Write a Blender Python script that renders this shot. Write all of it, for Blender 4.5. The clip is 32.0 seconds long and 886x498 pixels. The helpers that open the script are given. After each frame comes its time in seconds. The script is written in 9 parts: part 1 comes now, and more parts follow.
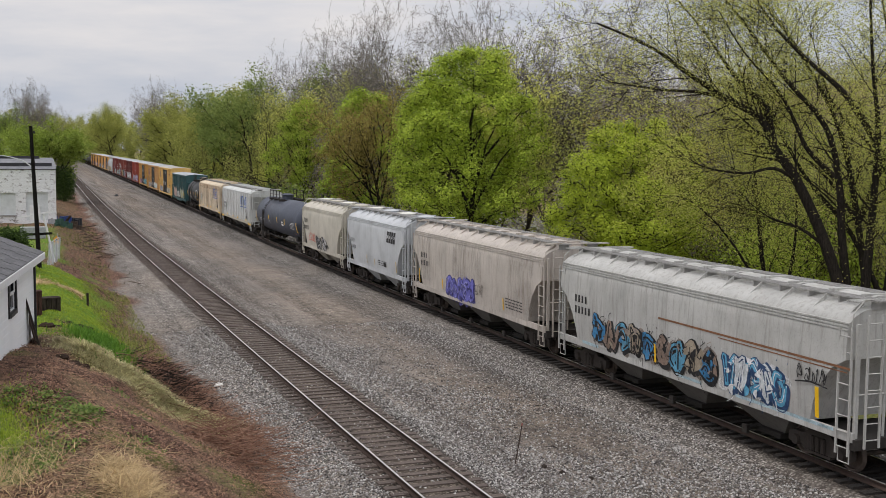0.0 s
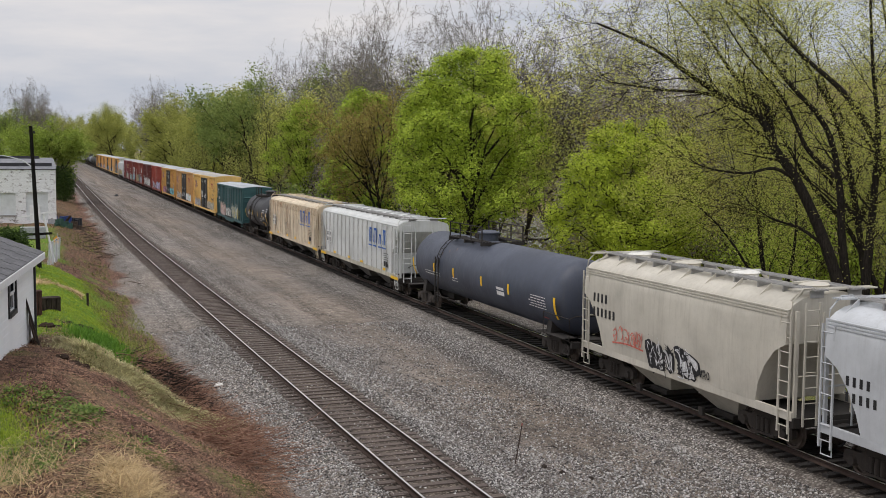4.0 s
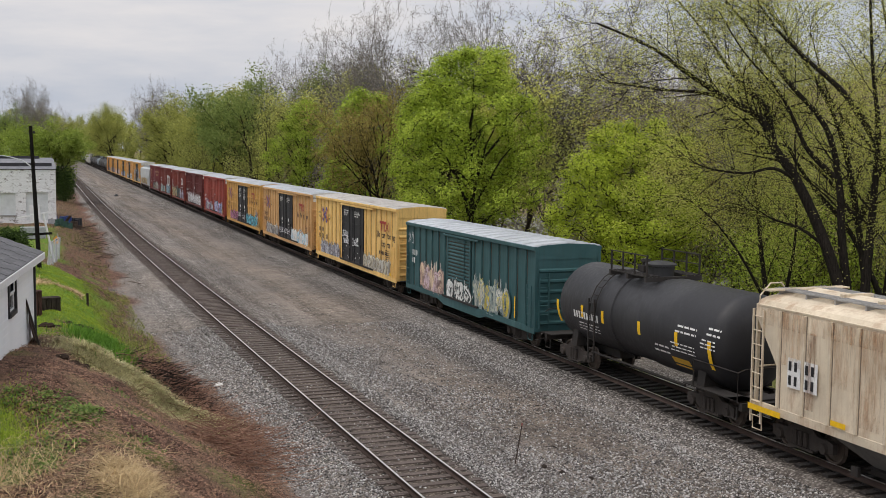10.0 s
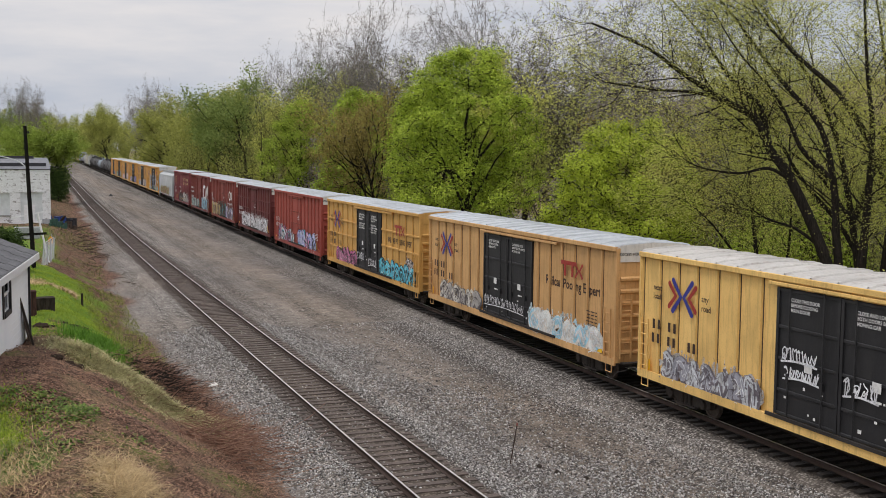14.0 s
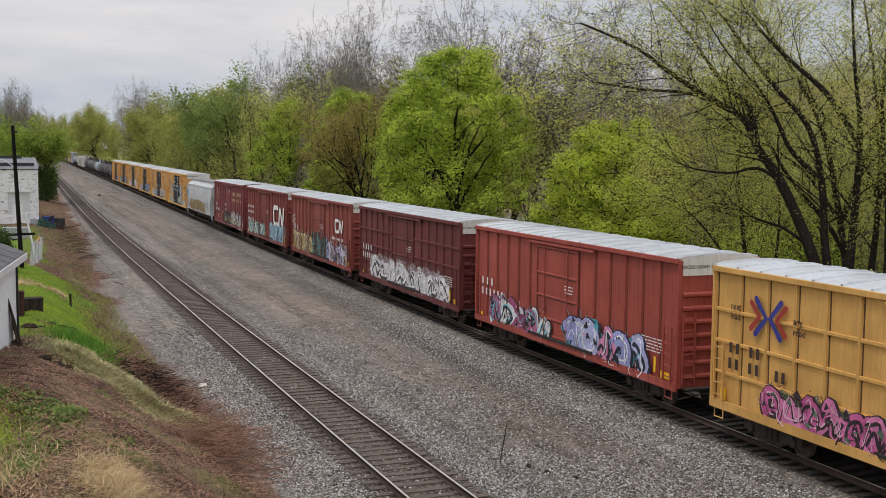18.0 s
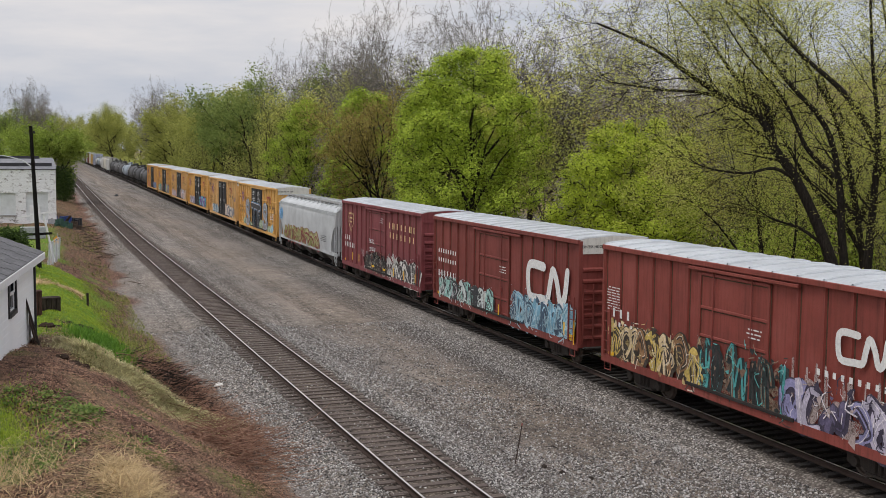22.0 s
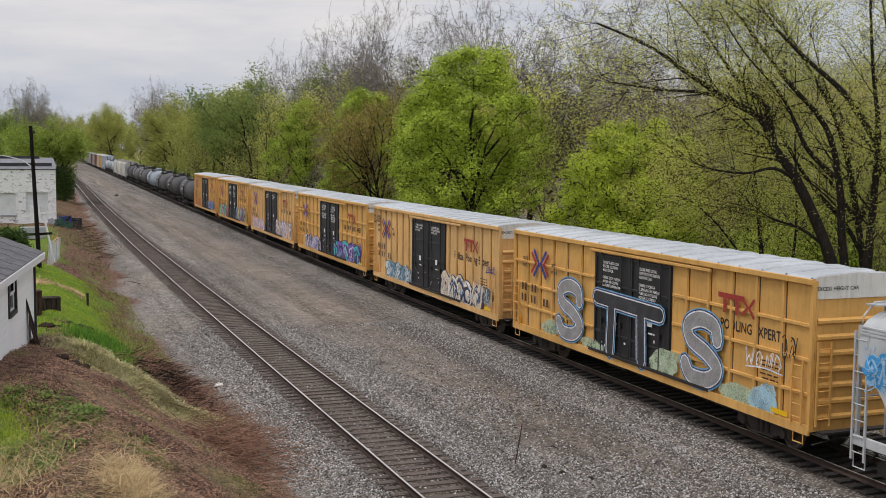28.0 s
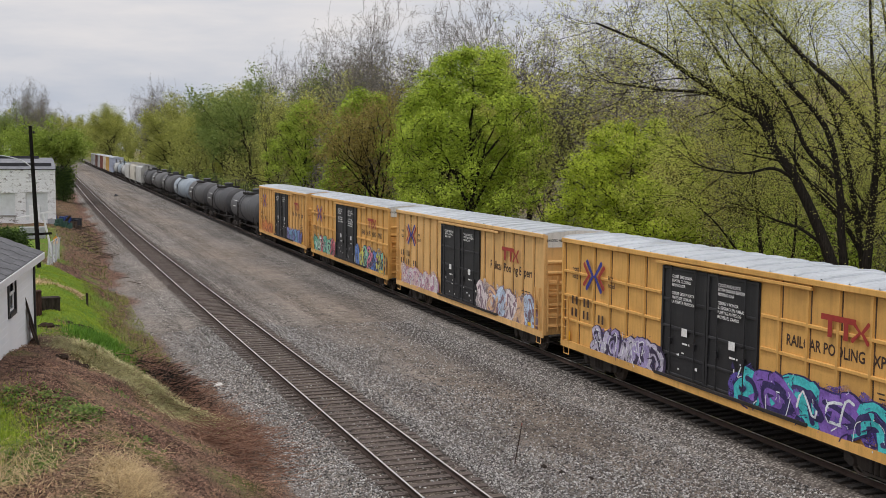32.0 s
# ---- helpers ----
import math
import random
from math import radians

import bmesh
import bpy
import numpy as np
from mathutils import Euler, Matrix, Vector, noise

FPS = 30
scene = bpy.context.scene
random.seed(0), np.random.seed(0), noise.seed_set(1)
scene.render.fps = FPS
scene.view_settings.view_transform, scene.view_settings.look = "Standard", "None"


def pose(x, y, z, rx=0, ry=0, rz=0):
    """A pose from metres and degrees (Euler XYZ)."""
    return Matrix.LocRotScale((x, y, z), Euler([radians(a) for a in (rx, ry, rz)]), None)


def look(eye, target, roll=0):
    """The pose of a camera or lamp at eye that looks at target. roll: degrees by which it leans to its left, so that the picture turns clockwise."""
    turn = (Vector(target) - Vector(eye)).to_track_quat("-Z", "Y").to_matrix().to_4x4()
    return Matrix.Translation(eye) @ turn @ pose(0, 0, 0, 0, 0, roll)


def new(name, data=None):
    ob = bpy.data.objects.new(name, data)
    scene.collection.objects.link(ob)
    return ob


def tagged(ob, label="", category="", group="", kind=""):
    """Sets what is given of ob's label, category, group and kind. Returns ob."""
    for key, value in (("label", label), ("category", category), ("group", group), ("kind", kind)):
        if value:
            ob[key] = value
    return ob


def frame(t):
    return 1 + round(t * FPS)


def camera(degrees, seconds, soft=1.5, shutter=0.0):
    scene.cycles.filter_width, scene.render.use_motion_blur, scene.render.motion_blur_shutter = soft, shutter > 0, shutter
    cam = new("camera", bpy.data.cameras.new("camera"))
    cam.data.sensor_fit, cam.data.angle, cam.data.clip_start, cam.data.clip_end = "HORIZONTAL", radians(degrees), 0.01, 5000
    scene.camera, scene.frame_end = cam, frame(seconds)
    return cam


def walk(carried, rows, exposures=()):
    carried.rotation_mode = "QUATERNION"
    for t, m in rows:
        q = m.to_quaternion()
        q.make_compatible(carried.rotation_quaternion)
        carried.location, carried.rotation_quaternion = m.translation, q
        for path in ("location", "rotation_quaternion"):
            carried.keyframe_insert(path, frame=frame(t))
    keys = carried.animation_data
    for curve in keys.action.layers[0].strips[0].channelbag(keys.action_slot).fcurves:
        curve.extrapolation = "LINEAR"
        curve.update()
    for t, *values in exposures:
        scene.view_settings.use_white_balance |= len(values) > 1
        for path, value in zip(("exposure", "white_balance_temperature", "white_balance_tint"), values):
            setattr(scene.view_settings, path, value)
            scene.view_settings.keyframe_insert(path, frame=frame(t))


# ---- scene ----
cam = camera(43.76, 32.0, soft=0.55)
EYE = (0.0, 0.0, 8.15)
YAW, PITCH, ROLL = 20.77, 5.04, 0.486


def aim(turn, dip=0.0):
    """The camera's pose, turned to the right of its usual aim by so many degrees."""
    a, b = radians(YAW + turn), radians(PITCH + dip)
    way = Vector((math.sin(a) * math.cos(b), math.cos(a) * math.cos(b), -math.sin(b)))
    return look(EYE, Vector(EYE) + way * 50, ROLL)


walk(cam, [
    (0.0, aim(0)), (5.0, aim(0)), (9.5, aim(0)), (10.5, aim(0.02)), (11.0, aim(0.05)), (11.5, aim(0.085)), (12.0, aim(0.125)),
    (12.5, aim(0.15)), (13.0, aim(0.14)), (13.5, aim(0.18)), (14.0, aim(0.26)), (14.5, aim(0.39)), (15.5, aim(0.82)),
    (16.5, aim(1.115, -0.03)), (17.0, aim(1.14, -0.02)), (17.5, aim(0.98)), (18.0, aim(0.81)), (18.5, aim(0.61)), (19.0, aim(0.42)), (19.5, aim(0.22)),
    (20.0, aim(0)), (22.0, aim(0)), (29.0, aim(0)), (29.5, aim(0.02)), (32.0, aim(0.02))], exposures=[(0.0, -0.06, 6600, 12.5), (32.0, -0.06, 6600, 12.5)])

# ---------------------------------------------------------------- light
world = bpy.data.worlds.new("world")
scene.world = world
world.use_nodes = True
wn, wl = world.node_tree.nodes, world.node_tree.links
wn.clear()
w_out = wn.new("ShaderNodeOutputWorld")
w_bg = wn.new("ShaderNodeBackground")
w_bg.inputs["Strength"].default_value = 0.108
sky = wn.new("ShaderNodeTexSky")
sky.sky_type, sky.sun_disc = "NISHITA", False
sky.sun_elevation, sky.sun_rotation = radians(67), radians(247)
sky.air_density, sky.dust_density, sky.ozone_density = 1.0, 3.0, 1.0
# an overcast deck of cloud over the clear sky
w_co = wn.new("ShaderNodeTexCoord")
w_map = wn.new("ShaderNodeMapping")
w_map.inputs["Scale"].default_value = (1.0, 1.0, 5.0)
w_no = wn.new("ShaderNodeTexNoise")
w_no.inputs["Scale"].default_value, w_no.inputs["Detail"].default_value, w_no.inputs["Roughness"].default_value = 2.2, 6.0, 0.55
w_ra = wn.new("ShaderNodeValToRGB")
w_ra.color_ramp.elements[0].position, w_ra.color_ramp.elements[0].color = 0.38, (5.0, 5.5, 6.3, 1)
w_ra.color_ramp.elements[1].position, w_ra.color_ramp.elements[1].color = 0.62, (7.8, 7.65, 7.6, 1)
w_mix = wn.new("ShaderNodeMixRGB")
w_mix.inputs["Fac"].default_value = 0.93
wl.new(w_co.outputs["Generated"], w_map.inputs["Vector"])
wl.new(w_map.outputs["Vector"], w_no.inputs["Vector"])
wl.new(w_no.outputs["Fac"], w_ra.inputs["Fac"])
wl.new(sky.outputs["Color"], w_mix.inputs["Color1"])
# as under any even overcast, the deck brightens steadily from the horizon up
w_sep = wn.new("ShaderNodeSeparateXYZ")
w_rise = wn.new("ShaderNodeMapRange")
for slot_, value_ in zip(("From Min", "From Max", "To Min", "To Max"), (0.12, 1.0, 1.0, 1.7)):
    w_rise.inputs[slot_].default_value = value_
w_lift = wn.new("ShaderNodeVectorMath")
w_lift.operation = "SCALE"
wl.new(w_co.outputs["Generated"], w_sep.inputs["Vector"])
wl.new(w_sep.outputs["Z"], w_rise.inputs["Value"])
wl.new(w_ra.outputs["Color"], w_lift.inputs[0])
wl.new(w_rise.outputs["Result"], w_lift.inputs["Scale"])
wl.new(w_lift.outputs["Vector"], w_mix.inputs["Color2"])
wl.new(w_mix.outputs["Color"], w_bg.inputs["Color"])
wl.new(w_bg.outputs["Background"], w_out.inputs["Surface"])

sun = new("sun", bpy.data.lights.new("sun", "SUN"))
sun.data.energy, sun.data.angle, sun.data.color = 1.3, radians(14), (1.0, 0.96, 0.9)
sun.matrix_world = look((-24, -10, 60), (0, 0, 0))
scene.view_settings.exposure = 0.0


# ---------------------------------------------------------------- materials
def node(nt, kind, **inputs):
    n = nt.nodes.new(kind)
    for key, value in inputs.items():
        n.inputs[key.replace("_", " ")].default_value = value
    return n


def ramp(nt, fac, stops):
    r = nt.nodes.new("ShaderNodeValToRGB")
    e = r.color_ramp.elements
    while len(e) < len(stops):
        e.new(0.5)
    for k, (p, c) in enumerate(stops):
        e[k].position, e[k].color = p, (*c, 1) if len(c) == 3 else c
    nt.links.new(fac, r.inputs["Fac"])
    return r.outputs["Color"]


def mixed(nt, fac, a, b, mode="MIX"):
    m = nt.nodes.new("ShaderNodeMixRGB")
    m.blend_type = mode
    for sock, value in zip(m.inputs, (fac, a, b)):
        if isinstance(value, bpy.types.NodeSocket):
            nt.links.new(value, sock)
        else:
            sock.default_value = value if not isinstance(value, tuple) else (*value, 1)[:4]
    return m.outputs["Color"]


def coords(nt, kind="Object", scale=(1, 1, 1), turn=(0, 0, 0)):
    c, m = nt.nodes.new("ShaderNodeTexCoord"), nt.nodes.new("ShaderNodeMapping")
    m.inputs["Scale"].default_value, m.inputs["Rotation"].default_value = scale, turn
    nt.links.new(c.outputs[kind], m.inputs["Vector"])
    return m.outputs["Vector"]


def grain(nt, vec, scale, detail=4.0, rough=0.6, low=0.0):
    n = node(nt, "ShaderNodeTexNoise", Scale=scale, Detail=detail, Roughness=rough)
    nt.links.new(vec, n.inputs["Vector"])
    return n.outputs["Fac"]


def base(name, rough=0.7, metal=0.0):
    m = bpy.data.materials.new(name)
    m.use_nodes = True
    nt = m.node_tree
    b = nt.nodes["Principled BSDF"]
    b.inputs["Roughness"].default_value, b.inputs["Metallic"].default_value = rough, metal
    return m, nt, b


def bump(nt, b, height, strength=0.4, distance=0.02):
    n = node(nt, "ShaderNodeBump", Strength=strength, Distance=distance)
    nt.links.new(height, n.inputs["Height"])
    nt.links.new(n.outputs["Normal"], b.inputs["Normal"])


def paint(name, colour, rough=0.55, dirt=0.35, rust=0.0, dirt_colour=(0.09, 0.075, 0.06), metal=0.0, fade=0.25, rust_colour=(0.19, 0.075, 0.03)):
    """Weathered coat of paint: broad fading, streaks that run down, fine specks and, if asked, rust and grime."""
    m, nt, b = base(name, rough, metal)
    v = coords(nt)
    broad = grain(nt, v, 0.55, 5)
    streak = grain(nt, coords(nt, "Object", (5, 5, 0.35)), 1.6, 5, 0.65)
    fine = grain(nt, v, 22, 4, 0.7)
    pale = tuple(min(1, c * 1.18 + 0.02) for c in colour)
    dark = tuple(c * 0.78 for c in colour)
    c = ramp(nt, broad, [(0.3, dark), (0.5, colour), (0.75, pale)])
    if fade != 0.25:
        c = mixed(nt, fade * 2, colour, c)
    c = mixed(nt, ramp(nt, streak, [(0.5, (0, 0, 0)), (0.75, (dirt,) * 3)]), c, dirt_colour)
    c = mixed(nt, ramp(nt, fine, [(0.54, (0, 0, 0)), (0.76, (dirt,) * 3)]), c, dirt_colour)
    chips = grain(nt, coords(nt, "Object", (2, 2, 1)), 7.0, 6, 0.75)
    c = mixed(nt, ramp(nt, chips, [(0.66, (0, 0, 0)), (0.70, (min(0.8, dirt * 1.2),) * 3)]), c, tuple(x * 0.55 for x in dirt_colour))
    if rust:
        patch = grain(nt, coords(nt, "Object", (1.4, 1.4, 0.5)), 1.3, 8, 0.7)
        c = mixed(nt, ramp(nt, patch, [(0.56 - 0.12 * rust, (0, 0, 0)), (0.72 - 0.14 * rust, (min(1, rust),) * 3)]), c, rust_colour)
    nt.links.new(c, b.inputs["Base Color"])
    nt.links.new(ramp(nt, streak, [(0.3, (rough,) * 3), (0.8, (min(1, rough + 0.25),) * 3)]), b.inputs["Roughness"])
    bump(nt, b, fine, 0.12, 0.01)
    return m


def flat(name, colour, rough=0.6, metal=0.0, vary=0.2, scale=6.0):
    """A plain coat with slight mottling."""
    m, nt, b = base(name, rough, metal)
    v = coords(nt)
    f = grain(nt, v, scale, 5, 0.65)
    lo, hi = tuple(c * (1 - vary) for c in colour), tuple(min(1, c * (1 + vary)) for c in colour)
    nt.links.new(ramp(nt, f, [(0.3, lo), (0.7, hi)]), b.inputs["Base Color"])
    bump(nt, b, f, 0.15, 0.01)
    return m


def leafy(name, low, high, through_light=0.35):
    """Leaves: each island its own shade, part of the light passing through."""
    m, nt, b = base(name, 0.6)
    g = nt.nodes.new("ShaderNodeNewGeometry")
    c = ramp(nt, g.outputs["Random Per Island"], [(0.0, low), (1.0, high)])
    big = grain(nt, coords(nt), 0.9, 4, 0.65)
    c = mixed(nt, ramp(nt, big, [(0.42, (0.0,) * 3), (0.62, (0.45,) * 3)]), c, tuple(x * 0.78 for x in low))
    nt.links.new(c, b.inputs["Base Color"])
    b.inputs["Specular IOR Level"].default_value = 0.15
    t, s = nt.nodes.new("ShaderNodeBsdfTranslucent"), nt.nodes.new("ShaderNodeMixShader")
    nt.links.new(c, t.inputs["Color"])
    s.inputs["Fac"].default_value = through_light
    out = nt.nodes["Material Output"]
    nt.links.new(b.outputs["BSDF"], s.inputs[1])
    nt.links.new(t.outputs["BSDF"], s.inputs[2])
    nt.links.new(s.outputs["Shader"], out.inputs["Surface"])
    return m


def bark(name, dark, pale, scale=3.0):
    m, nt, b = base(name, 0.9)
    f = grain(nt, coords(nt, "Object", (6, 6, 1)), scale, 6, 0.7)
    b.inputs["Specular IOR Level"].default_value = 0.1
    nt.links.new(ramp(nt, f, [(0.35, dark), (0.7, pale)]), b.inputs["Base Color"])
    bump(nt, b, f, 0.7, 0.03)
    return m


# ---------------------------------------------------------------- mesh building
class Shape:
    """Collects pieces of one mesh."""

    def __init__(self):
        self.v, self.f, self.m = [], [], []

    def add(self, verts, faces, mat=0):
        n = len(self.v)
        self.v += [tuple(p) for p in verts]
        self.f += [tuple(n + i for i in q) for q in faces]
        self.m += [mat] * len(faces)
        return self

    def box(self, x0, x1, y0, y1, z0, z1, mat=0, e=0.0):
        """A box; e: the chamfer of its long edges."""
        if e:
            a = [(x0 + e, z0), (x1 - e, z0), (x1, z0 + e), (x1, z1 - e), (x1 - e, z1), (x0 + e, z1), (x0, z1 - e), (x0, z0 + e)]
            return self.prism([(p, q) for p, q in a], y0, y1, "y", mat)
        v = [(x, y, z) for z in (z0, z1) for y in (y0, y1) for x in (x0, x1)]
        return self.add(v, [(0, 2, 3, 1), (4, 5, 7, 6), (0, 1, 5, 4), (2, 6, 7, 3), (0, 4, 6, 2), (1, 3, 7, 5)], mat)

    def prism(self, outline, a0, a1, axis="y", mat=0):
        """An outline drawn out along an axis: y takes (x, z), x takes (y, z), z takes (x, y)."""
        n = len(outline)
        put = {"y": lambda p, a: (p[0], a, p[1]), "x": lambda p, a: (a, p[0], p[1]), "z": lambda p, a: (p[0], p[1], a)}[axis]
        v = [put(p, a0) for p in outline] + [put(p, a1) for p in outline]
        f = [(i, (i + 1) % n, n + (i + 1) % n, n + i) for i in range(n)]
        return self.add(v, f + [tuple(range(n - 1, -1, -1)), tuple(range(n, 2 * n))], mat)

    def tube(self, pts, r, sides=5, mat=0, r2=None):
        """A round bar along points."""
        pts = [Vector(p) for p in pts]
        rings, n = [], len(pts)
        for i, p in enumerate(pts):
            d = (pts[min(i + 1, n - 1)] - pts[max(i - 1, 0)]).normalized()
            u = d.cross(Vector((0, 0, 1)) if abs(d.z) < 0.9 else Vector((1, 0, 0))).normalized()
            w = d.cross(u)
            rr = r if r2 is None else r + (r2 - r) * i / max(1, n - 1)
            rings += [p + (u * math.cos(t) + w * math.sin(t)) * rr for t in (2 * math.pi * k / sides for k in range(sides))]
        f = [(i * sides + k, i * sides + (k + 1) % sides, (i + 1) * sides + (k + 1) % sides, (i + 1) * sides + k) for i in range(n - 1) for k in range(sides)]
        f += [tuple(range(sides - 1, -1, -1)), tuple(range((n - 1) * sides, n * sides))]
        return self.add(rings, f, mat)

    def lathe(self, profile, sides=24, axis="y", mat=0, at=(0, 0, 0)):
        """A profile of (place along the axis, radius) turned round the axis."""
        v, n = [], len(profile)
        for a, r in profile:
            for k in range(sides):
                t = 2 * math.pi * k / sides
                c, s = r * math.cos(t), r * math.sin(t)
                p = {"y": (c, a, s), "x": (a, c, s), "z": (c, s, a)}[axis]
                v.append((p[0] + at[0], p[1] + at[1], p[2] + at[2]))
        f = [(i * sides + k, i * sides + (k + 1) % sides, (i + 1) * sides + (k + 1) % sides, (i + 1) * sides + k) for i in range(n - 1) for k in range(sides)]
        f += [tuple(range(sides)), tuple(range((n - 1) * sides, n * sides))]
        return self.add(v, f, mat)

    def mesh(self, name, slots=1, smooth=False):
        me = bpy.data.meshes.new(name)
        me.from_pydata(self.v, [], self.f)
        for _ in range(slots):
            me.materials.append(None)
        if slots > 1:
            me.polygons.foreach_set("material_index", self.m)
        bm = bmesh.new()
        bm.from_mesh(me)
        bmesh.ops.recalc_face_normals(bm, faces=bm.faces)
        bm.to_mesh(me)
        bm.free()
        if smooth:
            me.polygons.foreach_set("use_smooth", [True] * len(me.polygons))
            me.set_sharp_from_angle(angle=radians(40))
        return me


MADE = {}


def shared(key, build, slots=1, smooth=False):
    """The mesh kept under a key, built the first time."""
    if key not in MADE:
        s = Shape()
        build(s)
        MADE[key] = s.mesh(str(key[0]) if isinstance(key, tuple) else key, slots, smooth)
    return MADE[key]


def part(name, me, mats, parent=None, label="", at=None, turn=0.0):
    """One mesh object, a part of its parent; me: a mesh or a Shape."""
    if isinstance(me, Shape):
        me = me.mesh(name, len(mats) if isinstance(mats, (list, tuple)) else 1)
    ob = new(name, me)
    for slot, m in zip(ob.material_slots, mats if isinstance(mats, (list, tuple)) else [mats]):
        slot.link = "OBJECT"
        slot.material = m
    ob.parent = parent
    if at is not None:
        ob.matrix_basis = pose(*at, 0, 0, turn)
    if label:
        tagged(ob, label)
    return ob


def quick(name, verts, faces, mats, smooth=False):
    """A mesh out of numpy arrays: verts n x 3, faces m x 3 or m x 4."""
    me = bpy.data.meshes.new(name)
    k = faces.shape[1]
    me.vertices.add(len(verts))
    me.vertices.foreach_set("co", np.asarray(verts, np.float32).ravel())
    me.loops.add(faces.size)
    me.loops.foreach_set("vertex_index", faces.ravel().astype(np.int32))
    me.polygons.add(len(faces))
    me.polygons.foreach_set("loop_start", np.arange(0, faces.size, k, dtype=np.int32))
    me.polygons.foreach_set("loop_total", np.full(len(faces), k, dtype=np.int32))
    if smooth:
        me.polygons.foreach_set("use_smooth", np.ones(len(faces), bool))
    for m in mats:
        me.materials.append(m)
    me.update()
    me.validate()
    return me


# ---------------------------------------------------------------- the lines of the place
BEND, BEND_END = 1 / 5624, 82.0
TRACK_LIFT = 0.15


def main_line(s):
    """The far track, on which the train runs: x, y, z of the rail tops' middle and its heading."""
    c = min(s, BEND_END)
    x = 20.21 + (BEND * c * c / 2 if s > 0 else 0) + max(0, s - BEND_END) * BEND * BEND_END
    return x, s, 0.0036 * max(0.0, s - 100), BEND * max(0.0, c)


def near_line(s):
    """The empty track."""
    c = min(max(s, 0), 180.0)
    head = -0.0101 + 0.00014 * c
    x = 9.61 - 0.0101 * c + 0.00007 * c * c + max(0, s - 180) * 0.0151 + min(s, 0) * -0.0101
    return x, s, 0.0036 * max(0.0, s - 100), head


def near_x(y):
    c = np.clip(y, 0, 180)
    return 9.61 - 0.0101 * c + 0.00007 * c * c + np.maximum(0, y - 180) * 0.0151


def main_x(y):
    c = np.clip(y, 0, BEND_END)
    return 20.21 + BEND * c * c / 2 + np.maximum(0, y - BEND_END) * BEND * BEND_END


def smooth(a, b, x):
    t = np.clip((x - a) / (b - a), 0, 1)
    return t * t * (3 - 2 * t)


def wave(x, y, f, seed):
    """Cheap rolling noise for ground heights and edges, about -1 to 1."""
    r = np.random.RandomState(seed)
    out = 0
    for k in range(6):
        a, p, q = r.uniform(0, 6.28), r.uniform(0, 6.28), r.uniform(0.6, 1.9)
        out = out + np.sin((x * math.cos(a) + y * math.sin(a)) * f * q + p)
    return out / 3.5


def foot(y):
    """Where the bank on the houses' side meets the gravel."""
    return np.interp(y, [0, 26, 33, 39, 45, 58, 74, 110, 150, 200, 320], [6.3, 6.1, 6.0, 6.2, 5.5, 5.3, 5.7, 7.1, 7.7, 8.6, 9.5])


def ground_z(x, y):
    x, y = np.asarray(x, float), np.asarray(y, float)
    grade = 0.0036 * np.maximum(0, y - 100)
    z = -0.42 + 0.03 * wave(x, y, 0.9, 3)
    for line in (near_x, main_x):
        d = np.abs(x - line(y))
        z = np.maximum(z, (-0.225 + TRACK_LIFT if line is main_x else -0.185) - (0.235 + TRACK_LIFT if line is main_x else 0.275) * smooth(1.45, 2.7, d))
    u = foot(y) + 0.35 * wave(y, y, 0.35, 5) - x
    rise = np.interp(y, [0, 30, 60, 75, 110, 200, 400], [2.6, 2.4, 2.3, 1.9, 1.5, 0.9, 0.5])
    z = z + rise * smooth(0, 5.2, u) + 0.10 * smooth(0, 2, u) * wave(x, y, 1.6, 8) + 0.045 * smooth(0, 1, u) * wave(x, y, 4.6, 28)
    # a ridge of cut grass running down from the house to the gravel
    t = np.clip(((x - 1.0) * 4.4 + (y - 36.3) * -2.4) / (4.4 ** 2 + 2.4 ** 2), 0, 1)
    d = np.hypot(x - 1.0 - 4.4 * t, y - 36.3 + 2.4 * t)
    z = z + 0.3 * np.exp(-(d / 0.75) ** 2) * (1 - 0.3 * t)
    # soil heaped against the house
    z = z + 0.5 * smooth(36.6, 31.5, y) * smooth(24, 28, y) * smooth(1.9, -0.2, x) * (x > -12)
    # down to the river on the far side of the train
    r = x - main_x(y)
    z = z - 4.6 * smooth(4.5, 22, r) - 1.5 * smooth(24, 34, r) + 8 * smooth(62, 120, r) + 50 * smooth(140, 430, r)
    far = smooth(500, 1500, np.hypot(x, y))
    return (z + grade) * (1 - far) + 2.0 * far
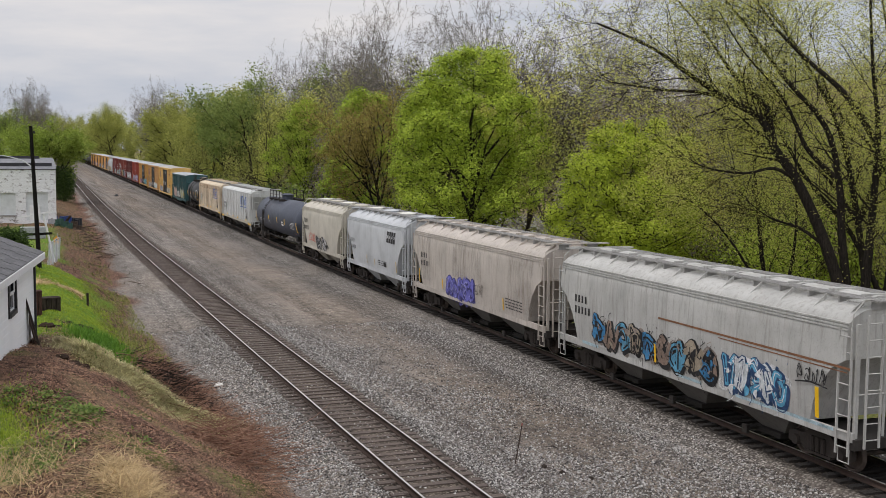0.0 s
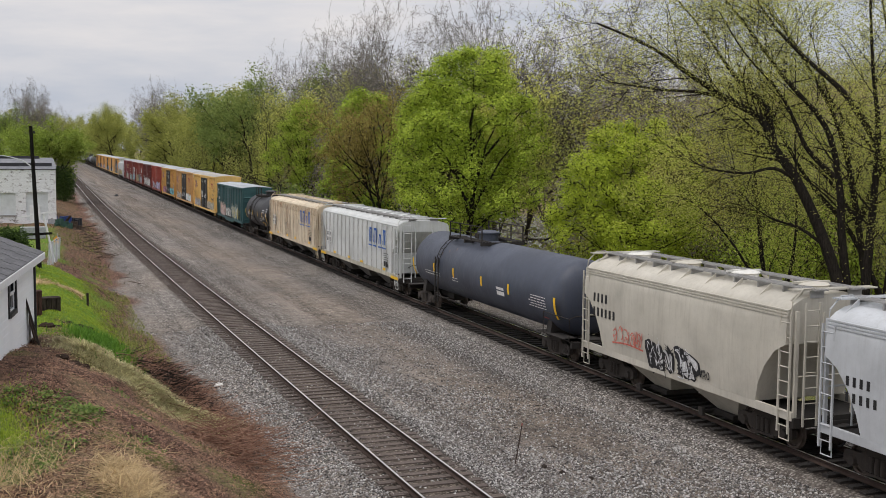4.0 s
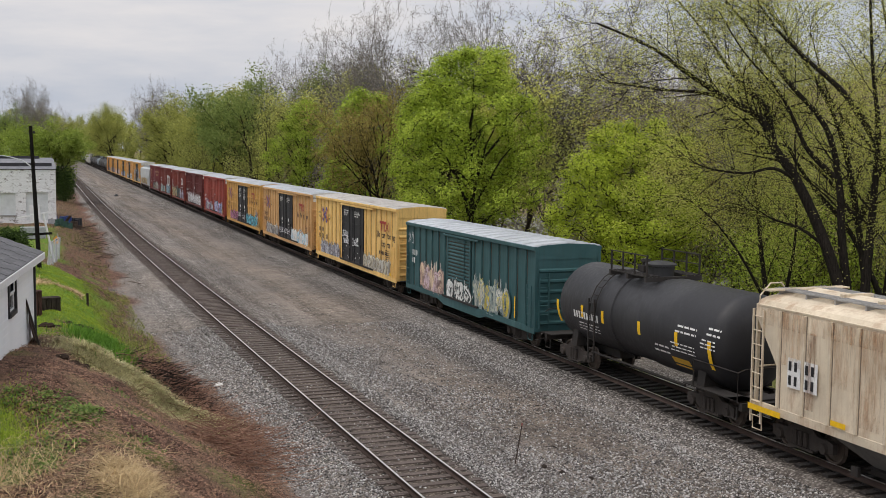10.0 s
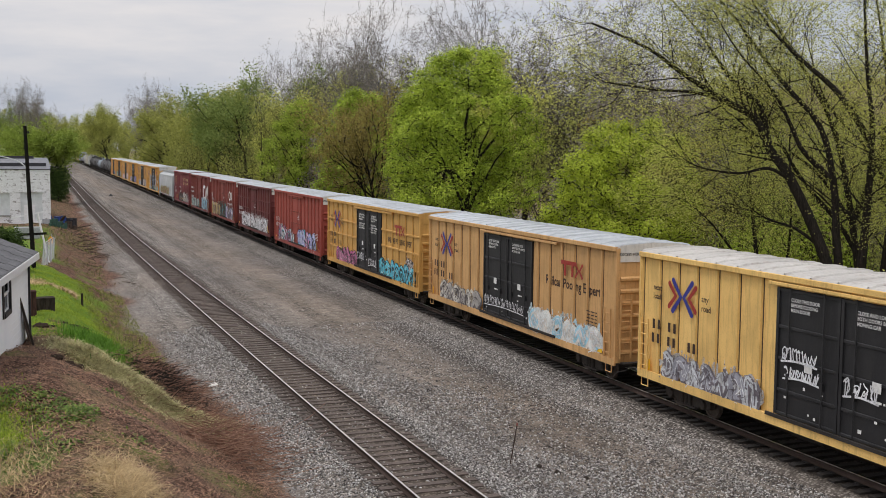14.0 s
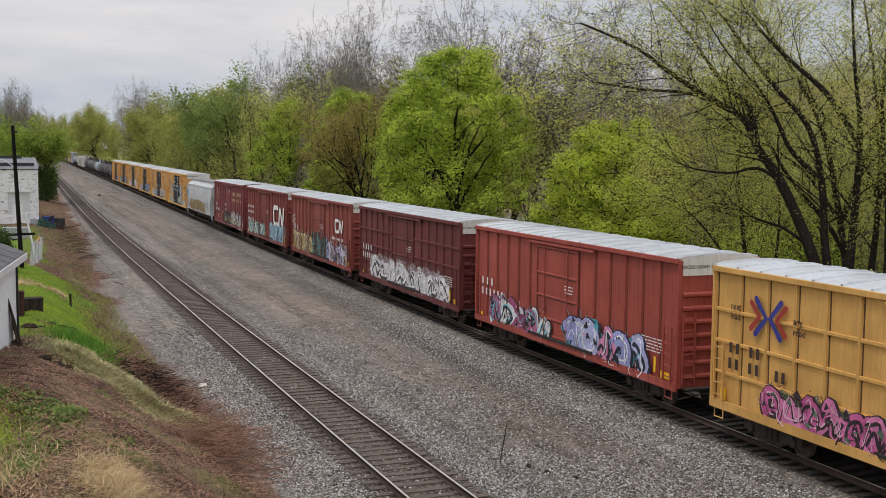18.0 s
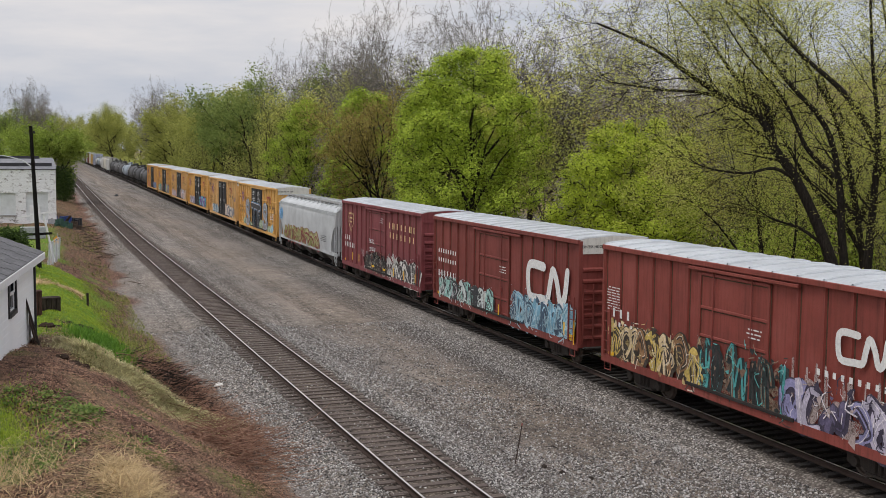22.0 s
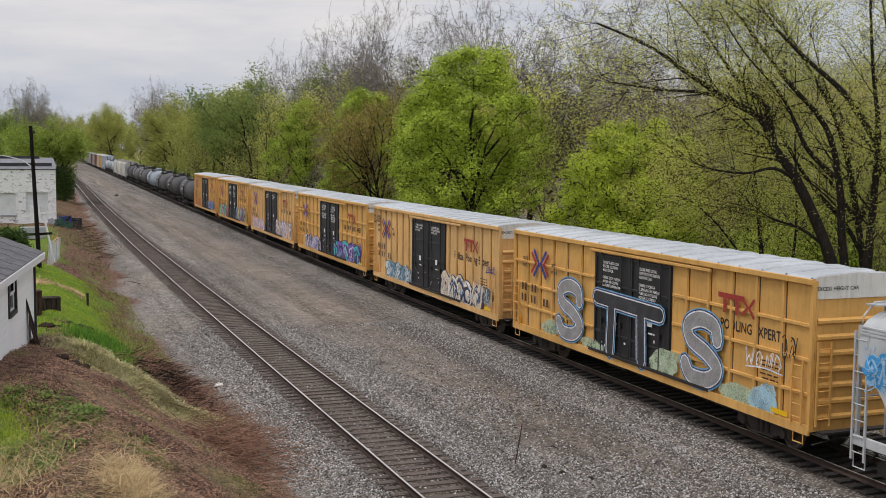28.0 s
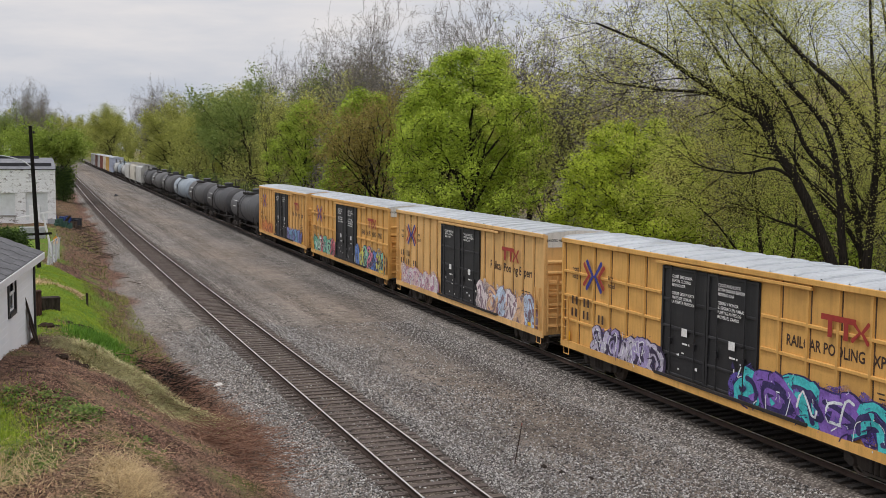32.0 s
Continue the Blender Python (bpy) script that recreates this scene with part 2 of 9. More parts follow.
# ---------------------------------------------------------------- ground
def ground_material():
    m, nt, b = base("ground_cover", 0.95)
    v = coords(nt)
    at = nt.nodes.new("ShaderNodeAttribute")
    at.attribute_name = "cover"
    sep = nt.nodes.new("ShaderNodeSeparateColor")
    nt.links.new(at.outputs["Color"], sep.inputs["Color"])
    stone = node(nt, "ShaderNodeTexVoronoi", Scale=15.0, Randomness=1.0)
    nt.links.new(v, stone.inputs["Vector"])
    tone = nt.nodes.new("ShaderNodeSeparateColor")
    nt.links.new(stone.outputs["Color"], tone.inputs["Color"])
    big, mid, fine = grain(nt, v, 0.25, 4), grain(nt, v, 1.6, 5, 0.7), grain(nt, v, 30, 4, 0.7)
    gravel = ramp(nt, tone.outputs["Red"], [(0.0, (0.035, 0.031, 0.029)), (0.35, (0.18, 0.168, 0.158)), (0.75, (0.40, 0.382, 0.366)), (1.0, (0.68, 0.66, 0.635))])
    gap = ramp(nt, stone.outputs["Distance"], [(0.3, (1, 1, 1)), (0.7, (0.12, 0.115, 0.11))])
    gravel = mixed(nt, 1.0, gravel, gap, "MULTIPLY")
    dust = ramp(nt, fine, [(0.36, (0.05, 0.042, 0.036)), (0.5, (0.2, 0.172, 0.15)), (0.64, (0.40, 0.368, 0.34))])
    worn = ramp(nt, mid, [(0.38, (0, 0, 0)), (0.62, (1, 1, 1))])
    yard = mixed(nt, worn, gravel, dust)
    yard = mixed(nt, at.outputs["Alpha"], gravel, yard)
    lane = grain(nt, coords(nt, "Object", (0.9, 0.035, 1), (0, 0, -0.012)), 1.0, 5, 0.6)
    yard = mixed(nt, ramp(nt, lane, [(0.44, (0, 0, 0)), (0.62, (0.30,) * 3)]), yard, (0.38, 0.35, 0.32))
    yard = mixed(nt, ramp(nt, lane, [(0.30, (0.62,) * 3), (0.43, (0, 0, 0))]), yard, (0.075, 0.064, 0.056))
    yard = mixed(nt, ramp(nt, big, [(0.4, (0, 0, 0)), (0.7, (0.5,) * 3)]), yard, (0.10, 0.088, 0.078))
    clot = grain(nt, coords(nt, "Object", (1.0, 0.8, 1)), 3.4, 7, 0.8)
    yard = mixed(nt, 1.0, yard, ramp(nt, clot, [(0.34, (0.62, 0.60, 0.585)), (0.48, (1.0, 0.985, 0.97)), (0.64, (1.36, 1.34, 1.31))]), "MULTIPLY")
    shade_tint = nt.nodes.new("ShaderNodeAttribute")
    shade_tint.attribute_name = "shade_tint"
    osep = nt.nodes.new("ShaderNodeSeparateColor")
    nt.links.new(shade_tint.outputs["Color"], osep.inputs["Color"])
    # Red paints the shade under the train into the gravel between its rails
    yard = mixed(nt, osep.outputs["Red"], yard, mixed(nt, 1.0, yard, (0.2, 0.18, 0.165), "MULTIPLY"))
    yard = mixed(nt, osep.outputs["Green"], yard, mixed(nt, 1.0, yard, (0.57, 0.51, 0.455), "MULTIPLY"))
    yard = mixed(nt, osep.outputs["Blue"], yard, mixed(nt, 1.0, yard, (1.06, 1.0, 0.93), "MULTIPLY"))
    yard = mixed(nt, shade_tint.outputs["Alpha"], yard, mixed(nt, 1.0, yard, (1.14, 1.12, 1.10), "MULTIPLY"))
    grass = ramp(nt, fine, [(0.3, (0.04, 0.09, 0.010)), (0.5, (0.125, 0.23, 0.02)), (0.72, (0.23, 0.35, 0.04))])
    grass = mixed(nt, ramp(nt, mid, [(0.45, (0, 0, 0)), (0.8, (0.5,) * 3)]), grass, (0.20, 0.17, 0.05))
    soil = ramp(nt, fine, [(0.38, (0.016, 0.009, 0.007)), (0.5, (0.12, 0.062, 0.042)), (0.64, (0.42, 0.26, 0.19))])
    straw = ramp(nt, fine, [(0.34, (0.13, 0.10, 0.05)), (0.68, (0.58, 0.48, 0.27))])
    soil = mixed(nt, 1.0, soil, ramp(nt, grain(nt, v, 5.0, 5, 0.75), [(0.40, (0.25, 0.235, 0.225)), (0.56, (1.35, 1.32, 1.28))]), "MULTIPLY")
    c = mixed(nt, sep.outputs["Green"], yard, soil)
    c = mixed(nt, sep.outputs["Red"], c, grass)
    c = mixed(nt, sep.outputs["Blue"], c, straw)
    nt.links.new(c, b.inputs["Base Color"])
    b.inputs["Specular IOR Level"].default_value = 0.2
    lump = node(nt, "ShaderNodeMath")
    lump.operation = "ADD"
    nt.links.new(stone.outputs["Distance"], lump.inputs[0])
    nt.links.new(fine, lump.inputs[1])
    bump(nt, b, lump.outputs["Value"], 0.9, -0.04)
    return m


def spaced(stops):
    """Places from one stop to the next, at each stretch's own step."""
    out = []
    for (a, step), (b, _) in zip(stops, stops[1:]):
        n = max(1, round((b - a) / step))
        out += [a + (b - a) * k / n for k in range(n)]
    return np.array(out + [stops[-1][0]])


def build_ground():
    xs = spaced([(-2500, 500), (-500, 60), (-80, 12), (-20, 2.5), (-4, 0.32), (25, 0.45), (30, 1.6), (60, 4), (150, 20), (600, 100), (2500, 1)])
    ys = spaced([(-2000, 500), (-400, 60), (-60, 12), (10, 1.2), (18, 0.35), (60, 0.6), (90, 1.2), (180, 4), (420, 15), (900, 100), (3500, 1)])
    gx, gy = np.meshgrid(xs, ys)
    gz = ground_z(gx, gy)
    n, k = len(xs), len(ys)
    i = (np.arange(k - 1)[:, None] * n + np.arange(n - 1)[None, :]).ravel()
    me = quick("ground", np.stack([gx.ravel(), gy.ravel(), gz.ravel()], 1), np.stack([i, i + 1, i + n + 1, i + n], 1), [ground_material()], True)
    x, y = gx.ravel(), gy.ravel()
    u = foot(y) + 0.5 * wave(x, y, 0.8, 11) - x
    bank = smooth(-0.2, 0.6, u)
    lawn = smooth(0.2, 0.9, smooth(1.4, 3.2, u + 0.7 * wave(x, y, 0.9, 4)) * smooth(36.8, 38.2, y + 0.4 * (x - 1)) * (1 - smooth(62, 70, y)))
    low_lawn = np.exp(-(((x + 1.0) / 1.2) ** 2 + ((y - 24.8) / 2.6) ** 2) * 1.4)
    weeds = 0.55 * smooth(0.15, 0.8, wave(x, y, 1.3, 21)) * bank * (1 - 0.8 * smooth(70, 80, y))
    wild = smooth(3.6, 6.0, x - main_x(y)) * 0.75
    pit = sum(np.exp(-(((x - a) / w) ** 2 + ((y - b) / h) ** 2) ** 2) for a, b, w, h in ((0.85, 40.5, 0.5, 0.55), (1.45, 42.6, 0.5, 0.7), (2.2, 44.0, 0.45, 0.5), (1.2, 34.8, 0.6, 0.6)))
    edge = smooth(1.4, 0.1, u) * smooth(36, 40, y) * (u > -0.4)
    grass = np.clip(lawn * (1 - np.clip(pit * 1.3, 0, 1)) + smooth(0.3, 0.7, low_lawn) + weeds + wild * (0.6 - 0.4 * smooth(45, 90, x - main_x(y))) + smooth(75, 90, y) * bank * 0.05 + (x < -6) * 0.8 + 0.9 * smooth(2.6, 1.9, x + 0.3 * wave(x, y, 0.8, 61)) * smooth(70, 74, y) * smooth(107, 101, y) - 0.7 * edge, 0, 1)
    t = np.clip(((x - 1.0) * 4.4 + (y - 36.3) * -2.4) / 25.1, 0, 1)
    ridge = np.exp(-(np.hypot(x - 1.0 - 4.4 * t, y - 35.9 + 2.4 * t) / (0.55 + 0.4 * t)) ** 2)
    strip = np.exp(-(((x - 1.25) / 1.15) ** 4 + ((y - 55.6 + 0.5 * (x - 1.25) ** 2) / 0.55) ** 2))
    near_hay = np.exp(-(((x - 1.7) / 0.5) ** 2 + ((y - 21.0) / 1.2) ** 2))
    straw = np.clip(0.3 * smooth(45, 90, x - main_x(y)) + ridge * 0.85 * (1 - np.clip(pit, 0, 1)) + strip * 1.6 + 0.8 * near_hay + 0.35 * smooth(0.2, 0.9, wave(x, y, 1.9, 33)) * bank * (y < 30), 0, 1)
    worn = np.clip(smooth(2.2, 3.6, np.abs(x - near_x(y))) * smooth(2.4, 4.2, np.abs(x - main_x(y))), 0, 1)
    a = me.color_attributes.new("cover", "FLOAT_COLOR", "POINT")
    a.data.foreach_set("color", np.stack([grass, np.clip(bank + wild * 1.3, 0, 1), straw, worn], 1).astype(np.float32).ravel())
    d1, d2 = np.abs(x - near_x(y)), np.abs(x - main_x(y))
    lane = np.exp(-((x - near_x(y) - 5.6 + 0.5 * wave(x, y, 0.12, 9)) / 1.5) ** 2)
    # red: painted shade under the train; the others: tones of the gravel
    o = me.color_attributes.new("shade_tint", "FLOAT_COLOR", "POINT")
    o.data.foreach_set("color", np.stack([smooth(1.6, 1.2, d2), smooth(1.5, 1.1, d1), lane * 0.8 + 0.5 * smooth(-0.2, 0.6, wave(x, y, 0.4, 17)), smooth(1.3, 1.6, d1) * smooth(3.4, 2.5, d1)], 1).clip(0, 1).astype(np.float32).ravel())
    return tagged(new("ground", me), "grey railway gravel with a grassy, weedy bank", "ground", kind="structure")


build_ground()

# ---------------------------------------------------------------- tracks
RAIL_TOP = flat("worn_rail_steel", (0.78, 0.77, 0.75), 0.28, 0.9, 0.15, 3.0)
RAIL_WEB = paint("rusty_rail", (0.045, 0.026, 0.019), 0.85, 0.4)


def sleeper_material(name, dark, pale):
    m, nt, b = base(name, 0.92)
    o = nt.nodes.new("ShaderNodeObjectInfo")
    v = coords(nt, "Object", (0.8, 9, 9))
    f = grain(nt, v, 3.0, 6, 0.7)
    c = ramp(nt, f, [(0.3, dark), (0.7, pale)])
    c = mixed(nt, ramp(nt, o.outputs["Random"], [(0, (0, 0, 0)), (1, (0.55,) * 3)]), c, tuple(x * 0.45 for x in pale))
    nt.links.new(c, b.inputs["Base Color"])
    bump(nt, b, f, 0.6, 0.02)
    return m


SLEEPER = sleeper_material("weathered_sleeper_wood", (0.03, 0.022, 0.019), (0.19, 0.147, 0.125))
# sleepers under the train, their wood coloured darker for its shade
SLEEPER_SHADED = sleeper_material("shaded_sleeper_wood", (0.009, 0.0075, 0.007), (0.035, 0.029, 0.025))


def sleeper_shape(s, k):
    r = random.Random(k)
    a, b = 1.3 + r.uniform(-0.05, 0.05), 1.3 + r.uniform(-0.05, 0.05)
    s.box(-a, b, -0.115, 0.115, -0.36, -0.155 + r.uniform(-0.012, 0.006), e=0.012)
    for side in (-0.7525, 0.7525):
        s.box(side - 0.19, side + 0.19, -0.09, 0.09, -0.16, -0.143)


def sweep(line, s0, s1, step, outline, name, mat):
    """An outline (across, up) drawn out along a line of track."""
    ss = np.arange(s0, s1 + step, step)
    v, n = [], len(outline)
    for s in ss:
        x, y, z, h = line(s)
        v += [(x + o * math.cos(h), y - o * math.sin(h), z + u) for o, u in outline]
    f = np.array([(i * n + k, i * n + (k + 1) % n, (i + 1) * n + (k + 1) % n, (i + 1) * n + k) for i in range(len(ss) - 1) for k in range(n)])
    return quick(name, np.array(v), f, [mat])


def build_track(line, wood, label, s0, s1, first, last, lift=0.0):
    track = tagged(new("railway_track"), label, "railway track", kind="structure")
    track.matrix_basis = pose(0, 0, lift)
    for side in (-0.7525, 0.7525):
        web = [(side + o, u) for o, u in ((-0.075, -0.155), (0.075, -0.155), (0.07, -0.14), (0.012, -0.115), (0.012, -0.045), (0.036, -0.035), (0.037, -0.003), (-0.037, -0.003), (-0.036, -0.035), (-0.012, -0.045), (-0.012, -0.115), (-0.07, -0.14))]
        rail = new("rail", sweep(line, s0, s1, 2.0, web, "rail", RAIL_WEB))
        rail.parent = track
        top = new("rail_head", sweep(line, s0, s1, 2.0, [(side - 0.03, -0.002), (side + 0.03, -0.002), (side + 0.026, 0.003), (side - 0.026, 0.003)], "rail_head", RAIL_TOP))
        top.parent = rail
        tagged(top, "bright worn running surface of the rail")
    meshes = [shared(("sleeper", k), lambda s, k=k: sleeper_shape(s, k)) for k in range(5)]
    rnd, rest, s = random.Random(len(label)), Shape(), first
    while s < s1:
        x, y, z, h = line(s)
        a = -math.degrees(h) + rnd.uniform(-1.2, 1.2)
        if s < last:
            part("sleeper", meshes[rnd.randrange(5)], wood, track, at=(x + rnd.uniform(-0.03, 0.03), y, z + rnd.uniform(-0.012, 0.005)), turn=a)
        else:
            m = pose(x, y, z, 0, 0, a)
            k = Shape().box(-1.3, 1.3, -0.115, 0.115, -0.36, -0.155)
            rest.add([m @ Vector(p) for p in k.v], k.f)
        s += 0.5 + rnd.uniform(-0.035, 0.035)
    tagged(part("far_sleepers", rest, wood, track), "distant weathered wooden sleepers", kind="stuff")
    return track


build_track(near_line, SLEEPER, "empty railway track on weathered wooden sleepers in grey ballast", 14, 560, 20.0, 168.0)
build_track(main_line, SLEEPER_SHADED, "railway track with dark oily sleepers under the freight train", -60, 700, 16.0, 160.0, TRACK_LIFT)

# ---------------------------------------------------------------- the train: lettering
def word_mesh(body, size, squeeze=1.0):
    """Words as a flat mesh, left end at 0, baseline at 0."""
    key = ("lettering", body, size, squeeze)
    if key not in MADE:
        cu = bpy.data.curves.new("lettering", "FONT")
        cu.body, cu.size, cu.resolution_u, cu.offset = body, size, 2, size * 0.018
        ob = new("lettering", cu)
        me = bpy.data.meshes.new_from_object(ob.evaluated_get(bpy.context.evaluated_depsgraph_get()))
        bpy.data.objects.remove(ob)
        me.materials.clear()
        me.materials.append(None)
        me.transform(Matrix.Diagonal((squeeze, 1, 1, 1)))
        MADE[key] = me
    return MADE[key]


NOTICES = (("CLOSE THIS DOOR", "BEFORE CLOSING", "MAIN DOOR", "CIERRE ESTA PUERTA", "ANTES DE CERRAR", "LA PUERTA PRINCIPAL"),
           ("CLOSE AND LOCK", "BOTH DOORS BEFORE", "MOVING CAR", "CIERRE Y PONGA", "EL SEGURO EN AMBAS", "PUERTAS ANTES DE", "MOVER EL CARRO"))
for lot_ in NOTICES:
    for words_ in lot_:
        word_mesh(words_, 0.13, 1.0)
for words_, size_ in (("next", 0.26), ("load", 0.26), ("any", 0.26), ("road", 0.26), ("Railcar Pooling Experts", 0.5), ("RAILCAR POOLING EXPERTS", 0.42), ("Railcar Pooling", 0.5), ("Experts", 0.5), ("EXCESS HEIGHT CAR", 0.14)):
    word_mesh(words_, size_)

# ---------------------------------------------------------------- the train: shared materials
STEEL_DARK = paint("grimy_running_gear", (0.020, 0.017, 0.015), 0.8, 0.4, dirt_colour=(0.07, 0.052, 0.04))
TRUCK_STEEL = paint("dusty_truck_casting", (0.036, 0.029, 0.025), 0.85, 0.5, dirt_colour=(0.09, 0.068, 0.052))
WHEEL_STEEL = flat("wheel_steel", (0.10, 0.078, 0.065), 0.6, 0.3, 0.4, 5.0)
ROOF_ZINC = paint("galvanised_roof", (0.50, 0.53, 0.56), 0.5, 0.3, metal=0.15, dirt_colour=(0.22, 0.22, 0.22))
ROOF_ZINC_WORN = paint("worn_galvanised_roof", (0.52, 0.50, 0.47), 0.6, 0.35, rust=0.25, metal=0.1, dirt_colour=(0.2, 0.18, 0.16))
DOOR_BLACK = paint("black_door_paint", (0.014, 0.014, 0.016), 0.5, 0.35, dirt_colour=(0.06, 0.055, 0.05))
WHITE_MARK = flat("white_lettering", (0.74, 0.74, 0.72), 0.7, 0, 0.15, 9)
BLACK_MARK = flat("black_lettering", (0.012, 0.012, 0.014), 0.6, 0, 0.3, 9)
YELLOW_MARK = flat("yellow_reflector", (0.86, 0.52, 0.01), 0.45, 0, 0.12, 9)
RED_MARK = flat("red_marking", (0.33, 0.032, 0.022), 0.6, 0, 0.15, 9)
BLUE_MARK = flat("blue_marking", (0.02, 0.11, 0.42), 0.6, 0, 0.15, 9)
BROWN_MARK = flat("dark_brown_lettering", (0.045, 0.022, 0.014), 0.65, 0, 0.2, 9)
NAVY_MARK = flat("navy_marking", (0.03, 0.035, 0.25), 0.6, 0, 0.15, 9)
GOLD_MARK = flat("gold_lettering", (0.72, 0.52, 0.25), 0.65, 0, 0.2, 9)
WHITE_END = paint("white_end_band", (0.7, 0.69, 0.64), 0.6, 0.3)
SPRAY = {}


def spray(c):
    """A coat of spray paint in one colour."""
    if c not in SPRAY:
        m, nt, b = base("spray_paint", 0.6)
        v = coords(nt)
        f = mixed(nt, 0.5, grain(nt, v, 2.2, 4, 0.6), grain(nt, v, 16, 4, 0.7))
        nt.links.new(ramp(nt, f, [(0.36, tuple(x * 0.58 for x in c)), (0.5, c), (0.64, tuple(min(1, x * 1.3 + 0.03) for x in c))]), b.inputs["Base Color"])
        SPRAY[c] = m
    return SPRAY[c]


def mist(c):
    """The same paint as a thin cloud that lets the steel show between its specks."""
    if ("mist", c) not in SPRAY:
        m, nt, b = base("spray_mist", 0.7)
        b.inputs["Base Color"].default_value = (*c, 1)
        v = coords(nt)
        f = mixed(nt, 0.45, grain(nt, v, 1.8, 5, 0.65), grain(nt, v, 26, 3, 0.7))
        t, s = nt.nodes.new("ShaderNodeBsdfTransparent"), nt.nodes.new("ShaderNodeMixShader")
        nt.links.new(ramp(nt, f, [(0.40, (0.1,) * 3), (0.56, (0.95,) * 3)]), s.inputs["Fac"])
        nt.links.new(t.outputs["BSDF"], s.inputs[1])
        nt.links.new(b.outputs["BSDF"], s.inputs[2])
        nt.links.new(s.outputs["Shader"], nt.nodes["Material Output"].inputs["Surface"])
        SPRAY["mist", c] = m
    return SPRAY["mist", c]


# ---------------------------------------------------------------- the train: running gear
def side_frame_shape(s):
    out = [(-1.22, 0.34), (-1.22, 0.60), (-1.05, 0.66), (-0.62, 0.66), (-0.34, 0.86), (0.34, 0.86), (0.62, 0.66), (1.05, 0.66), (1.22, 0.60), (1.22, 0.34), (1.0, 0.30), (0.72, 0.36), (0.38, 0.18), (-0.38, 0.18), (-0.72, 0.36), (-1.0, 0.30)]
    s.prism(out, -0.07, 0.07, "x")
    for y in (-0.2, 0.0, 0.2):
        s.lathe([(0.30, 0.075), (0.68, 0.075)], 8, "z", 0, (-0.09, y, 0))
    for y in (-0.89, 0.89):
        s.lathe([(-0.16, 0.02), (-0.15, 0.13), (-0.07, 0.15), (0.07, 0.15)], 12, "x", 0, (0, y, 0.42))
    s.box(-0.12, 0.05, -0.5, 0.5, 0.2, 0.27)


def wheelset_shape(s):
    for side in (-1, 1):
        o = [(0.66, 0.20), (0.67, 0.47), (0.685, 0.485), (0.70, 0.47), (0.715, 0.457), (0.79, 0.45), (0.79, 0.38), (0.74, 0.36), (0.73, 0.17), (0.80, 0.15), (0.80, 0.03)]
        s.lathe([(side * a, r * 0.92) for a, r in o], 24, "x")
    s.lathe([(-0.98, 0.07), (0.98, 0.07)], 8, "x")


def add_truck(car, y):
    t = part("truck", shared("bolster", lambda s: s.box(-1.0, 1.0, -0.22, 0.22, 0.42, 0.78, e=0.05).box(-0.3, 0.3, -0.3, 0.3, 0.75, 0.86)), TRUCK_STEEL, car, "grimy brown cast-steel two-axle truck", at=(0, y, TRACK_LIFT))
    for x in (-1.0, 1.0):
        part("side_frame", shared("side_frame", side_frame_shape), TRUCK_STEEL, t, at=(x, 0, 0), turn=0 if x < 0 else 180)
    for k in (-0.89, 0.89):
        part("wheelset", shared("wheelset", wheelset_shape, smooth=True), WHEEL_STEEL, t, at=(0, k, 0.42))


def coupler_shape(s):
    s.box(-0.09, 0.09, -0.55, 0.1, 0.78, 0.96, e=0.03)
    s.prism([(-0.17, -0.55), (-0.19, -0.78), (-0.06, -0.88), (0.02, -0.76), (0.10, -0.86), (0.18, -0.70), (0.12, -0.55)], 0.74, 1.0, "z")


def add_coupler(car, y, end):
    c = part("coupler", shared("coupler", coupler_shape), STEEL_DARK, car, "rusty knuckle coupler", at=(0, y, 0), turn=0 if end < 0 else 180)
    part("air_hose", shared("air_hose", lambda s: s.tube([(0.3, 0.0, 0.85), (0.3, -0.25, 0.72), (0.22, -0.5, 0.5), (0.15, -0.72, 0.42)], 0.03, 5)), BLACK_MARK, c)


def ladder(key, height, rungs, width=0.42):
    def build(s):
        for x in (-width / 2, width / 2):
            s.box(x - 0.025, x + 0.025, -0.09, -0.04, 0, height)
        for k in range(rungs):
            z = height * (k + 0.5) / rungs
            s.tube([(-width / 2, -0.07, z), (width / 2, -0.07, z)], 0.016, 4)
    return shared(("ladder", key), build)


def stirrup(s):
    s.tube([(-0.2, 0, 0.0), (-0.2, 0, -0.36), (0.2, 0, -0.36), (0.2, 0, 0.0)], 0.022, 4)


def grab(s):
    s.tube([(-0.22, 0.0, 0), (-0.22, -0.07, 0), (0.22, -0.07, 0), (0.22, 0.0, 0)], 0.014, 4)


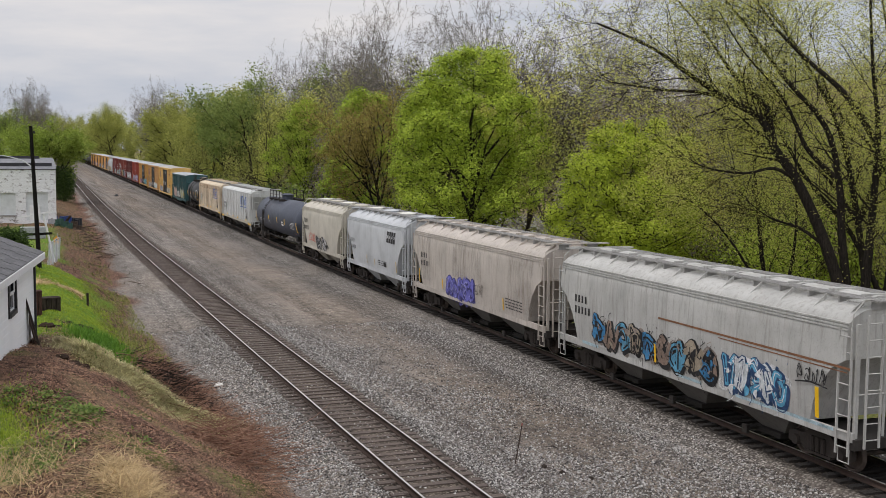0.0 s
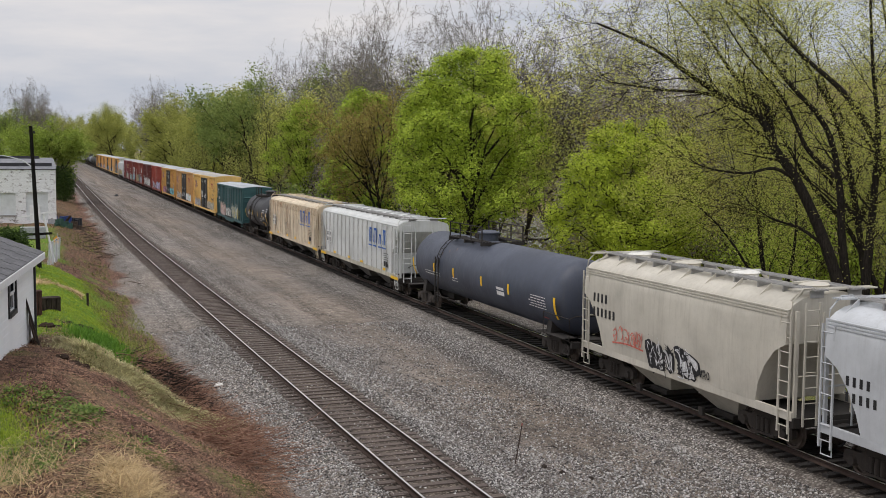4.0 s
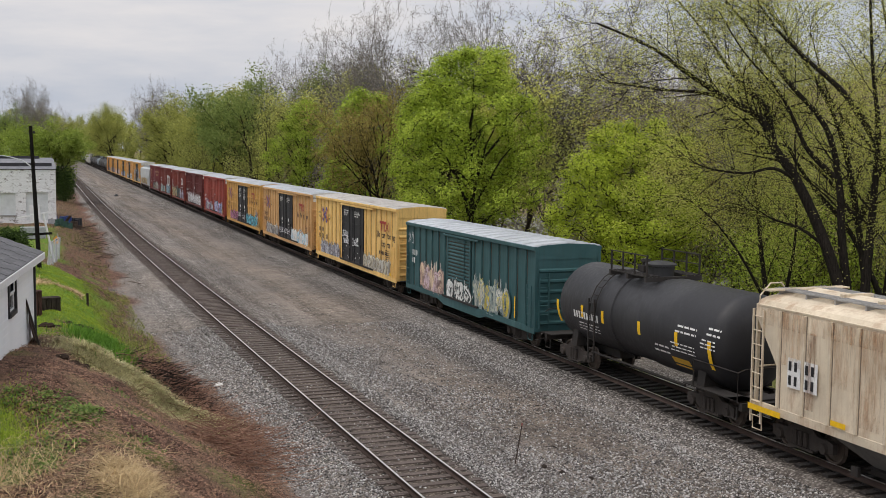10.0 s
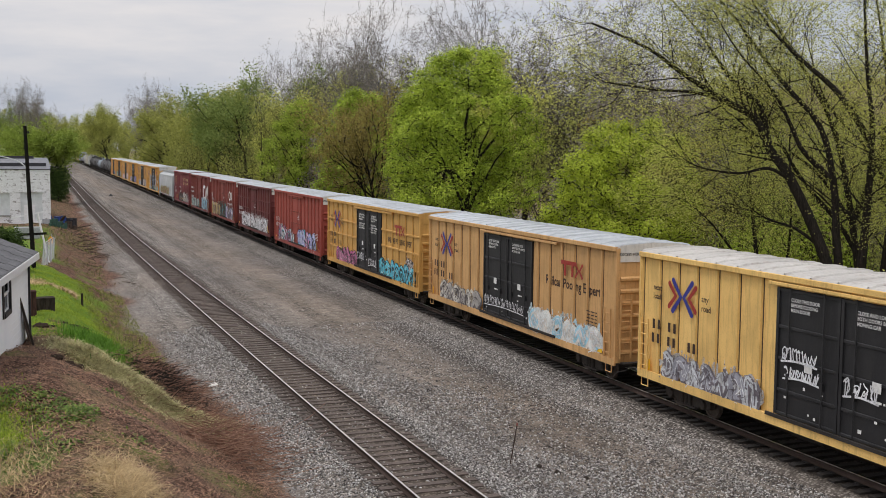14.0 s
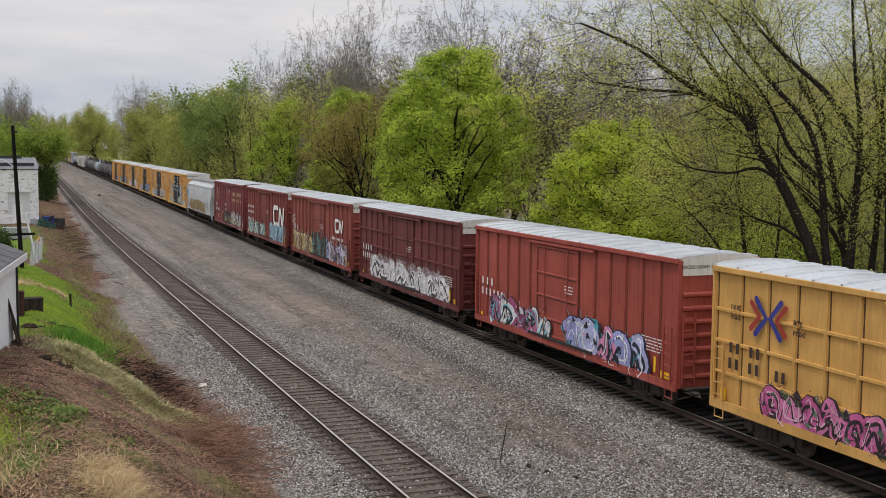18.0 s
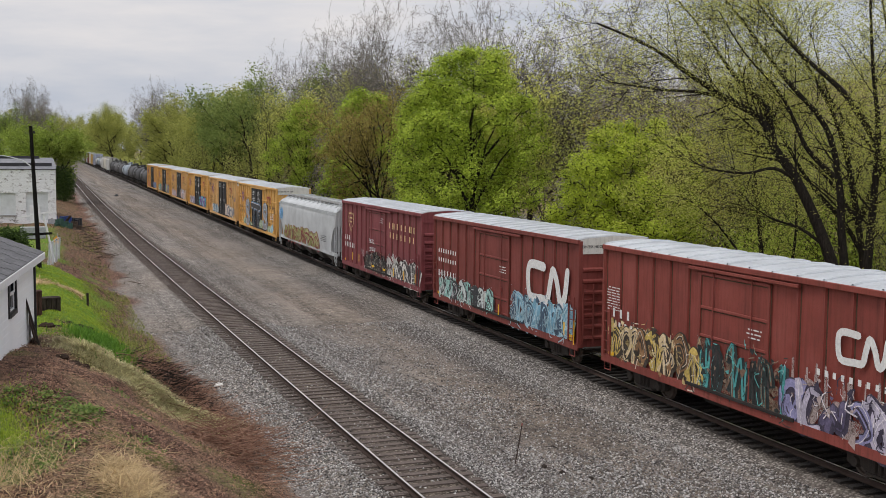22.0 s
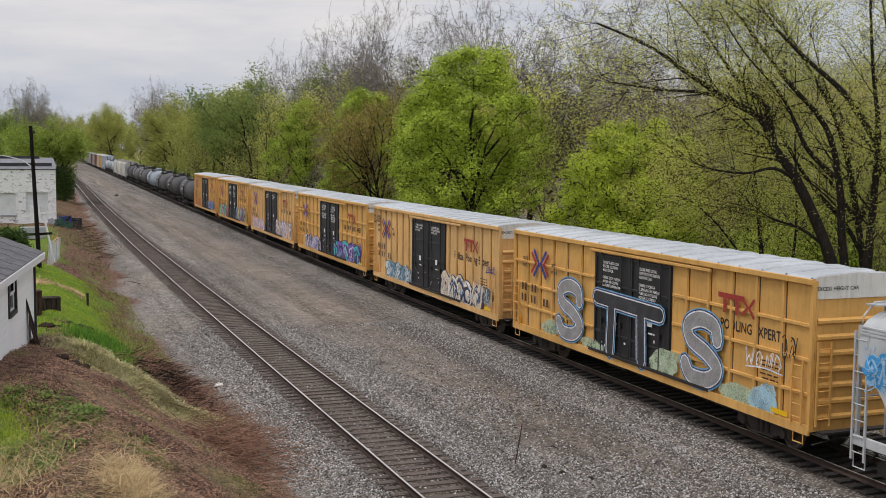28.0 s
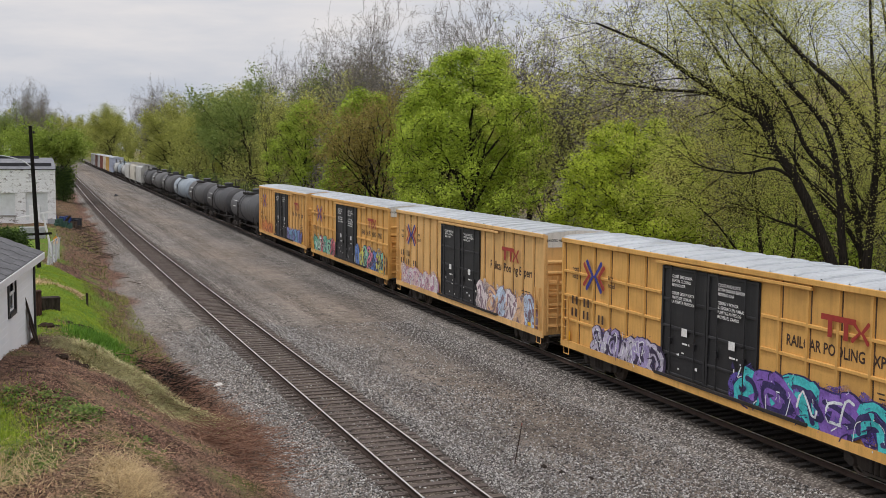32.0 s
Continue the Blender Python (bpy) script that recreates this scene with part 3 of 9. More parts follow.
# ---------------------------------------------------------------- the train: what is painted on its sides
class Side:
    """The visible side of a car: d metres from its far end, z above the rail; layer k lies over layer k - 1."""

    def __init__(self, car, half, x, tilt=None, deep=None):
        self.car, self.half, self.x, self.tilt, self.deep, self.count = car, half, x, tilt, deep, 0

    def at(self, d, z, k=0):
        x = self.x if self.tilt is None else self.tilt(z)
        return (-x - 0.004 * (k + 1), self.half - d, z)

    def marks(self, name, boxes, mat, label="", k=0):
        s = Shape()
        for d0, d1, z0, z1 in boxes:
            s.add([self.at(d0, z0, k), self.at(d1, z0, k), self.at(d1, z1, k), self.at(d0, z1, k)], [(0, 1, 2, 3)])
        return part(name, s, mat, self.car, label)

    def words(self, body, size, d, z, mat, k=0, squeeze=1.0, proud=False):
        me = word_mesh(body, size, squeeze)
        ob = part("lettering", me, mat, self.car)
        x, y, zz = self.at(d, z, k)
        x += 0.0 if self.deep is None or proud else self.x - self.deep
        ob.matrix_basis = Matrix(((0, 0, -1, x), (-1, 0, 0, y), (0, 1, 0, zz), (0, 0, 0, 1)))
        return ob

    def poly(self, s, pts, k, mat=0):
        s.add([self.at(d, z, k) for d, z in pts], [tuple(range(len(pts)))], mat)

    def stroke(self, s, pts, w, k, mat=0, dz=0.0, dd=0.0, cap=True):
        """A brush stroke of width w through points, round at its ends if cap."""
        pts = [Vector((d + dd, z + dz)) for d, z in pts]
        n = len(pts)
        self.count += 1
        k = k + 0.5 * (self.count * 0.618 % 1)
        left, right = [], []
        for i, p in enumerate(pts):
            t = (pts[min(i + 1, n - 1)] - pts[max(i - 1, 0)]).normalized()
            o = Vector((-t.y, t.x)) * w / 2
            left.append(p + o)
            right.append(p - o)
        v = [self.at(p.x, p.y, k + 0.35 * (i % n) / n) for i, p in enumerate(left + right)]
        s.add(v, [(i, i + 1, n + i + 1, n + i) for i in range(n - 1)], mat)
        for p in (pts[0], pts[-1]) if cap else ():
            s.add([self.at(p.x + w / 2 * math.cos(a), p.y + w / 2 * math.sin(a), k - 0.3) for a in (j * math.pi / 4 for j in range(8))], [tuple(range(8))], mat)


def bow(points, n=5):
    """A smooth run of points through a few given ones."""
    p = [Vector(q) for q in points]
    out = []
    for i in range(len(p) - 1):
        a, b, c, d = p[max(i - 1, 0)], p[i], p[i + 1], p[min(i + 2, len(p) - 1)]
        for j in range(n):
            t = j / n
            out.append(0.5 * ((2 * b) + (c - a) * t + (2 * a - 5 * b + 4 * c - d) * t * t + (3 * b - a - 3 * c + d) * t ** 3))
    return [tuple(q) for q in out] + [tuple(p[-1])]


def wild_strokes(r):
    """Two or three bent, crossing strokes in a unit cell: a sprayed shape that spells nothing."""
    out = []
    for k in range(r.choice((2, 3, 3))):
        x, lean = r.uniform(0.0, 1.0), r.uniform(-0.35, 0.35)
        kind = r.randrange(4)
        if kind == 0:
            run = [(x, 0.0), (x + lean * 0.5, 0.45), (x + lean, 1.0), (x + lean + r.uniform(-0.5, 0.5), 0.8)]
        elif kind == 1:
            run = [(r.uniform(-0.1, 0.3), r.uniform(0.6, 1.0)), (0.5, r.uniform(0.75, 1.1)), (r.uniform(0.8, 1.15), r.uniform(0.3, 0.7)), (r.uniform(0.3, 0.6), r.uniform(0.1, 0.4))]
        elif kind == 2:
            run = [(r.uniform(-0.15, 0.2), r.uniform(0.0, 0.3)), (r.uniform(0.3, 0.5), r.uniform(0.5, 0.9)), (r.uniform(0.6, 0.8), r.uniform(0.0, 0.3)), (r.uniform(0.9, 1.2), r.uniform(0.6, 1.0))]
        else:
            a = r.uniform(0, 6.28)
            run = [(0.5 + 0.42 * math.cos(a + t), 0.48 + 0.42 * math.sin(a + t)) for t in (0, 1.1, 2.2, 3.3, 4.4)]
        out.append(run)
    return out


def graffiti(side, d0, d1, z0, z1, count, fill, line, halo=None, accent=None, seed=1, label="", thick=0.3, drips=False):
    """A row of fat sprayed letter shapes: a cloud behind, an outline, the fill and light strokes over it."""
    r = random.Random(seed)
    s, mats = Shape(), []
    low = 1.04 if z0 > 1.02 else 0.93

    def slot(c, thin=False):
        m = mist(c) if thin else spray(c)
        if m not in mats:
            mats.append(m)
        return mats.index(m)

    w, h = (d1 - d0) / count, z1 - z0
    if halo:
        hk = slot(halo, True)
        for k in range(count * 5):
            c, e = r.uniform(d0, d1), r.uniform(z0 + 0.1 * h, z1 - 0.15 * h)
            rr = r.uniform(0.25, 0.5) * min(w, h)
            e = max(e, low + rr)
            side.poly(s, [(c + rr * r.uniform(0.8, 1.2) * math.cos(a), e + rr * 0.85 * r.uniform(0.8, 1.2) * math.sin(a)) for a in (j * math.pi / 5 for j in range(10))], 0, hk)
        for k in range(count * 3 if drips else 0):
            c = r.uniform(d0, d1)
            side.stroke(s, [(c, z0 + 0.4 * h), (c + r.uniform(-0.03, 0.03), z0 + h * r.uniform(0.9, 1.25))], r.uniform(0.05, 0.16), 0, hk)
    fills = fill if isinstance(fill, list) else [fill]
    lk = slot(line)
    ak = slot(accent) if accent else None
    for i in range(count):
        fk = slot(fills[i % len(fills)])
        jig = [r.uniform(-0.08, 0.08) for _ in range(4)]
        for run in wild_strokes(r):
            pts = bow([(min(d1 + 0.1, max(d0 - 0.1, d0 + w * (i + 0.02 + 0.96 * (u + r.uniform(-0.06, 0.06))))) + jig[0] * w * v, z0 + h * (0.08 + 0.84 * v + jig[1] * 0.6) + r.uniform(-0.04, 0.04) * h) for u, v in run])
            t = thick * min(w, h) * r.uniform(0.85, 1.15)
            pts = [(a, max(b, low + 0.04 + 0.6 * t)) for a, b in pts]
            cap = r.random() < 0.4
            side.stroke(s, pts, t * 1.15 + 0.19 * min(1.0, h), 1, lk, -0.05, 0.04, cap)
            side.stroke(s, pts, t * 1.15, 2 + (i % 2), fk, cap=cap)
            if r.random() < 0.5:
                side.stroke(s, pts[2:-2], t * 0.35, 4, lk, -0.12 * t, 0.0)
            if ak is not None and r.random() < 0.55:
                side.stroke(s, pts[1:-1:2] if len(pts) > 5 else pts, t * 0.16, 5, ak, 0.18 * t, 0.1 * t)
    # stray shards, drips and dark jags over the letters
    for i in range(count * 4):
        c, e, q = r.uniform(d0, d1), r.uniform(max(low + 0.2, z0 + 0.1), z1), r.uniform(0.05, 0.16) * min(1.0, h)
        m = r.choice([lk, lk, slot(fills[i % len(fills)])] + ([slot(halo)] if halo else []))
        a = r.uniform(0, 6.28)
        side.poly(s, [(c + q * u * math.cos(a + t), max(low, e + q * u * math.sin(a + t))) for t, u in ((0, 1.6), (0.8, 0.7), (2.2, 1.2), (3.6, 0.6), (4.9, 1.1))], 5.6 + 0.05 * (i % 9), m)
    for i in range(count * 2):
        c, e = r.uniform(d0, d1), r.uniform(max(low + 0.25, z0), z1)
        side.stroke(s, bow([(c, e), (c + r.uniform(-0.2, 0.2), max(low + 0.05, e - r.uniform(0.1, 0.35))), (c + r.uniform(-0.3, 0.3), max(low + 0.03, e - r.uniform(0.2, 0.6)))], 3), r.uniform(0.02, 0.05), 6.2, lk if i % 3 else (ak if ak is not None else lk))
    # thin linework, ticks and specks over all of it
    tones = [lk, lk] + ([ak] if ak is not None else []) + ([slot(halo)] if halo else [])
    for i in range(int(9 * (d1 - d0))):
        c, e = r.uniform(d0, d1), r.uniform(max(low + 0.1, z0), z1 + 0.08)
        a, q = r.choice((0.1, 0.5, 1.2, 1.57, 1.9, 2.6)) + r.uniform(-0.2, 0.2), r.uniform(0.08, 0.3)
        u, v = q * math.cos(a), q * math.sin(a)
        bend = r.uniform(-0.08, 0.08)
        side.stroke(s, [(c, e), (c + u * 0.5 + bend, max(low + 0.03, e + v * 0.5)), (c + u, max(low + 0.02, e + v))], r.uniform(0.014, 0.035), 6.8, r.choice(tones), cap=False)
    for i in range(int(7 * (d1 - d0))):
        c, e, q = r.uniform(d0 - 0.1, d1 + 0.1), r.uniform(max(low + 0.05, z0), z1 + 0.25), r.uniform(0.012, 0.035)
        side.poly(s, [(c - q, e), (c, e - q), (c + q, e), (c, e + q)], 7.4, r.choice(tones))
    return part("graffiti", s, mats, side.car, label)


def sprayed_patch(side, d0, d1, z0, z1, mat, label, seed=1, k=0):
    """An uneven cloud of thin paint."""
    r = random.Random(seed)
    s = Shape()
    for i in range(9):
        w, h = (d1 - d0) * r.uniform(0.2, 0.34), (z1 - z0) * r.uniform(0.22, 0.4)
        c, e = r.uniform(d0 + w, d1 - w), max(min(1.03, z0 + 0.02) + h, r.uniform(z0 + h * 0.8, z1 - h * 0.8))
        side.poly(s, [(c + w * r.uniform(0.75, 1.15) * math.cos(a), e + h * r.uniform(0.75, 1.0) * math.sin(a)) for a in (j * math.pi / 7 for j in range(14))], k + 0.08 * i)
    return part("sprayed_patch", s, mat, side.car, label)


def wash(name, colour, low=0.45, high=0.62, most=0.9):
    """Thin staining that runs down and lets the paint below show through."""
    m, nt, b = base(name, 0.9)
    v = coords(nt)
    nt.links.new(ramp(nt, grain(nt, v, 9, 4), [(0.3, tuple(c * 0.7 for c in colour)), (0.7, tuple(min(1, c * 1.25) for c in colour))]), b.inputs["Base Color"])
    f = ramp(nt, grain(nt, coords(nt, "Object", (4, 4, 0.5)), 2.2, 7, 0.7), [(low, (0, 0, 0)), (high, (most,) * 3)])
    t, s = nt.nodes.new("ShaderNodeBsdfTransparent"), nt.nodes.new("ShaderNodeMixShader")
    nt.links.new(f, s.inputs["Fac"])
    nt.links.new(t.outputs["BSDF"], s.inputs[1])
    nt.links.new(b.outputs["BSDF"], s.inputs[2])
    nt.links.new(s.outputs["Shader"], nt.nodes["Material Output"].inputs["Surface"])
    return m


def stain(side, d0, d1, z0, z1, mat, label, k=0):
    """A stain over a stretch of the side, following its curve."""
    s = Shape()
    zs = [z0 + (z1 - z0) * i / 6 for i in range(7)]
    s.add([side.at(d0, z, k) for z in zs] + [side.at(d1, z, k) for z in zs], [(i, i + 1, i + 8, i + 7) for i in range(6)])
    return part("stain", s, mat, side.car, label)


def tag(side, d0, d1, z0, z1, colour, seed, w=0.05, label=""):
    """A quick scrawl in one thin line."""
    r = random.Random(seed)
    s = Shape()
    n = max(2, round((d1 - d0) / max(0.22, 0.75 * (z1 - z0))))
    cell = (d1 - d0) / n
    for i in range(n):
        for run in wild_strokes(r):
            side.stroke(s, bow([(d0 + cell * (i + 0.1 + 0.75 * u), z0 + (z1 - z0) * v) for u, v in run], 3), w * 0.42, 6)
    if n > 3:
        side.stroke(s, bow([(d0, z0 - 0.05), ((d0 + d1) / 2, z0 + 0.03), (d1, z0 - 0.02)], 4), w * 0.6, 6)
    return part("scrawl", s, spray(colour), side.car, label)


def small_print(side, d0, d1, z0, z1, lines, mat, seed=1):
    """Lines of small, unreadable print, as bars."""
    r = random.Random(seed)
    h = (z1 - z0) / lines
    boxes = []
    for k in range(lines):
        d = d0 + r.uniform(0, 0.15) * (d1 - d0)
        while d < d1 - 0.03:
            e = min(d1, d + r.uniform(0.12, 0.34))
            boxes.append((d, e, z0 + h * (k + 0.28), z0 + h * (k + 0.62)))
            d = e + 0.06
    side.marks("small_print", boxes, mat)


def figures(side, d, z, count, h, mat, gap=0.0, k=0):
    """A run of figures or initials, as upright bars of their size."""
    w = h * 0.45
    for i in range(count):
        e = d + i * (h * 0.62 + 0.09 + gap)
        side.marks("car_marking", [(e, e + w, z, z + h)], mat, k=k)


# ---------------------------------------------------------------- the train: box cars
# dirt and the shade beside posts and under ribs, painted as dark strips
SEAM_GRIME_SHADE = flat("seam_grime_shade", (0.075, 0.045, 0.026), 0.9, 0, 0.5, 2.5)
WALL, POST = 1.36, 1.44


def box_car(length, paint_mat, label, door="plug", grid=False, white_end=False, roof=ROOF_ZINC, eave=4.98, post_step=1.02, end_mat=None, door_mat=None):
    half = length / 2
    car = tagged(new("box_car"), label, "box car", "cars of the freight train")
    L = round(length, 2)
    part("body", shared(("body", L, eave), lambda s: s.box(-WALL, WALL, -half + 0.06, half - 0.06, 0.98, eave - 0.02, e=0.0)), paint_mat, car)
    part("underframe", shared(("underframe", L), lambda s: s.box(-0.35, 0.35, -half + 0.2, half - 0.2, 0.72, 1.06).box(-1.2, 1.2, -0.2, 0.2, 0.8, 1.05).box(-1.3, 1.3, -half + 3.4, -half + 3.6, 0.85, 1.05).box(-1.3, 1.3, half - 3.6, half - 3.4, 0.85, 1.05).box(-0.9, -0.45, 1.0, 2.3, 0.55, 0.95, e=0.08)), STEEL_DARK, car)
    dw = {"plug": 4.98, "slide": 3.4, "green": 3.0}[door]
    dc = {"plug": -0.12, "slide": 0.25, "green": 0.45}[door]
    for x in (-1, 1):
        part("side_sill", shared(("side_sill", L), lambda s: s.prism([(-half, 0.9), (half, 0.9), (half, 1.16), (-half, 1.16)] if door != "green" else [(-half, 0.92), (-half + 5, 0.92), (-half + 5.8, 0.74), (half - 5.8, 0.74), (half - 5, 0.92), (half, 0.92), (half, 1.16), (-half, 1.16)], -0.03, 0.035, "x")), paint_mat, car, at=(x * (POST + 0.0), 0, 0))
        part("top_chord", shared(("top_chord", L, eave), lambda s: s.box(-0.05, 0.05, -half, half, eave - 0.16, eave, e=0.015)), paint_mat, car, at=(x * (POST + 0.01), 0, 0))
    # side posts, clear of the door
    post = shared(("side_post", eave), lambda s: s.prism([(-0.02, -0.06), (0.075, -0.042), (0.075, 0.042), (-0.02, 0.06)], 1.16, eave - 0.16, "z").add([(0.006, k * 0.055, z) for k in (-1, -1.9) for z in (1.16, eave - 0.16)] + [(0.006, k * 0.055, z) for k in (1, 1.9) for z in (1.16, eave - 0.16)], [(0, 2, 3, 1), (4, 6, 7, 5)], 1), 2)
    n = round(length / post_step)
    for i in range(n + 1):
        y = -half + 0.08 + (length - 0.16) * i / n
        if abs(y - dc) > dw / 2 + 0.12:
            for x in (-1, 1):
                part("side_post", post, [paint_mat, SEAM_GRIME_SHADE], car, at=(x * (WALL - 0.002), y, 0), turn=180 if x < 0 else 0)
    if grid:
        for z in (1.95, 2.85, 3.75):
            for x in (-1, 1):
                for y0, y1 in ((-half + 0.06, dc - dw / 2 - 0.1), (dc + dw / 2 + 0.1, half - 0.06)):
                    part("side_rail", shared(("side_rail", round(y1 - y0, 2)), lambda s: s.box(-0.012, 0.066, 0, y1 - y0, -0.05, 0.05, e=0.015)), paint_mat, car, at=(x * WALL, y0 if x > 0 else y1, z), turn=0 if x > 0 else 180)
    # doors
    dm = door_mat or (DOOR_BLACK if door == "plug" else paint_mat)
    leaves = ([(dc - dw / 4, dw / 2 - 0.03), (dc + dw / 4, dw / 2 - 0.03)] if door == "plug" else [(dc, dw)])
    top = eave - 0.34

    def leaf(s, w, louvre):
        s.box(-0.02, 0.035, -w / 2, w / 2, 1.22, top)

    for y, w in leaves:
        for x in (-1, 1):
            d = part("door", shared(("door", w, door, eave), lambda s: leaf(s, w, door == "green")), dm, car, at=(x * WALL, y, 0), turn=180 if x < 0 else 0)
            for k in (-w / 2 + 0.05, w / 2 - 0.05):
                part("door_stile", shared(("door_stile", eave), lambda s: s.box(0.03, 0.08, -0.05, 0.05, 1.22, top, e=0.012).add([(0.038, q, z) for q in (-0.085, 0.085) for z in (1.22, top)], [(0, 2, 3, 1)], 1), 2), [dm, DOOR_BLACK if dm is DOOR_BLACK else SEAM_GRIME_SHADE], d, at=(0, k, 0))
            for z in (1.27, 1.9, 2.75, 3.6, top - 0.05) if door != "green" else [1.3 + 0.165 * k for k in range(21) if 1.3 + 0.165 * k < top]:
                part("door_rib", shared(("door_rib", w), lambda s: s.box(0.03, 0.07, -w / 2 + 0.1, w / 2 - 0.1, -0.045, 0.045, e=0.015).add([(0.037, q, z) for q in (-w / 2 + 0.1, w / 2 - 0.1) for z in (-0.08, -0.045)], [(0, 2, 3, 1)], 1), 2), [dm, DOOR_BLACK if dm is DOOR_BLACK else SEAM_GRIME_SHADE], d, at=(0, 0, z))
            for k in (-1, 1) if door != "green" else (1,):
                part("locking_rod", shared(("locking_rod", eave), lambda s: s.tube([(0.1, 0, 1.2), (0.1, 0, eave - 0.3)], 0.022, 5).box(0.06, 0.13, -0.05, 0.05, 2.2, 2.4)), dm, d, at=(0, k * w * 0.27, 0))
    for x in (-1, 1):
        for z, hh in ((top + 0.05, 0.09), (1.13, 0.1)):
            part("door_track", shared(("door_track", door, hh), lambda s: s.box(-0.03, 0.03, -dw * 0.95, dw * 0.55, 0, hh, e=0.01)), paint_mat if z > 3 else STEEL_DARK, car, at=(x * (POST + 0.045), dc + (0.0 if door == "plug" else 0.3), z), turn=0)

    # roof, with a standing seam across at each panel
    def roof_shape(s):
        rows = [(-1.45, eave), (-1.15, eave + 0.06), (0, eave + 0.13), (1.15, eave + 0.06), (1.45, eave), (1.15, eave - 0.02), (-1.15, eave - 0.02)]
        s.prism(rows, -half + 0.02, half - 0.02, "y")
        m = round(length / 1.05)
        for i in range(m + 1):
            y = -half + 0.08 + (length - 0.16) * i / m
            for a, b in ((rows[0], rows[1]), (rows[1], rows[2]), (rows[2], rows[3]), (rows[3], rows[4])):
                s.add([(a[0], y - 0.05, a[1] + 0.004), (b[0], y - 0.05, b[1] + 0.004), (b[0], y - 0.02, b[1] + 0.045), (a[0], y - 0.02, a[1] + 0.045),
                       (b[0], y + 0.02, b[1] + 0.045), (a[0], y + 0.02, a[1] + 0.045), (b[0], y + 0.05, b[1] + 0.004), (a[0], y + 0.05, a[1] + 0.004)],
                      [(0, 1, 2, 3), (3, 2, 4, 5), (5, 4, 6, 7)])
    part("roof", shared(("roof", L, eave), roof_shape), roof, car, "galvanised steel roof with standing seams")

    # corrugated ends
    def end_shape(s):
        s.box(-POST, POST, -0.03, 0.03, 1.0, eave - 0.02)
        s.prism([(-1.42, eave - 0.03), (-1.15, eave + 0.05), (0, eave + 0.12), (1.15, eave + 0.05), (1.42, eave - 0.03), (1.42, eave - 0.5), (-1.42, eave - 0.5)], -0.05, 0.03, "y")
    for e in (-1, 1):
        p = part("corrugated_end", shared(("corrugated_end", eave), end_shape), end_mat or paint_mat, car, at=(0, e * (half - 0.04), 0), turn=0 if e < 0 else 180)
        for k in range(20):
            if 1.35 + 0.42 * k < eave - 0.75:
                part("end_rib", shared("end_rib", lambda s: s.prism([(-0.02, -0.10), (-0.10, -0.035), (-0.10, 0.035), (-0.02, 0.10)], -1.29, 1.29, "x")), end_mat or paint_mat, p, at=(0, 0, 1.35 + 0.42 * k))
        for x in (-1.385, 1.385):
            part("end_post", shared(("end_post", eave), lambda s: s.box(-0.07, 0.07, -0.06, 0.035, 1.0, eave - 0.04, e=0.015)), end_mat or paint_mat, p, at=(x, 0, 0))
        if white_end:
            part("white_band", shared(("white_band", eave), lambda s: s.prism([(-1.44, eave - 0.03), (-1.15, eave + 0.055), (0, eave + 0.125), (1.15, eave + 0.055), (1.44, eave - 0.03), (1.44, eave - 0.52), (-1.44, eave - 0.52)], -0.058, -0.052, "y")), WHITE_END, p, "white band under the roof with black lettering")
            t = part("lettering", word_mesh("EXCESS HEIGHT CAR", 0.14), BLACK_MARK, p)
            t.matrix_basis = Matrix(((1, 0, 0, -1.35), (0, 0, 1, -0.062), (0, 1, 0, eave - 0.3), (0, 0, 0, 1)))
        part("ladder", ladder("box_end", 2.2, 6), paint_mat, p, at=(-1.08, -0.05, 1.15))
        part("crossover_step", shared("crossover_step", lambda s: s.box(-1.25, 1.25, -0.36, -0.1, 0.98, 1.03)), STEEL_DARK, p)
        part("brake_lever", shared("brake_lever", lambda s: s.tube([(-1.5, -0.25, 0.72), (-0.7, -0.3, 0.85), (0, -0.5, 0.88)], 0.02, 4)), STEEL_DARK, p)
        add_truck(car, e * (half - 2.35))
        add_coupler(car, e * (half + 0.02), e)
        for x in (-1, 1):
            part("stirrup", shared("stirrup", stirrup), paint_mat, car, at=(x * POST, e * (half - 0.42), 1.0), turn=90)
            part("ladder", ladder("box_side", 1.7, 5), paint_mat, car, at=(x * POST, e * (half - 0.45), 1.15), turn=-90 if x < 0 else 90)
    side = Side(car, half, POST + 0.008, None, WALL + 0.002)
    return car, half, side


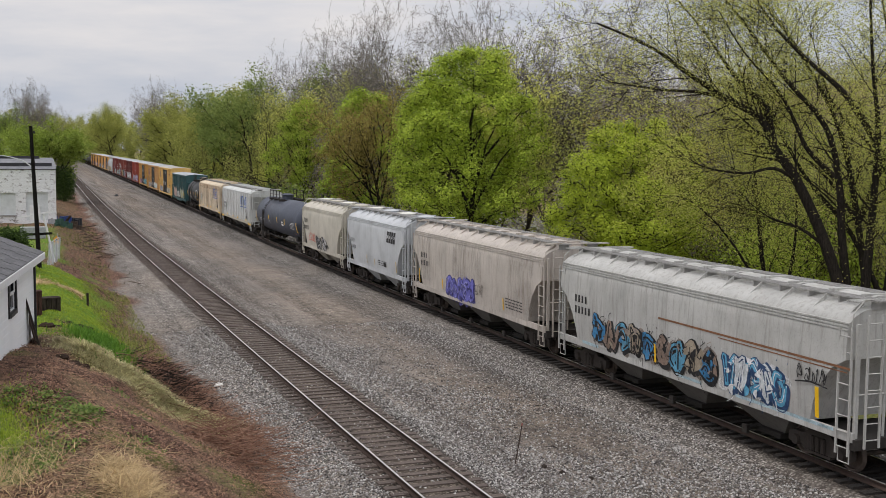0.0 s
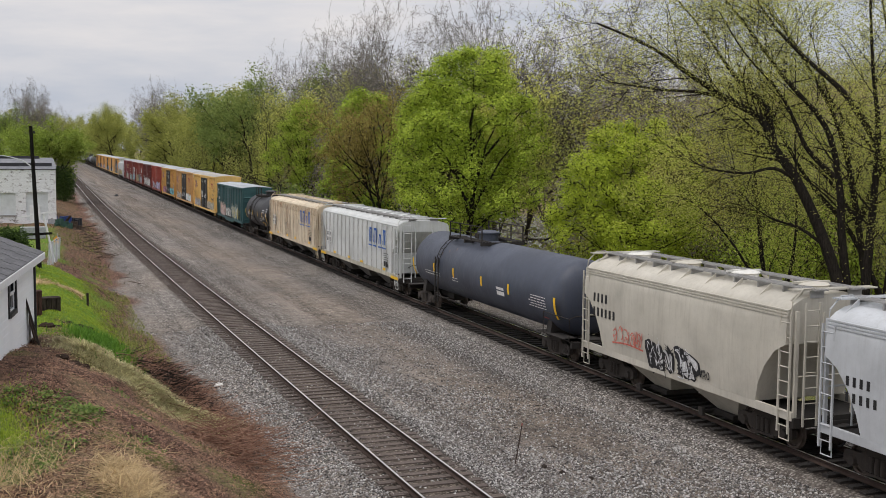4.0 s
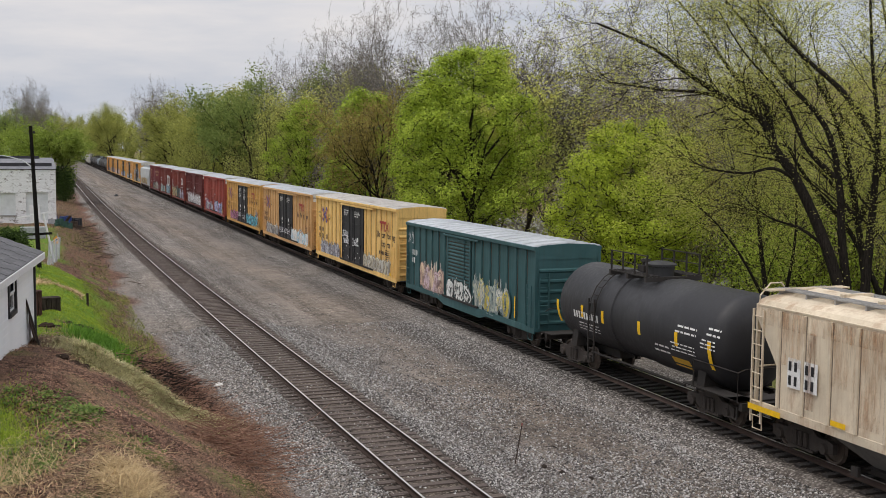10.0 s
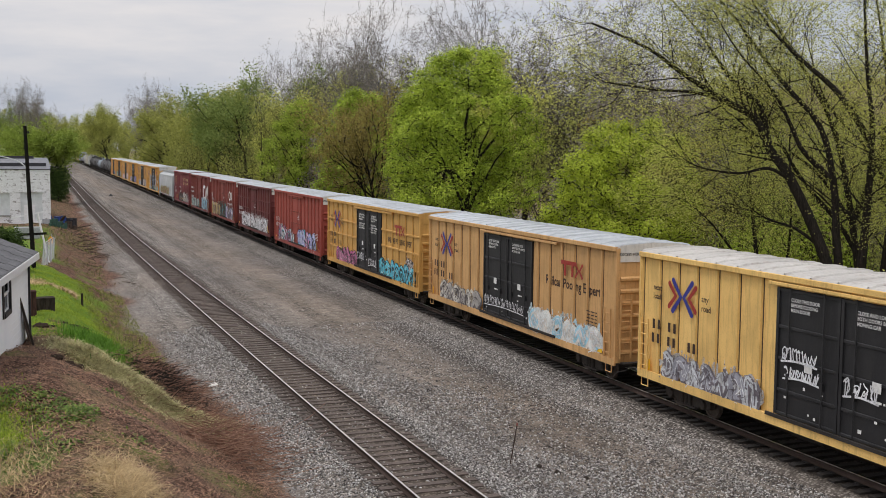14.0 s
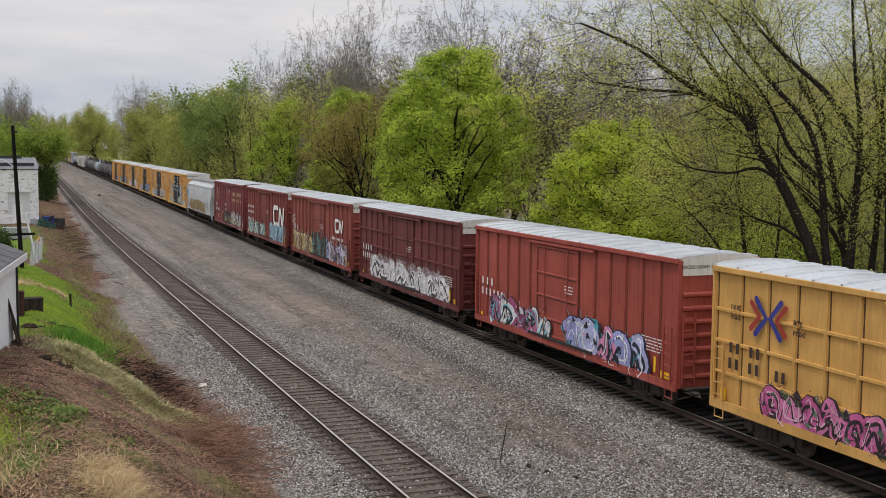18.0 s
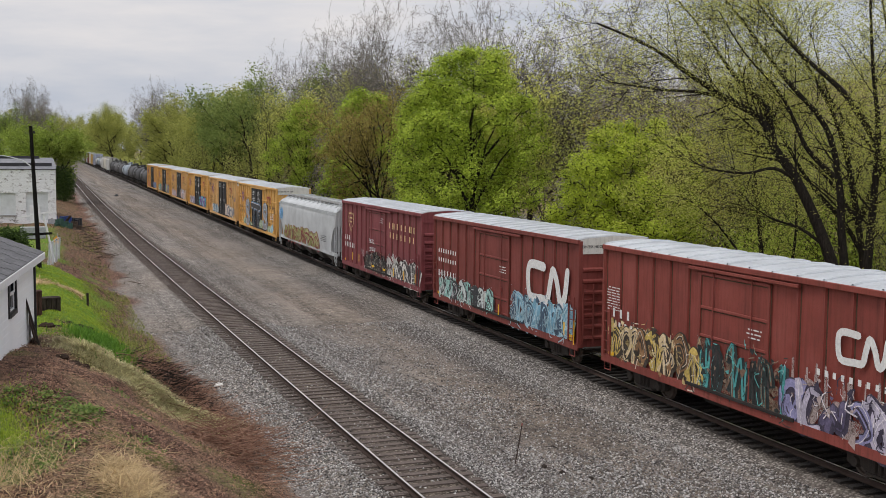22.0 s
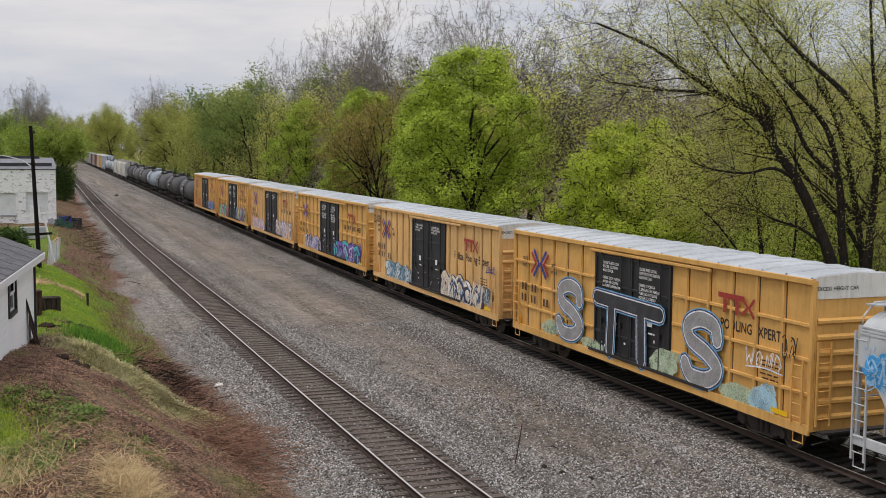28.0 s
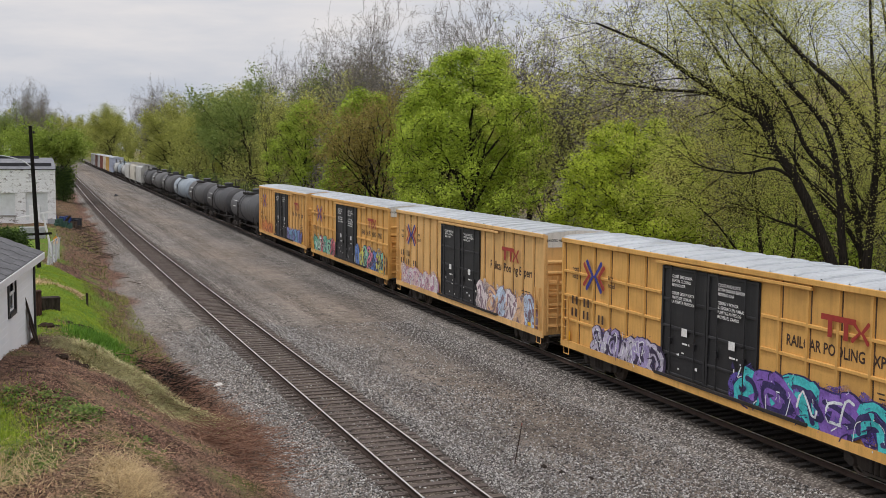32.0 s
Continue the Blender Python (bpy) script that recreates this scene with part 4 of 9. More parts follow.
def yellow_marks(side, L, slogan, lines=1, bilingual=False):
    """The marks of the pooled yellow cars: crossed arrows, the red mark over its slogan, print on the doors."""
    s = Shape()
    mats = [NAVY_MARK, RED_MARK]
    for o in (-1, 1):
        side.stroke(s, [(2.5 + o * 0.52, 3.3), (2.5 + o * 0.08, 3.78), (2.5 + o * 0.52, 4.26)], 0.17, 1, 0)
        side.stroke(s, [(2.5 + o * 0.72, 3.42), (2.5 + o * 0.36, 3.78), (2.5 + o * 0.72, 4.14)], 0.16, 2, 1)
    part("crossed_arrows_mark", s, mats, side.car, "crossed blue and red arrows mark")
    for w, d, z in (("next", 0.86, 3.84), ("load", 0.86, 3.56), ("any", 3.52, 3.78), ("road", 3.52, 3.5)):
        side.words(w, 0.26, d, z, BROWN_MARK, 1, 1.0, True)
    figures(side, 0.85, 2.6, 2, 0.3, BROWN_MARK, 0.02, 1)
    figures(side, 1.75, 2.6, 2, 0.3, BROWN_MARK, 0.02, 1)
    figures(side, 0.82, 2.15, 2, 0.3, BROWN_MARK, 0.02, 1)
    figures(side, 1.72, 2.15, 2, 0.3, BROWN_MARK, 0.02, 1)
    figures(side, 2.85, 2.15, 2, 0.3, BROWN_MARK, 0.0, 1)
    # the red mark, as plain bars
    d = 14.55 if lines == 1 else 15.5
    side.marks("red_mark", [(d, d + 1.26, 4.02, 4.17), (d + 0.26, d + 0.42, 3.6, 4.02), (d + 0.84, d + 1.0, 3.6, 4.02)], RED_MARK, "red bar-shaped mark", 1)
    s = Shape()
    side.stroke(s, [(d + 1.16, 3.64), (d + 1.42, 3.87), (d + 1.16, 4.1)], 0.11, 1)
    side.stroke(s, [(d + 1.7, 3.64), (d + 1.5, 3.87), (d + 1.7, 4.1)], 0.11, 2)
    part("red_mark", s, RED_MARK, side.car)
    if lines == 1:
        side.words(slogan, 0.42 if slogan.isupper() else 0.5, 13.1, 3.12, BROWN_MARK, 1, 0.82 if slogan.isupper() else 0.98)
    else:
        side.words("Railcar Pooling", 0.5, 14.75, 3.2, BROWN_MARK, 1, 1.15)
        side.words("Experts", 0.5, 15.5, 2.7, BROWN_MARK, 1, 1.15)
        for box in [(15.45 + 0.27 * i, 15.45 + 0.27 * i + 0.16, 2.25, 2.45) for i in range(7)]:
            side.marks("web_mark", [box], BROWN_MARK, k=1)
    for o in (0.0, 2.45):
        for k, w in enumerate(NOTICES[o > 0][:None if bilingual else 3]):
            side.words(w, 0.13, 7.6 + o, 4.32 - 0.135 * k - (0.12 if k > 2 else 0), WHITE_MARK, 1, 1.0, True)
        side.marks("data_panel", [(8.2 + o, 8.5 + o, 2.55, 2.8)], WHITE_MARK, k=1)
        small_print(side, 8.2 + o, 8.65 + o, 2.25, 2.42, 1, WHITE_MARK, 5)
        r = random.Random(int(o * 10 + L + side.half * 7) + len(TRAIN))
        for _ in range(5):
            u, v = r.uniform(7.4, 9.2) + o, r.uniform(1.35, 2.1)
            side.marks("paint_dab", [(u, u + r.uniform(0.04, 0.14), v, v + r.uniform(0.03, 0.1))], WHITE_MARK, "worn white paint mark", 1)
    small_print(side, 16.6, 17.4, 2.0, 2.6, 5, BROWN_MARK, 6)
    for box in ((0.5, 0.75, 1.2, 1.55), (L - 1.55, L - 0.85, 1.2, 1.34)):
        side.marks("reflector", [box], YELLOW_MARK, "yellow reflective strip", k=3)


# ---------------------------------------------------------------- the train: covered hoppers
def curved_wall(z):
    """Half the width of a curved-side hopper at a height."""
    return float(np.interp(z, [1.1, 1.4, 2.2, 3.0, 3.6, 4.05], [1.46, 1.52, 1.575, 1.585, 1.56, 1.50]))


def straight_wall(z):
    return float(np.interp(z, [1.1, 3.85, 4.05], [1.50, 1.50, 1.47]))


# the same painted strips of dirt and shade for the hoppers' posts
HOPPER_GRIME_SHADE = flat("hopper_seam_grime_shade", (0.20, 0.16, 0.12), 0.9, 0, 0.5, 2.5)
SHADED_SHEET = paint("shaded_slope_sheet", (0.13, 0.12, 0.11), 0.8, 0.5, dirt_colour=(0.05, 0.045, 0.04))
DARK_CHUTE = paint("dark_chute", (0.17, 0.16, 0.148), 0.8, 0.5, dirt_colour=(0.06, 0.052, 0.045))
GRATING = flat("grey_grating", (0.30, 0.295, 0.285), 0.7, 0.2, 0.3, 3.0)


def hopper_car(length, mat, label, curved=True, bays=3, hatches="trough", frame_mat=None, sill_mat=None, chute_mat=None):
    half, L = length / 2, round(length, 2)
    fm = frame_mat or mat
    car = tagged(new("covered_hopper_car"), label, "hopper car", "cars of the freight train")
    wall = curved_wall if curved else straight_wall
    if curved:
        stations = [(-half + 0.3, 3.15), (-half + 0.75, 2.9), (-half + 1.15, 2.45), (-half + 1.45, 1.9), (-half + 1.6, 1.36), (half - 1.6, 1.36), (half - 1.45, 1.9), (half - 1.15, 2.45), (half - 0.75, 2.9), (half - 0.3, 3.15)]
    else:
        stations = [(-half + 0.2, 3.75), (-half + 1.15, 2.5), (-half + 1.17, 1.36), (half - 1.17, 1.36), (half - 1.15, 2.5), (half - 0.2, 3.75)]
    roof_line = [(1.32, 4.22), (1.02, 4.36), (0.5, 4.46)] if curved else [(1.36, 4.18), (1.15, 4.26), (0.6, 4.34)]

    def body(s):
        rings = []
        for y, zb in stations:
            zs = [zb + (4.05 - zb) * k / 6 for k in range(7)]
            ring = [(-wall(z), y, z) for z in zs] + [(-x, y, z) for x, z in roof_line] + [(x, y, z) for x, z in reversed(roof_line)] + [(wall(z), y, z) for z in reversed(zs)]
            rings.append(ring)
        n = len(rings[0])
        v = [p for r in rings for p in r]
        f = [(i * n + k, i * n + (k + 1) % n, (i + 1) * n + (k + 1) % n, (i + 1) * n + k) for i in range(len(rings) - 1) for k in range(n)]
        s.add(v, f + [tuple(range(n)), tuple(range((len(rings) - 1) * n, len(rings) * n))])
    part("body", shared(("hopper_body", L, curved), body, smooth=curved), mat, car)

    for x in (-1, 1):
        for z in (4.05, 3.97, 3.89) if curved else (4.05,):
            part("roof_bead", shared(("roof_bead", L), lambda s: s.box(-0.025, 0.025, -half + 0.3, half - 0.3, -0.02, 0.02)), mat, car, at=(x * wall(z), 0, z))
    # sloping end sheets, seen between the ladders; the opening's shade is painted in
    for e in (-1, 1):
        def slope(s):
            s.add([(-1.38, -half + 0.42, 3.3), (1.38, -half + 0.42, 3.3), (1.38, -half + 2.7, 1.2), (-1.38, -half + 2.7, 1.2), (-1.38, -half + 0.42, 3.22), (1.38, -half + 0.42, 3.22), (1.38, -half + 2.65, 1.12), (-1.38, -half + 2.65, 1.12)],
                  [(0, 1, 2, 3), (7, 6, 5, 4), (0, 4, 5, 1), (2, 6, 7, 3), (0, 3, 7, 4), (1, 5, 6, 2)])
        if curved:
            part("end_slope_sheet", shared(("end_slope", L), slope), SHADED_SHEET, car, "sloping end sheet painted dark for the shade in its opening", turn=0 if e < 0 else 180, at=(0, 0, 0))
        part("end_platform", shared(("end_platform", L), lambda s: s.box(-1.48, 1.48, -half - 0.02, -half + 0.16, 0.95, 1.22).box(-0.3, 0.3, -half - 0.05, -half + 3, 0.78, 1.08).box(-1.48, 1.48, -half + 0.14, -half + 1.9, 1.12, 1.16)), STEEL_DARK, car, turn=0 if e < 0 else 180, at=(0, 0, 0))
        for x in (-1.36, 1.36):
            part("corner_post", shared("corner_post", lambda s: s.box(-0.05, 0.05, -0.04, 0.04, 1.15, 4.05)), fm, car, at=(x, e * (half - 0.12), 0))
            part("ladder", ladder("hopper_side", 3.15, 8, 0.44), fm, car, at=(math.copysign(1.47, x), e * (half - 0.36), 0.78), turn=-90 if x < 0 else 90)
        part("ladder", ladder("hopper_end", 3.3, 8, 0.44), fm, car, at=(e * -1.02 * -1 if e > 0 else -1.02, e * (half + 0.02), 1.0), turn=0 if e < 0 else 180)
        part("end_brace", shared("end_brace", lambda s: s.tube([(-1.36, 0, 2.3), (1.36, 0, 2.3)], 0.03, 5).tube([(-0.5, 0, 1.2), (-0.5, 0, 4.0)], 0.035, 5).tube([(0.5, 0, 1.2), (0.5, 0, 4.0)], 0.035, 5)), fm, car, at=(0, e * (half - 0.12), 0))
        part("brake_wheel" if e < 0 else "end_grab_iron", shared("brake_wheel", lambda s: s.lathe([(-0.02, 0.26), (0.02, 0.28), (0.04, 0.26), (0.02, 0.22)], 16, "y", 0, (0.75, 0, 2.0))) if e < 0 else shared("grab", grab), fm, car, at=(0, e * (half + 0.03), 0 if e < 0 else 1.9))
        part("roof_handrail", shared("roof_handrail", lambda s: s.tube([(-1.47, 0, 3.9), (-1.42, 0, 4.3), (-1.1, 0, 4.62), (-0.7, 0.05, 4.62), (-0.6, 0.05, 4.5)], 0.022, 5)), fm, car, at=(0, e * (half - 0.25), 0))
        add_truck(car, e * (half - 1.75))
        add_coupler(car, e * (half + 0.02), e)
        for x in (-1, 1):
            part("stirrup", shared("stirrup", stirrup), fm, car, at=(x * 1.48, e * (half - 0.36), 0.95), turn=90)
    for x in (-1, 1):
        part("side_sill", shared(("hopper_sill", L), lambda s: s.box(-0.04, 0.05, -half + 0.05, half - 0.05, 1.14, 1.38, e=0.01)), sill_mat or mat, car, at=(x * 1.47, 0, 0))
    if not curved:
        post = shared("hopper_post", lambda s: s.prism([(-0.02, -0.06), (0.05, -0.04), (0.05, 0.04), (-0.02, 0.06)], 1.38, 4.0, "z").add([(0.004, k * 0.055, z) for k in (-1, -1.7) for z in (1.38, 4.0)] + [(0.004, k * 0.055, z) for k in (1, 1.7) for z in (1.38, 4.0)], [(0, 2, 3, 1), (4, 6, 7, 5)], 1), 2)
        n = round((length - 2.5) / 0.98)
        for i in range(n + 1):
            for x in (-1, 1):
                part("side_post", post, [mat, HOPPER_GRIME_SHADE], car, at=(x * 1.5, -half + 1.25 + (length - 2.5) * i / n, 0), turn=180 if x < 0 else 0)
    # chutes, darker than the body unless given a material
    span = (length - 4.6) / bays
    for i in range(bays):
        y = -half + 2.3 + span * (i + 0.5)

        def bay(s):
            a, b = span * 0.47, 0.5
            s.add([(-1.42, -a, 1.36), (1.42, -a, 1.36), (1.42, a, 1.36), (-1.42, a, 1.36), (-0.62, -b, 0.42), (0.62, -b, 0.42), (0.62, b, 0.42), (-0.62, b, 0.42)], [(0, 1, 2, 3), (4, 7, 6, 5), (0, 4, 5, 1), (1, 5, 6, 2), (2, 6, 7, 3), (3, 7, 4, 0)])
        c = part("hopper_chute", shared(("hopper_chute", round(span, 2)), bay), chute_mat or DARK_CHUTE, car, at=(0, y, 0))
        part("outlet_gate", shared("outlet_gate", lambda s: s.box(-0.8, 0.8, -0.55, 0.55, 0.28, 0.42).tube([(-1.25, 0.45, 0.38), (1.25, 0.45, 0.38)], 0.04, 6).box(-1.28, -1.18, 0.33, 0.57, 0.26, 0.5)), STEEL_DARK, c)
    # walkways and hatches on the roof
    for x in (-0.62, 0.62):
        def board(s):
            for k in (-0.2, -0.1, 0.0, 0.1, 0.2):
                s.box(k - 0.022, k + 0.022, -half + 0.1, half - 0.1, 4.56, 4.60)
            m = round(length / 1.2)
            for i in range(m + 1):
                y = -half + 0.3 + (length - 0.6) * i / m
                s.box(-0.22, 0.22, y - 0.025, y + 0.025, 4.36, 4.57)
        part("running_board", shared(("running_board", L), board), GRATING, car, "grating walkway along the roof", at=(x, 0, 0 if curved else -0.13))
        part("roof_end_walk", shared("roof_end_walk", lambda s: [s.box(-1.35, 1.35, k, k + 0.05, 4.56, 4.60) for k in (0.0, 0.09, 0.18, 0.27)]), fm, car, at=(0, math.copysign(half - 0.4, x) - 0.15, 0 if curved else -0.13))
    for x in (-1, 1):
        strut = shared(("walkway_bracket", x), lambda s: s.add([(x * 1.40, -0.014, 4.14), (x * 1.40, 0.014, 4.14), (x * 0.84, 0.014, 4.58), (x * 0.84, -0.014, 4.58), (x * 0.84, 0.014, 4.44), (x * 0.84, -0.014, 4.44)], [(0, 1, 2, 3), (0, 3, 5), (1, 4, 2), (0, 5, 4, 1), (3, 2, 4, 5)]))
        m = round(length / 1.45)
        for i in range(m + 1 if curved else 0):
            part("walkway_bracket", strut, fm, car, at=(0, -half + 0.6 + (length - 1.2) * i / m, 0))
    if hatches == "trough":
        n = max(3, round(length / 3.2))
        for i in range(n):
            w = (length - 1.6) / n
            part("roof_hatch", shared(("roof_hatch", round(w, 2)), lambda s: s.prism([(-0.42, 4.44), (-0.4, 4.56), (-0.1, 4.62), (0.1, 4.62), (0.4, 4.56), (0.42, 4.44)], -w / 2 + 0.06, w / 2 - 0.06, "y").box(-0.5, 0.5, -0.05, 0.05, 4.5, 4.66).box(-0.5, 0.5, -w / 2 + 0.2, -w / 2 + 0.28, 4.5, 4.65)), fm, car, at=(0, -half + 0.8 + w * (i + 0.5), 0 if curved else -0.11))
    else:
        n = max(4, round(length / 2.7))
        for i in range(n):
            part("roof_hatch", shared("round_hatch", lambda s: s.lathe([(4.42, 0.46), (4.56, 0.46), (4.60, 0.5), (4.64, 0.44), (4.68, 0.12)], 16, "z").box(-0.6, 0.6, -0.05, 0.05, 4.62, 4.68), smooth=True), WHITE_END if i % 2 else fm, car, at=(0, -half + 1.3 + (length - 2.6) * i / (n - 1), 0))
    side = Side(car, half, 1.5, (lambda z: wall(z) + 0.005) if curved else (lambda z: 1.553))
    return car, half, side


# ---------------------------------------------------------------- the train: tank cars
def tank_car(shell, radius, mat, label, platform=(-1.6, 1.6), stripe_places=(), neck=False, detail=True):
    half = shell / 2
    L = round(shell, 2)
    cz = 1.02 + radius
    car = tagged(new("tank_car"), label, "tank car", "cars of the freight train")
    prof = [(-half, 0.03)] + [(-half + 0.62 * (1 - math.cos(a)), radius * math.sin(a)) for a in (0.3, 0.6, 0.9, 1.2, 1.57)]
    mid = [] if not neck else [(-1.0, radius), (-0.97, radius - 0.05), (0.97, radius - 0.05), (1.0, radius)]
    prof = prof + mid + [(-a, r) for a, r in reversed(prof)]
    part("shell", shared(("shell", L, radius, neck), lambda s: s.lathe(prof, 36, "y", 0, (0, 0, cz)), smooth=True), mat, car)
    for e in (-1, 1):
        part("stub_sill", shared(("stub_sill", L), lambda s: s.box(-0.3, 0.3, -half - 0.95, -half + 3.1, 0.74, 1.06, e=0.03).box(-1.35, 1.35, -half - 0.98, -half - 0.82, 0.85, 1.08).prism([(-1.25, 1.0), (1.25, 1.0), (1.15, 1.75), (0, 1.2), (-1.15, 1.75)], -half + 1.1, -half + 1.5, "y")), STEEL_DARK, car, turn=0 if e < 0 else 180, at=(0, 0, 0))
        part("end_walkway", shared(("end_walkway", L), lambda s: s.box(-1.4, 1.4, -half - 0.9, -half - 0.3, 1.1, 1.13).box(-1.4, -0.8, -half - 0.9, -half + 2.0, 1.1, 1.13)), STEEL_DARK, car, turn=0 if e < 0 else 180, at=(0, 0, 0))
        part("end_handrail", shared(("end_handrail", L), lambda s: s.tube([(-1.42, -half + 1.4, 1.1), (-1.42, -half + 1.4, 1.95), (-1.42, -half - 0.85, 1.95), (-1.42, -half - 0.85, 1.1)], 0.02, 5).tube([(-1.42, -half - 0.85, 1.95), (-1.2, -half - 0.92, 2.05), (1.2, -half - 0.92, 2.05), (1.42, -half - 0.85, 1.95)], 0.02, 5)), STEEL_DARK, car, turn=0 if e < 0 else 180, at=(0, 0, 0))
        add_truck(car, e * (half - 1.0))
        add_coupler(car, e * (half + 0.95), e)
        for x in (-1, 1):
            part("stirrup", shared("stirrup", stirrup), STEEL_DARK, car, at=(x * 1.4, e * (half + 0.6), 0.95), turn=90)
    for x in (-1, 1):
        part("side_pipe", shared(("side_pipe", L), lambda s: s.tube([(0, -half + 2.4, 0.92), (0, half - 2.4, 0.92)], 0.04, 6)), STEEL_DARK, car, at=(x * 1.05, 0, 0))
        part("ladder", ladder("tank", radius + 0.75, 7, 0.42), STEEL_DARK, car, at=(x * (radius + 0.02), platform[1] + 0.3, 0.75), turn=-90 if x < 0 else 90)
        part("upper_ladder", shared(("upper_ladder", radius), lambda s: [s.tube([((radius + 0.06) * math.cos(a), -0.21, cz + (radius + 0.06) * math.sin(a)), ((radius + 0.06) * math.cos(a), 0.21, cz + (radius + 0.06) * math.sin(a))], 0.016, 4) for a in (0.2, 0.4, 0.6, 0.8, 1.0)] + [s.tube([((radius + 0.06) * math.cos(a), k, cz + (radius + 0.06) * math.sin(a)) for a in (0.0, 0.3, 0.6, 0.9, 1.15)], 0.02, 4) for k in (-0.21, 0.21)]), STEEL_DARK, car, at=(0, platform[1] + 0.3, 0), turn=0 if x > 0 else 180)
    # platform with rails about the manway
    top = cz + radius
    a, b = platform
    p = part("platform", shared(("platform", radius), lambda s: s.box(-1.08, 1.08, -0.05, 0.05, top - 0.14, top + 0.02)), STEEL_DARK, car, "grated steel platform round the manway", at=(0, (a + b) / 2, 0))
    for y in (a + 0.05, b - 0.05):
        part("platform_bearer", MADE[("platform", radius)], STEEL_DARK, p, at=(0, y - (a + b) / 2, 0))
    for k in range(15):
        if abs(-1.05 + 0.15 * k) > 0.5:
            part("grating_bar", shared(("grating_bar", a, b, radius), lambda s: s.box(-0.03, 0.03, a - (a + b) / 2, b - (a + b) / 2, top + 0.02, top + 0.06)), STEEL_DARK, p, at=(-1.05 + 0.15 * k, 0, 0))
    for x in (-1.02, 1.02):
        for y in np.linspace(a + 0.06, b - 0.06, 4):
            part("railing_post", shared(("railing_post", radius), lambda s: s.box(-0.025, 0.025, -0.025, 0.025, top + 0.05, top + 0.75)), STEEL_DARK, p, at=(x, float(y) - (a + b) / 2, 0))
    for x in (-1.02, 1.02):
        part("railing", shared(("railing", a, b, radius), lambda s: s.tube([(0, a, top + 0.73), (0, b, top + 0.73)], 0.022, 5).tube([(0, a, top + 0.4), (0, b, top + 0.4)], 0.018, 5)), STEEL_DARK, p, at=(x, -(a + b) / 2, 0))
    m = part("manway", shared(("manway", radius), lambda s: s.lathe([(top - 0.1, 0.46), (top + 0.3, 0.46), (top + 0.32, 0.54), (top + 0.38, 0.54), (top + 0.46, 0.3), (top + 0.48, 0.05)], 18, "z"), smooth=True), mat, car, at=(0, (a + b) / 2 - 0.4, 0))
    part("valve", shared(("valve", radius), lambda s: s.lathe([(top, 0.12), (top + 0.35, 0.12), (top + 0.36, 0.18), (top + 0.45, 0.16)], 10, "z").box(-0.2, 0.2, -0.2, 0.2, top + 0.0, top + 0.22)), STEEL_DARK, m, at=(0, 1.0, 0))
    side = Side(car, half, radius, lambda z: math.sqrt(max(0.01, radius ** 2 - (z - cz) ** 2)) + 0.004)
    for k, d in enumerate(stripe_places):
        s = Shape()
        z0, z1 = (cz - 0.75, cz + 0.1) if k in (0, len(stripe_places) - 1) else (cz - 0.32, cz + 0.12)
        zs = [z0 + (z1 - z0) * i / 5 for i in range(6)]
        s.add([side.at(d - 0.09, z, 0) for z in zs] + [side.at(d + 0.09, z, 0) for z in zs], [(i, i + 1, i + 7, i + 6) for i in range(5)])
        part("reflector", s, YELLOW_MARK, car, "yellow reflective strip")
    return car, half, side


# ---------------------------------------------------------------- the train: car by car
SPEED = 11.262
TRAIN = []


def couple(made, middle):
    TRAIN.append((made[0], middle))
    return made[2]


W, K = (0.72, 0.73, 0.75), (0.012, 0.012, 0.014)

# long grey hopper with sprayed letters
GREY_HOP = paint("weathered_grey_hopper", (0.46, 0.46, 0.44), 0.6, 0.55, rust=0.12, dirt_colour=(0.17, 0.15, 0.13))
sd = couple(hopper_car(16.1, GREY_HOP, "weathered pale grey covered hopper with blue and black sprayed letters"), 29.15)
figures(sd, 1.5, 2.75, 4, 0.26, BLACK_MARK)
figures(sd, 1.5, 2.35, 5, 0.26, BLACK_MARK)
graffiti(sd, 2.9, 10.4, 1.42, 2.45, 9, [(0.04, 0.22, 0.45), (0.25, 0.18, 0.14), (0.10, 0.33, 0.5), (0.32, 0.27, 0.2)], K, (0.28, 0.23, 0.2), None, 11, "blue, brown and black sprayed letters", 0.22)
graffiti(sd, 10.7, 13.6, 1.42, 2.5, 5, [(0.10, 0.36, 0.55), (0.62, 0.66, 0.68)], (0.02, 0.06, 0.15), (0.70, 0.71, 0.72), W, 12, "pale blue and white sprayed letters", 0.25)
tag(sd, 14.0, 15.2, 2.35, 2.75, K, 13, 0.07)
for box in [(14.75, 14.9, 1.5, 2.3), (7.0, 7.1, 1.5, 2.1)]:
    sd.marks("paint_streak", [box], YELLOW_MARK, "yellow reflective strip", k=6)
for box in ((2.0, 3.2, 1.16, 1.4), (8.2, 9.6, 1.16, 1.38), (11.3, 15.4, 1.16, 1.38)):
    sd.marks("sprayed_sill", [box], spray((0.45, 0.60, 0.66)), "sill oversprayed in pale blue", 1)
small_print(sd, 12.3, 14.2, 1.16, 1.36, 1, RED_MARK, 8)
sd.marks("rust_line", [(7.2, 16.0, 2.93, 2.99), (10.5, 15.9, 2.84, 2.87)], flat("rust_stain", (0.22, 0.10, 0.05), 0.9, 0, 0.4, 5), "rusty seam", 0)

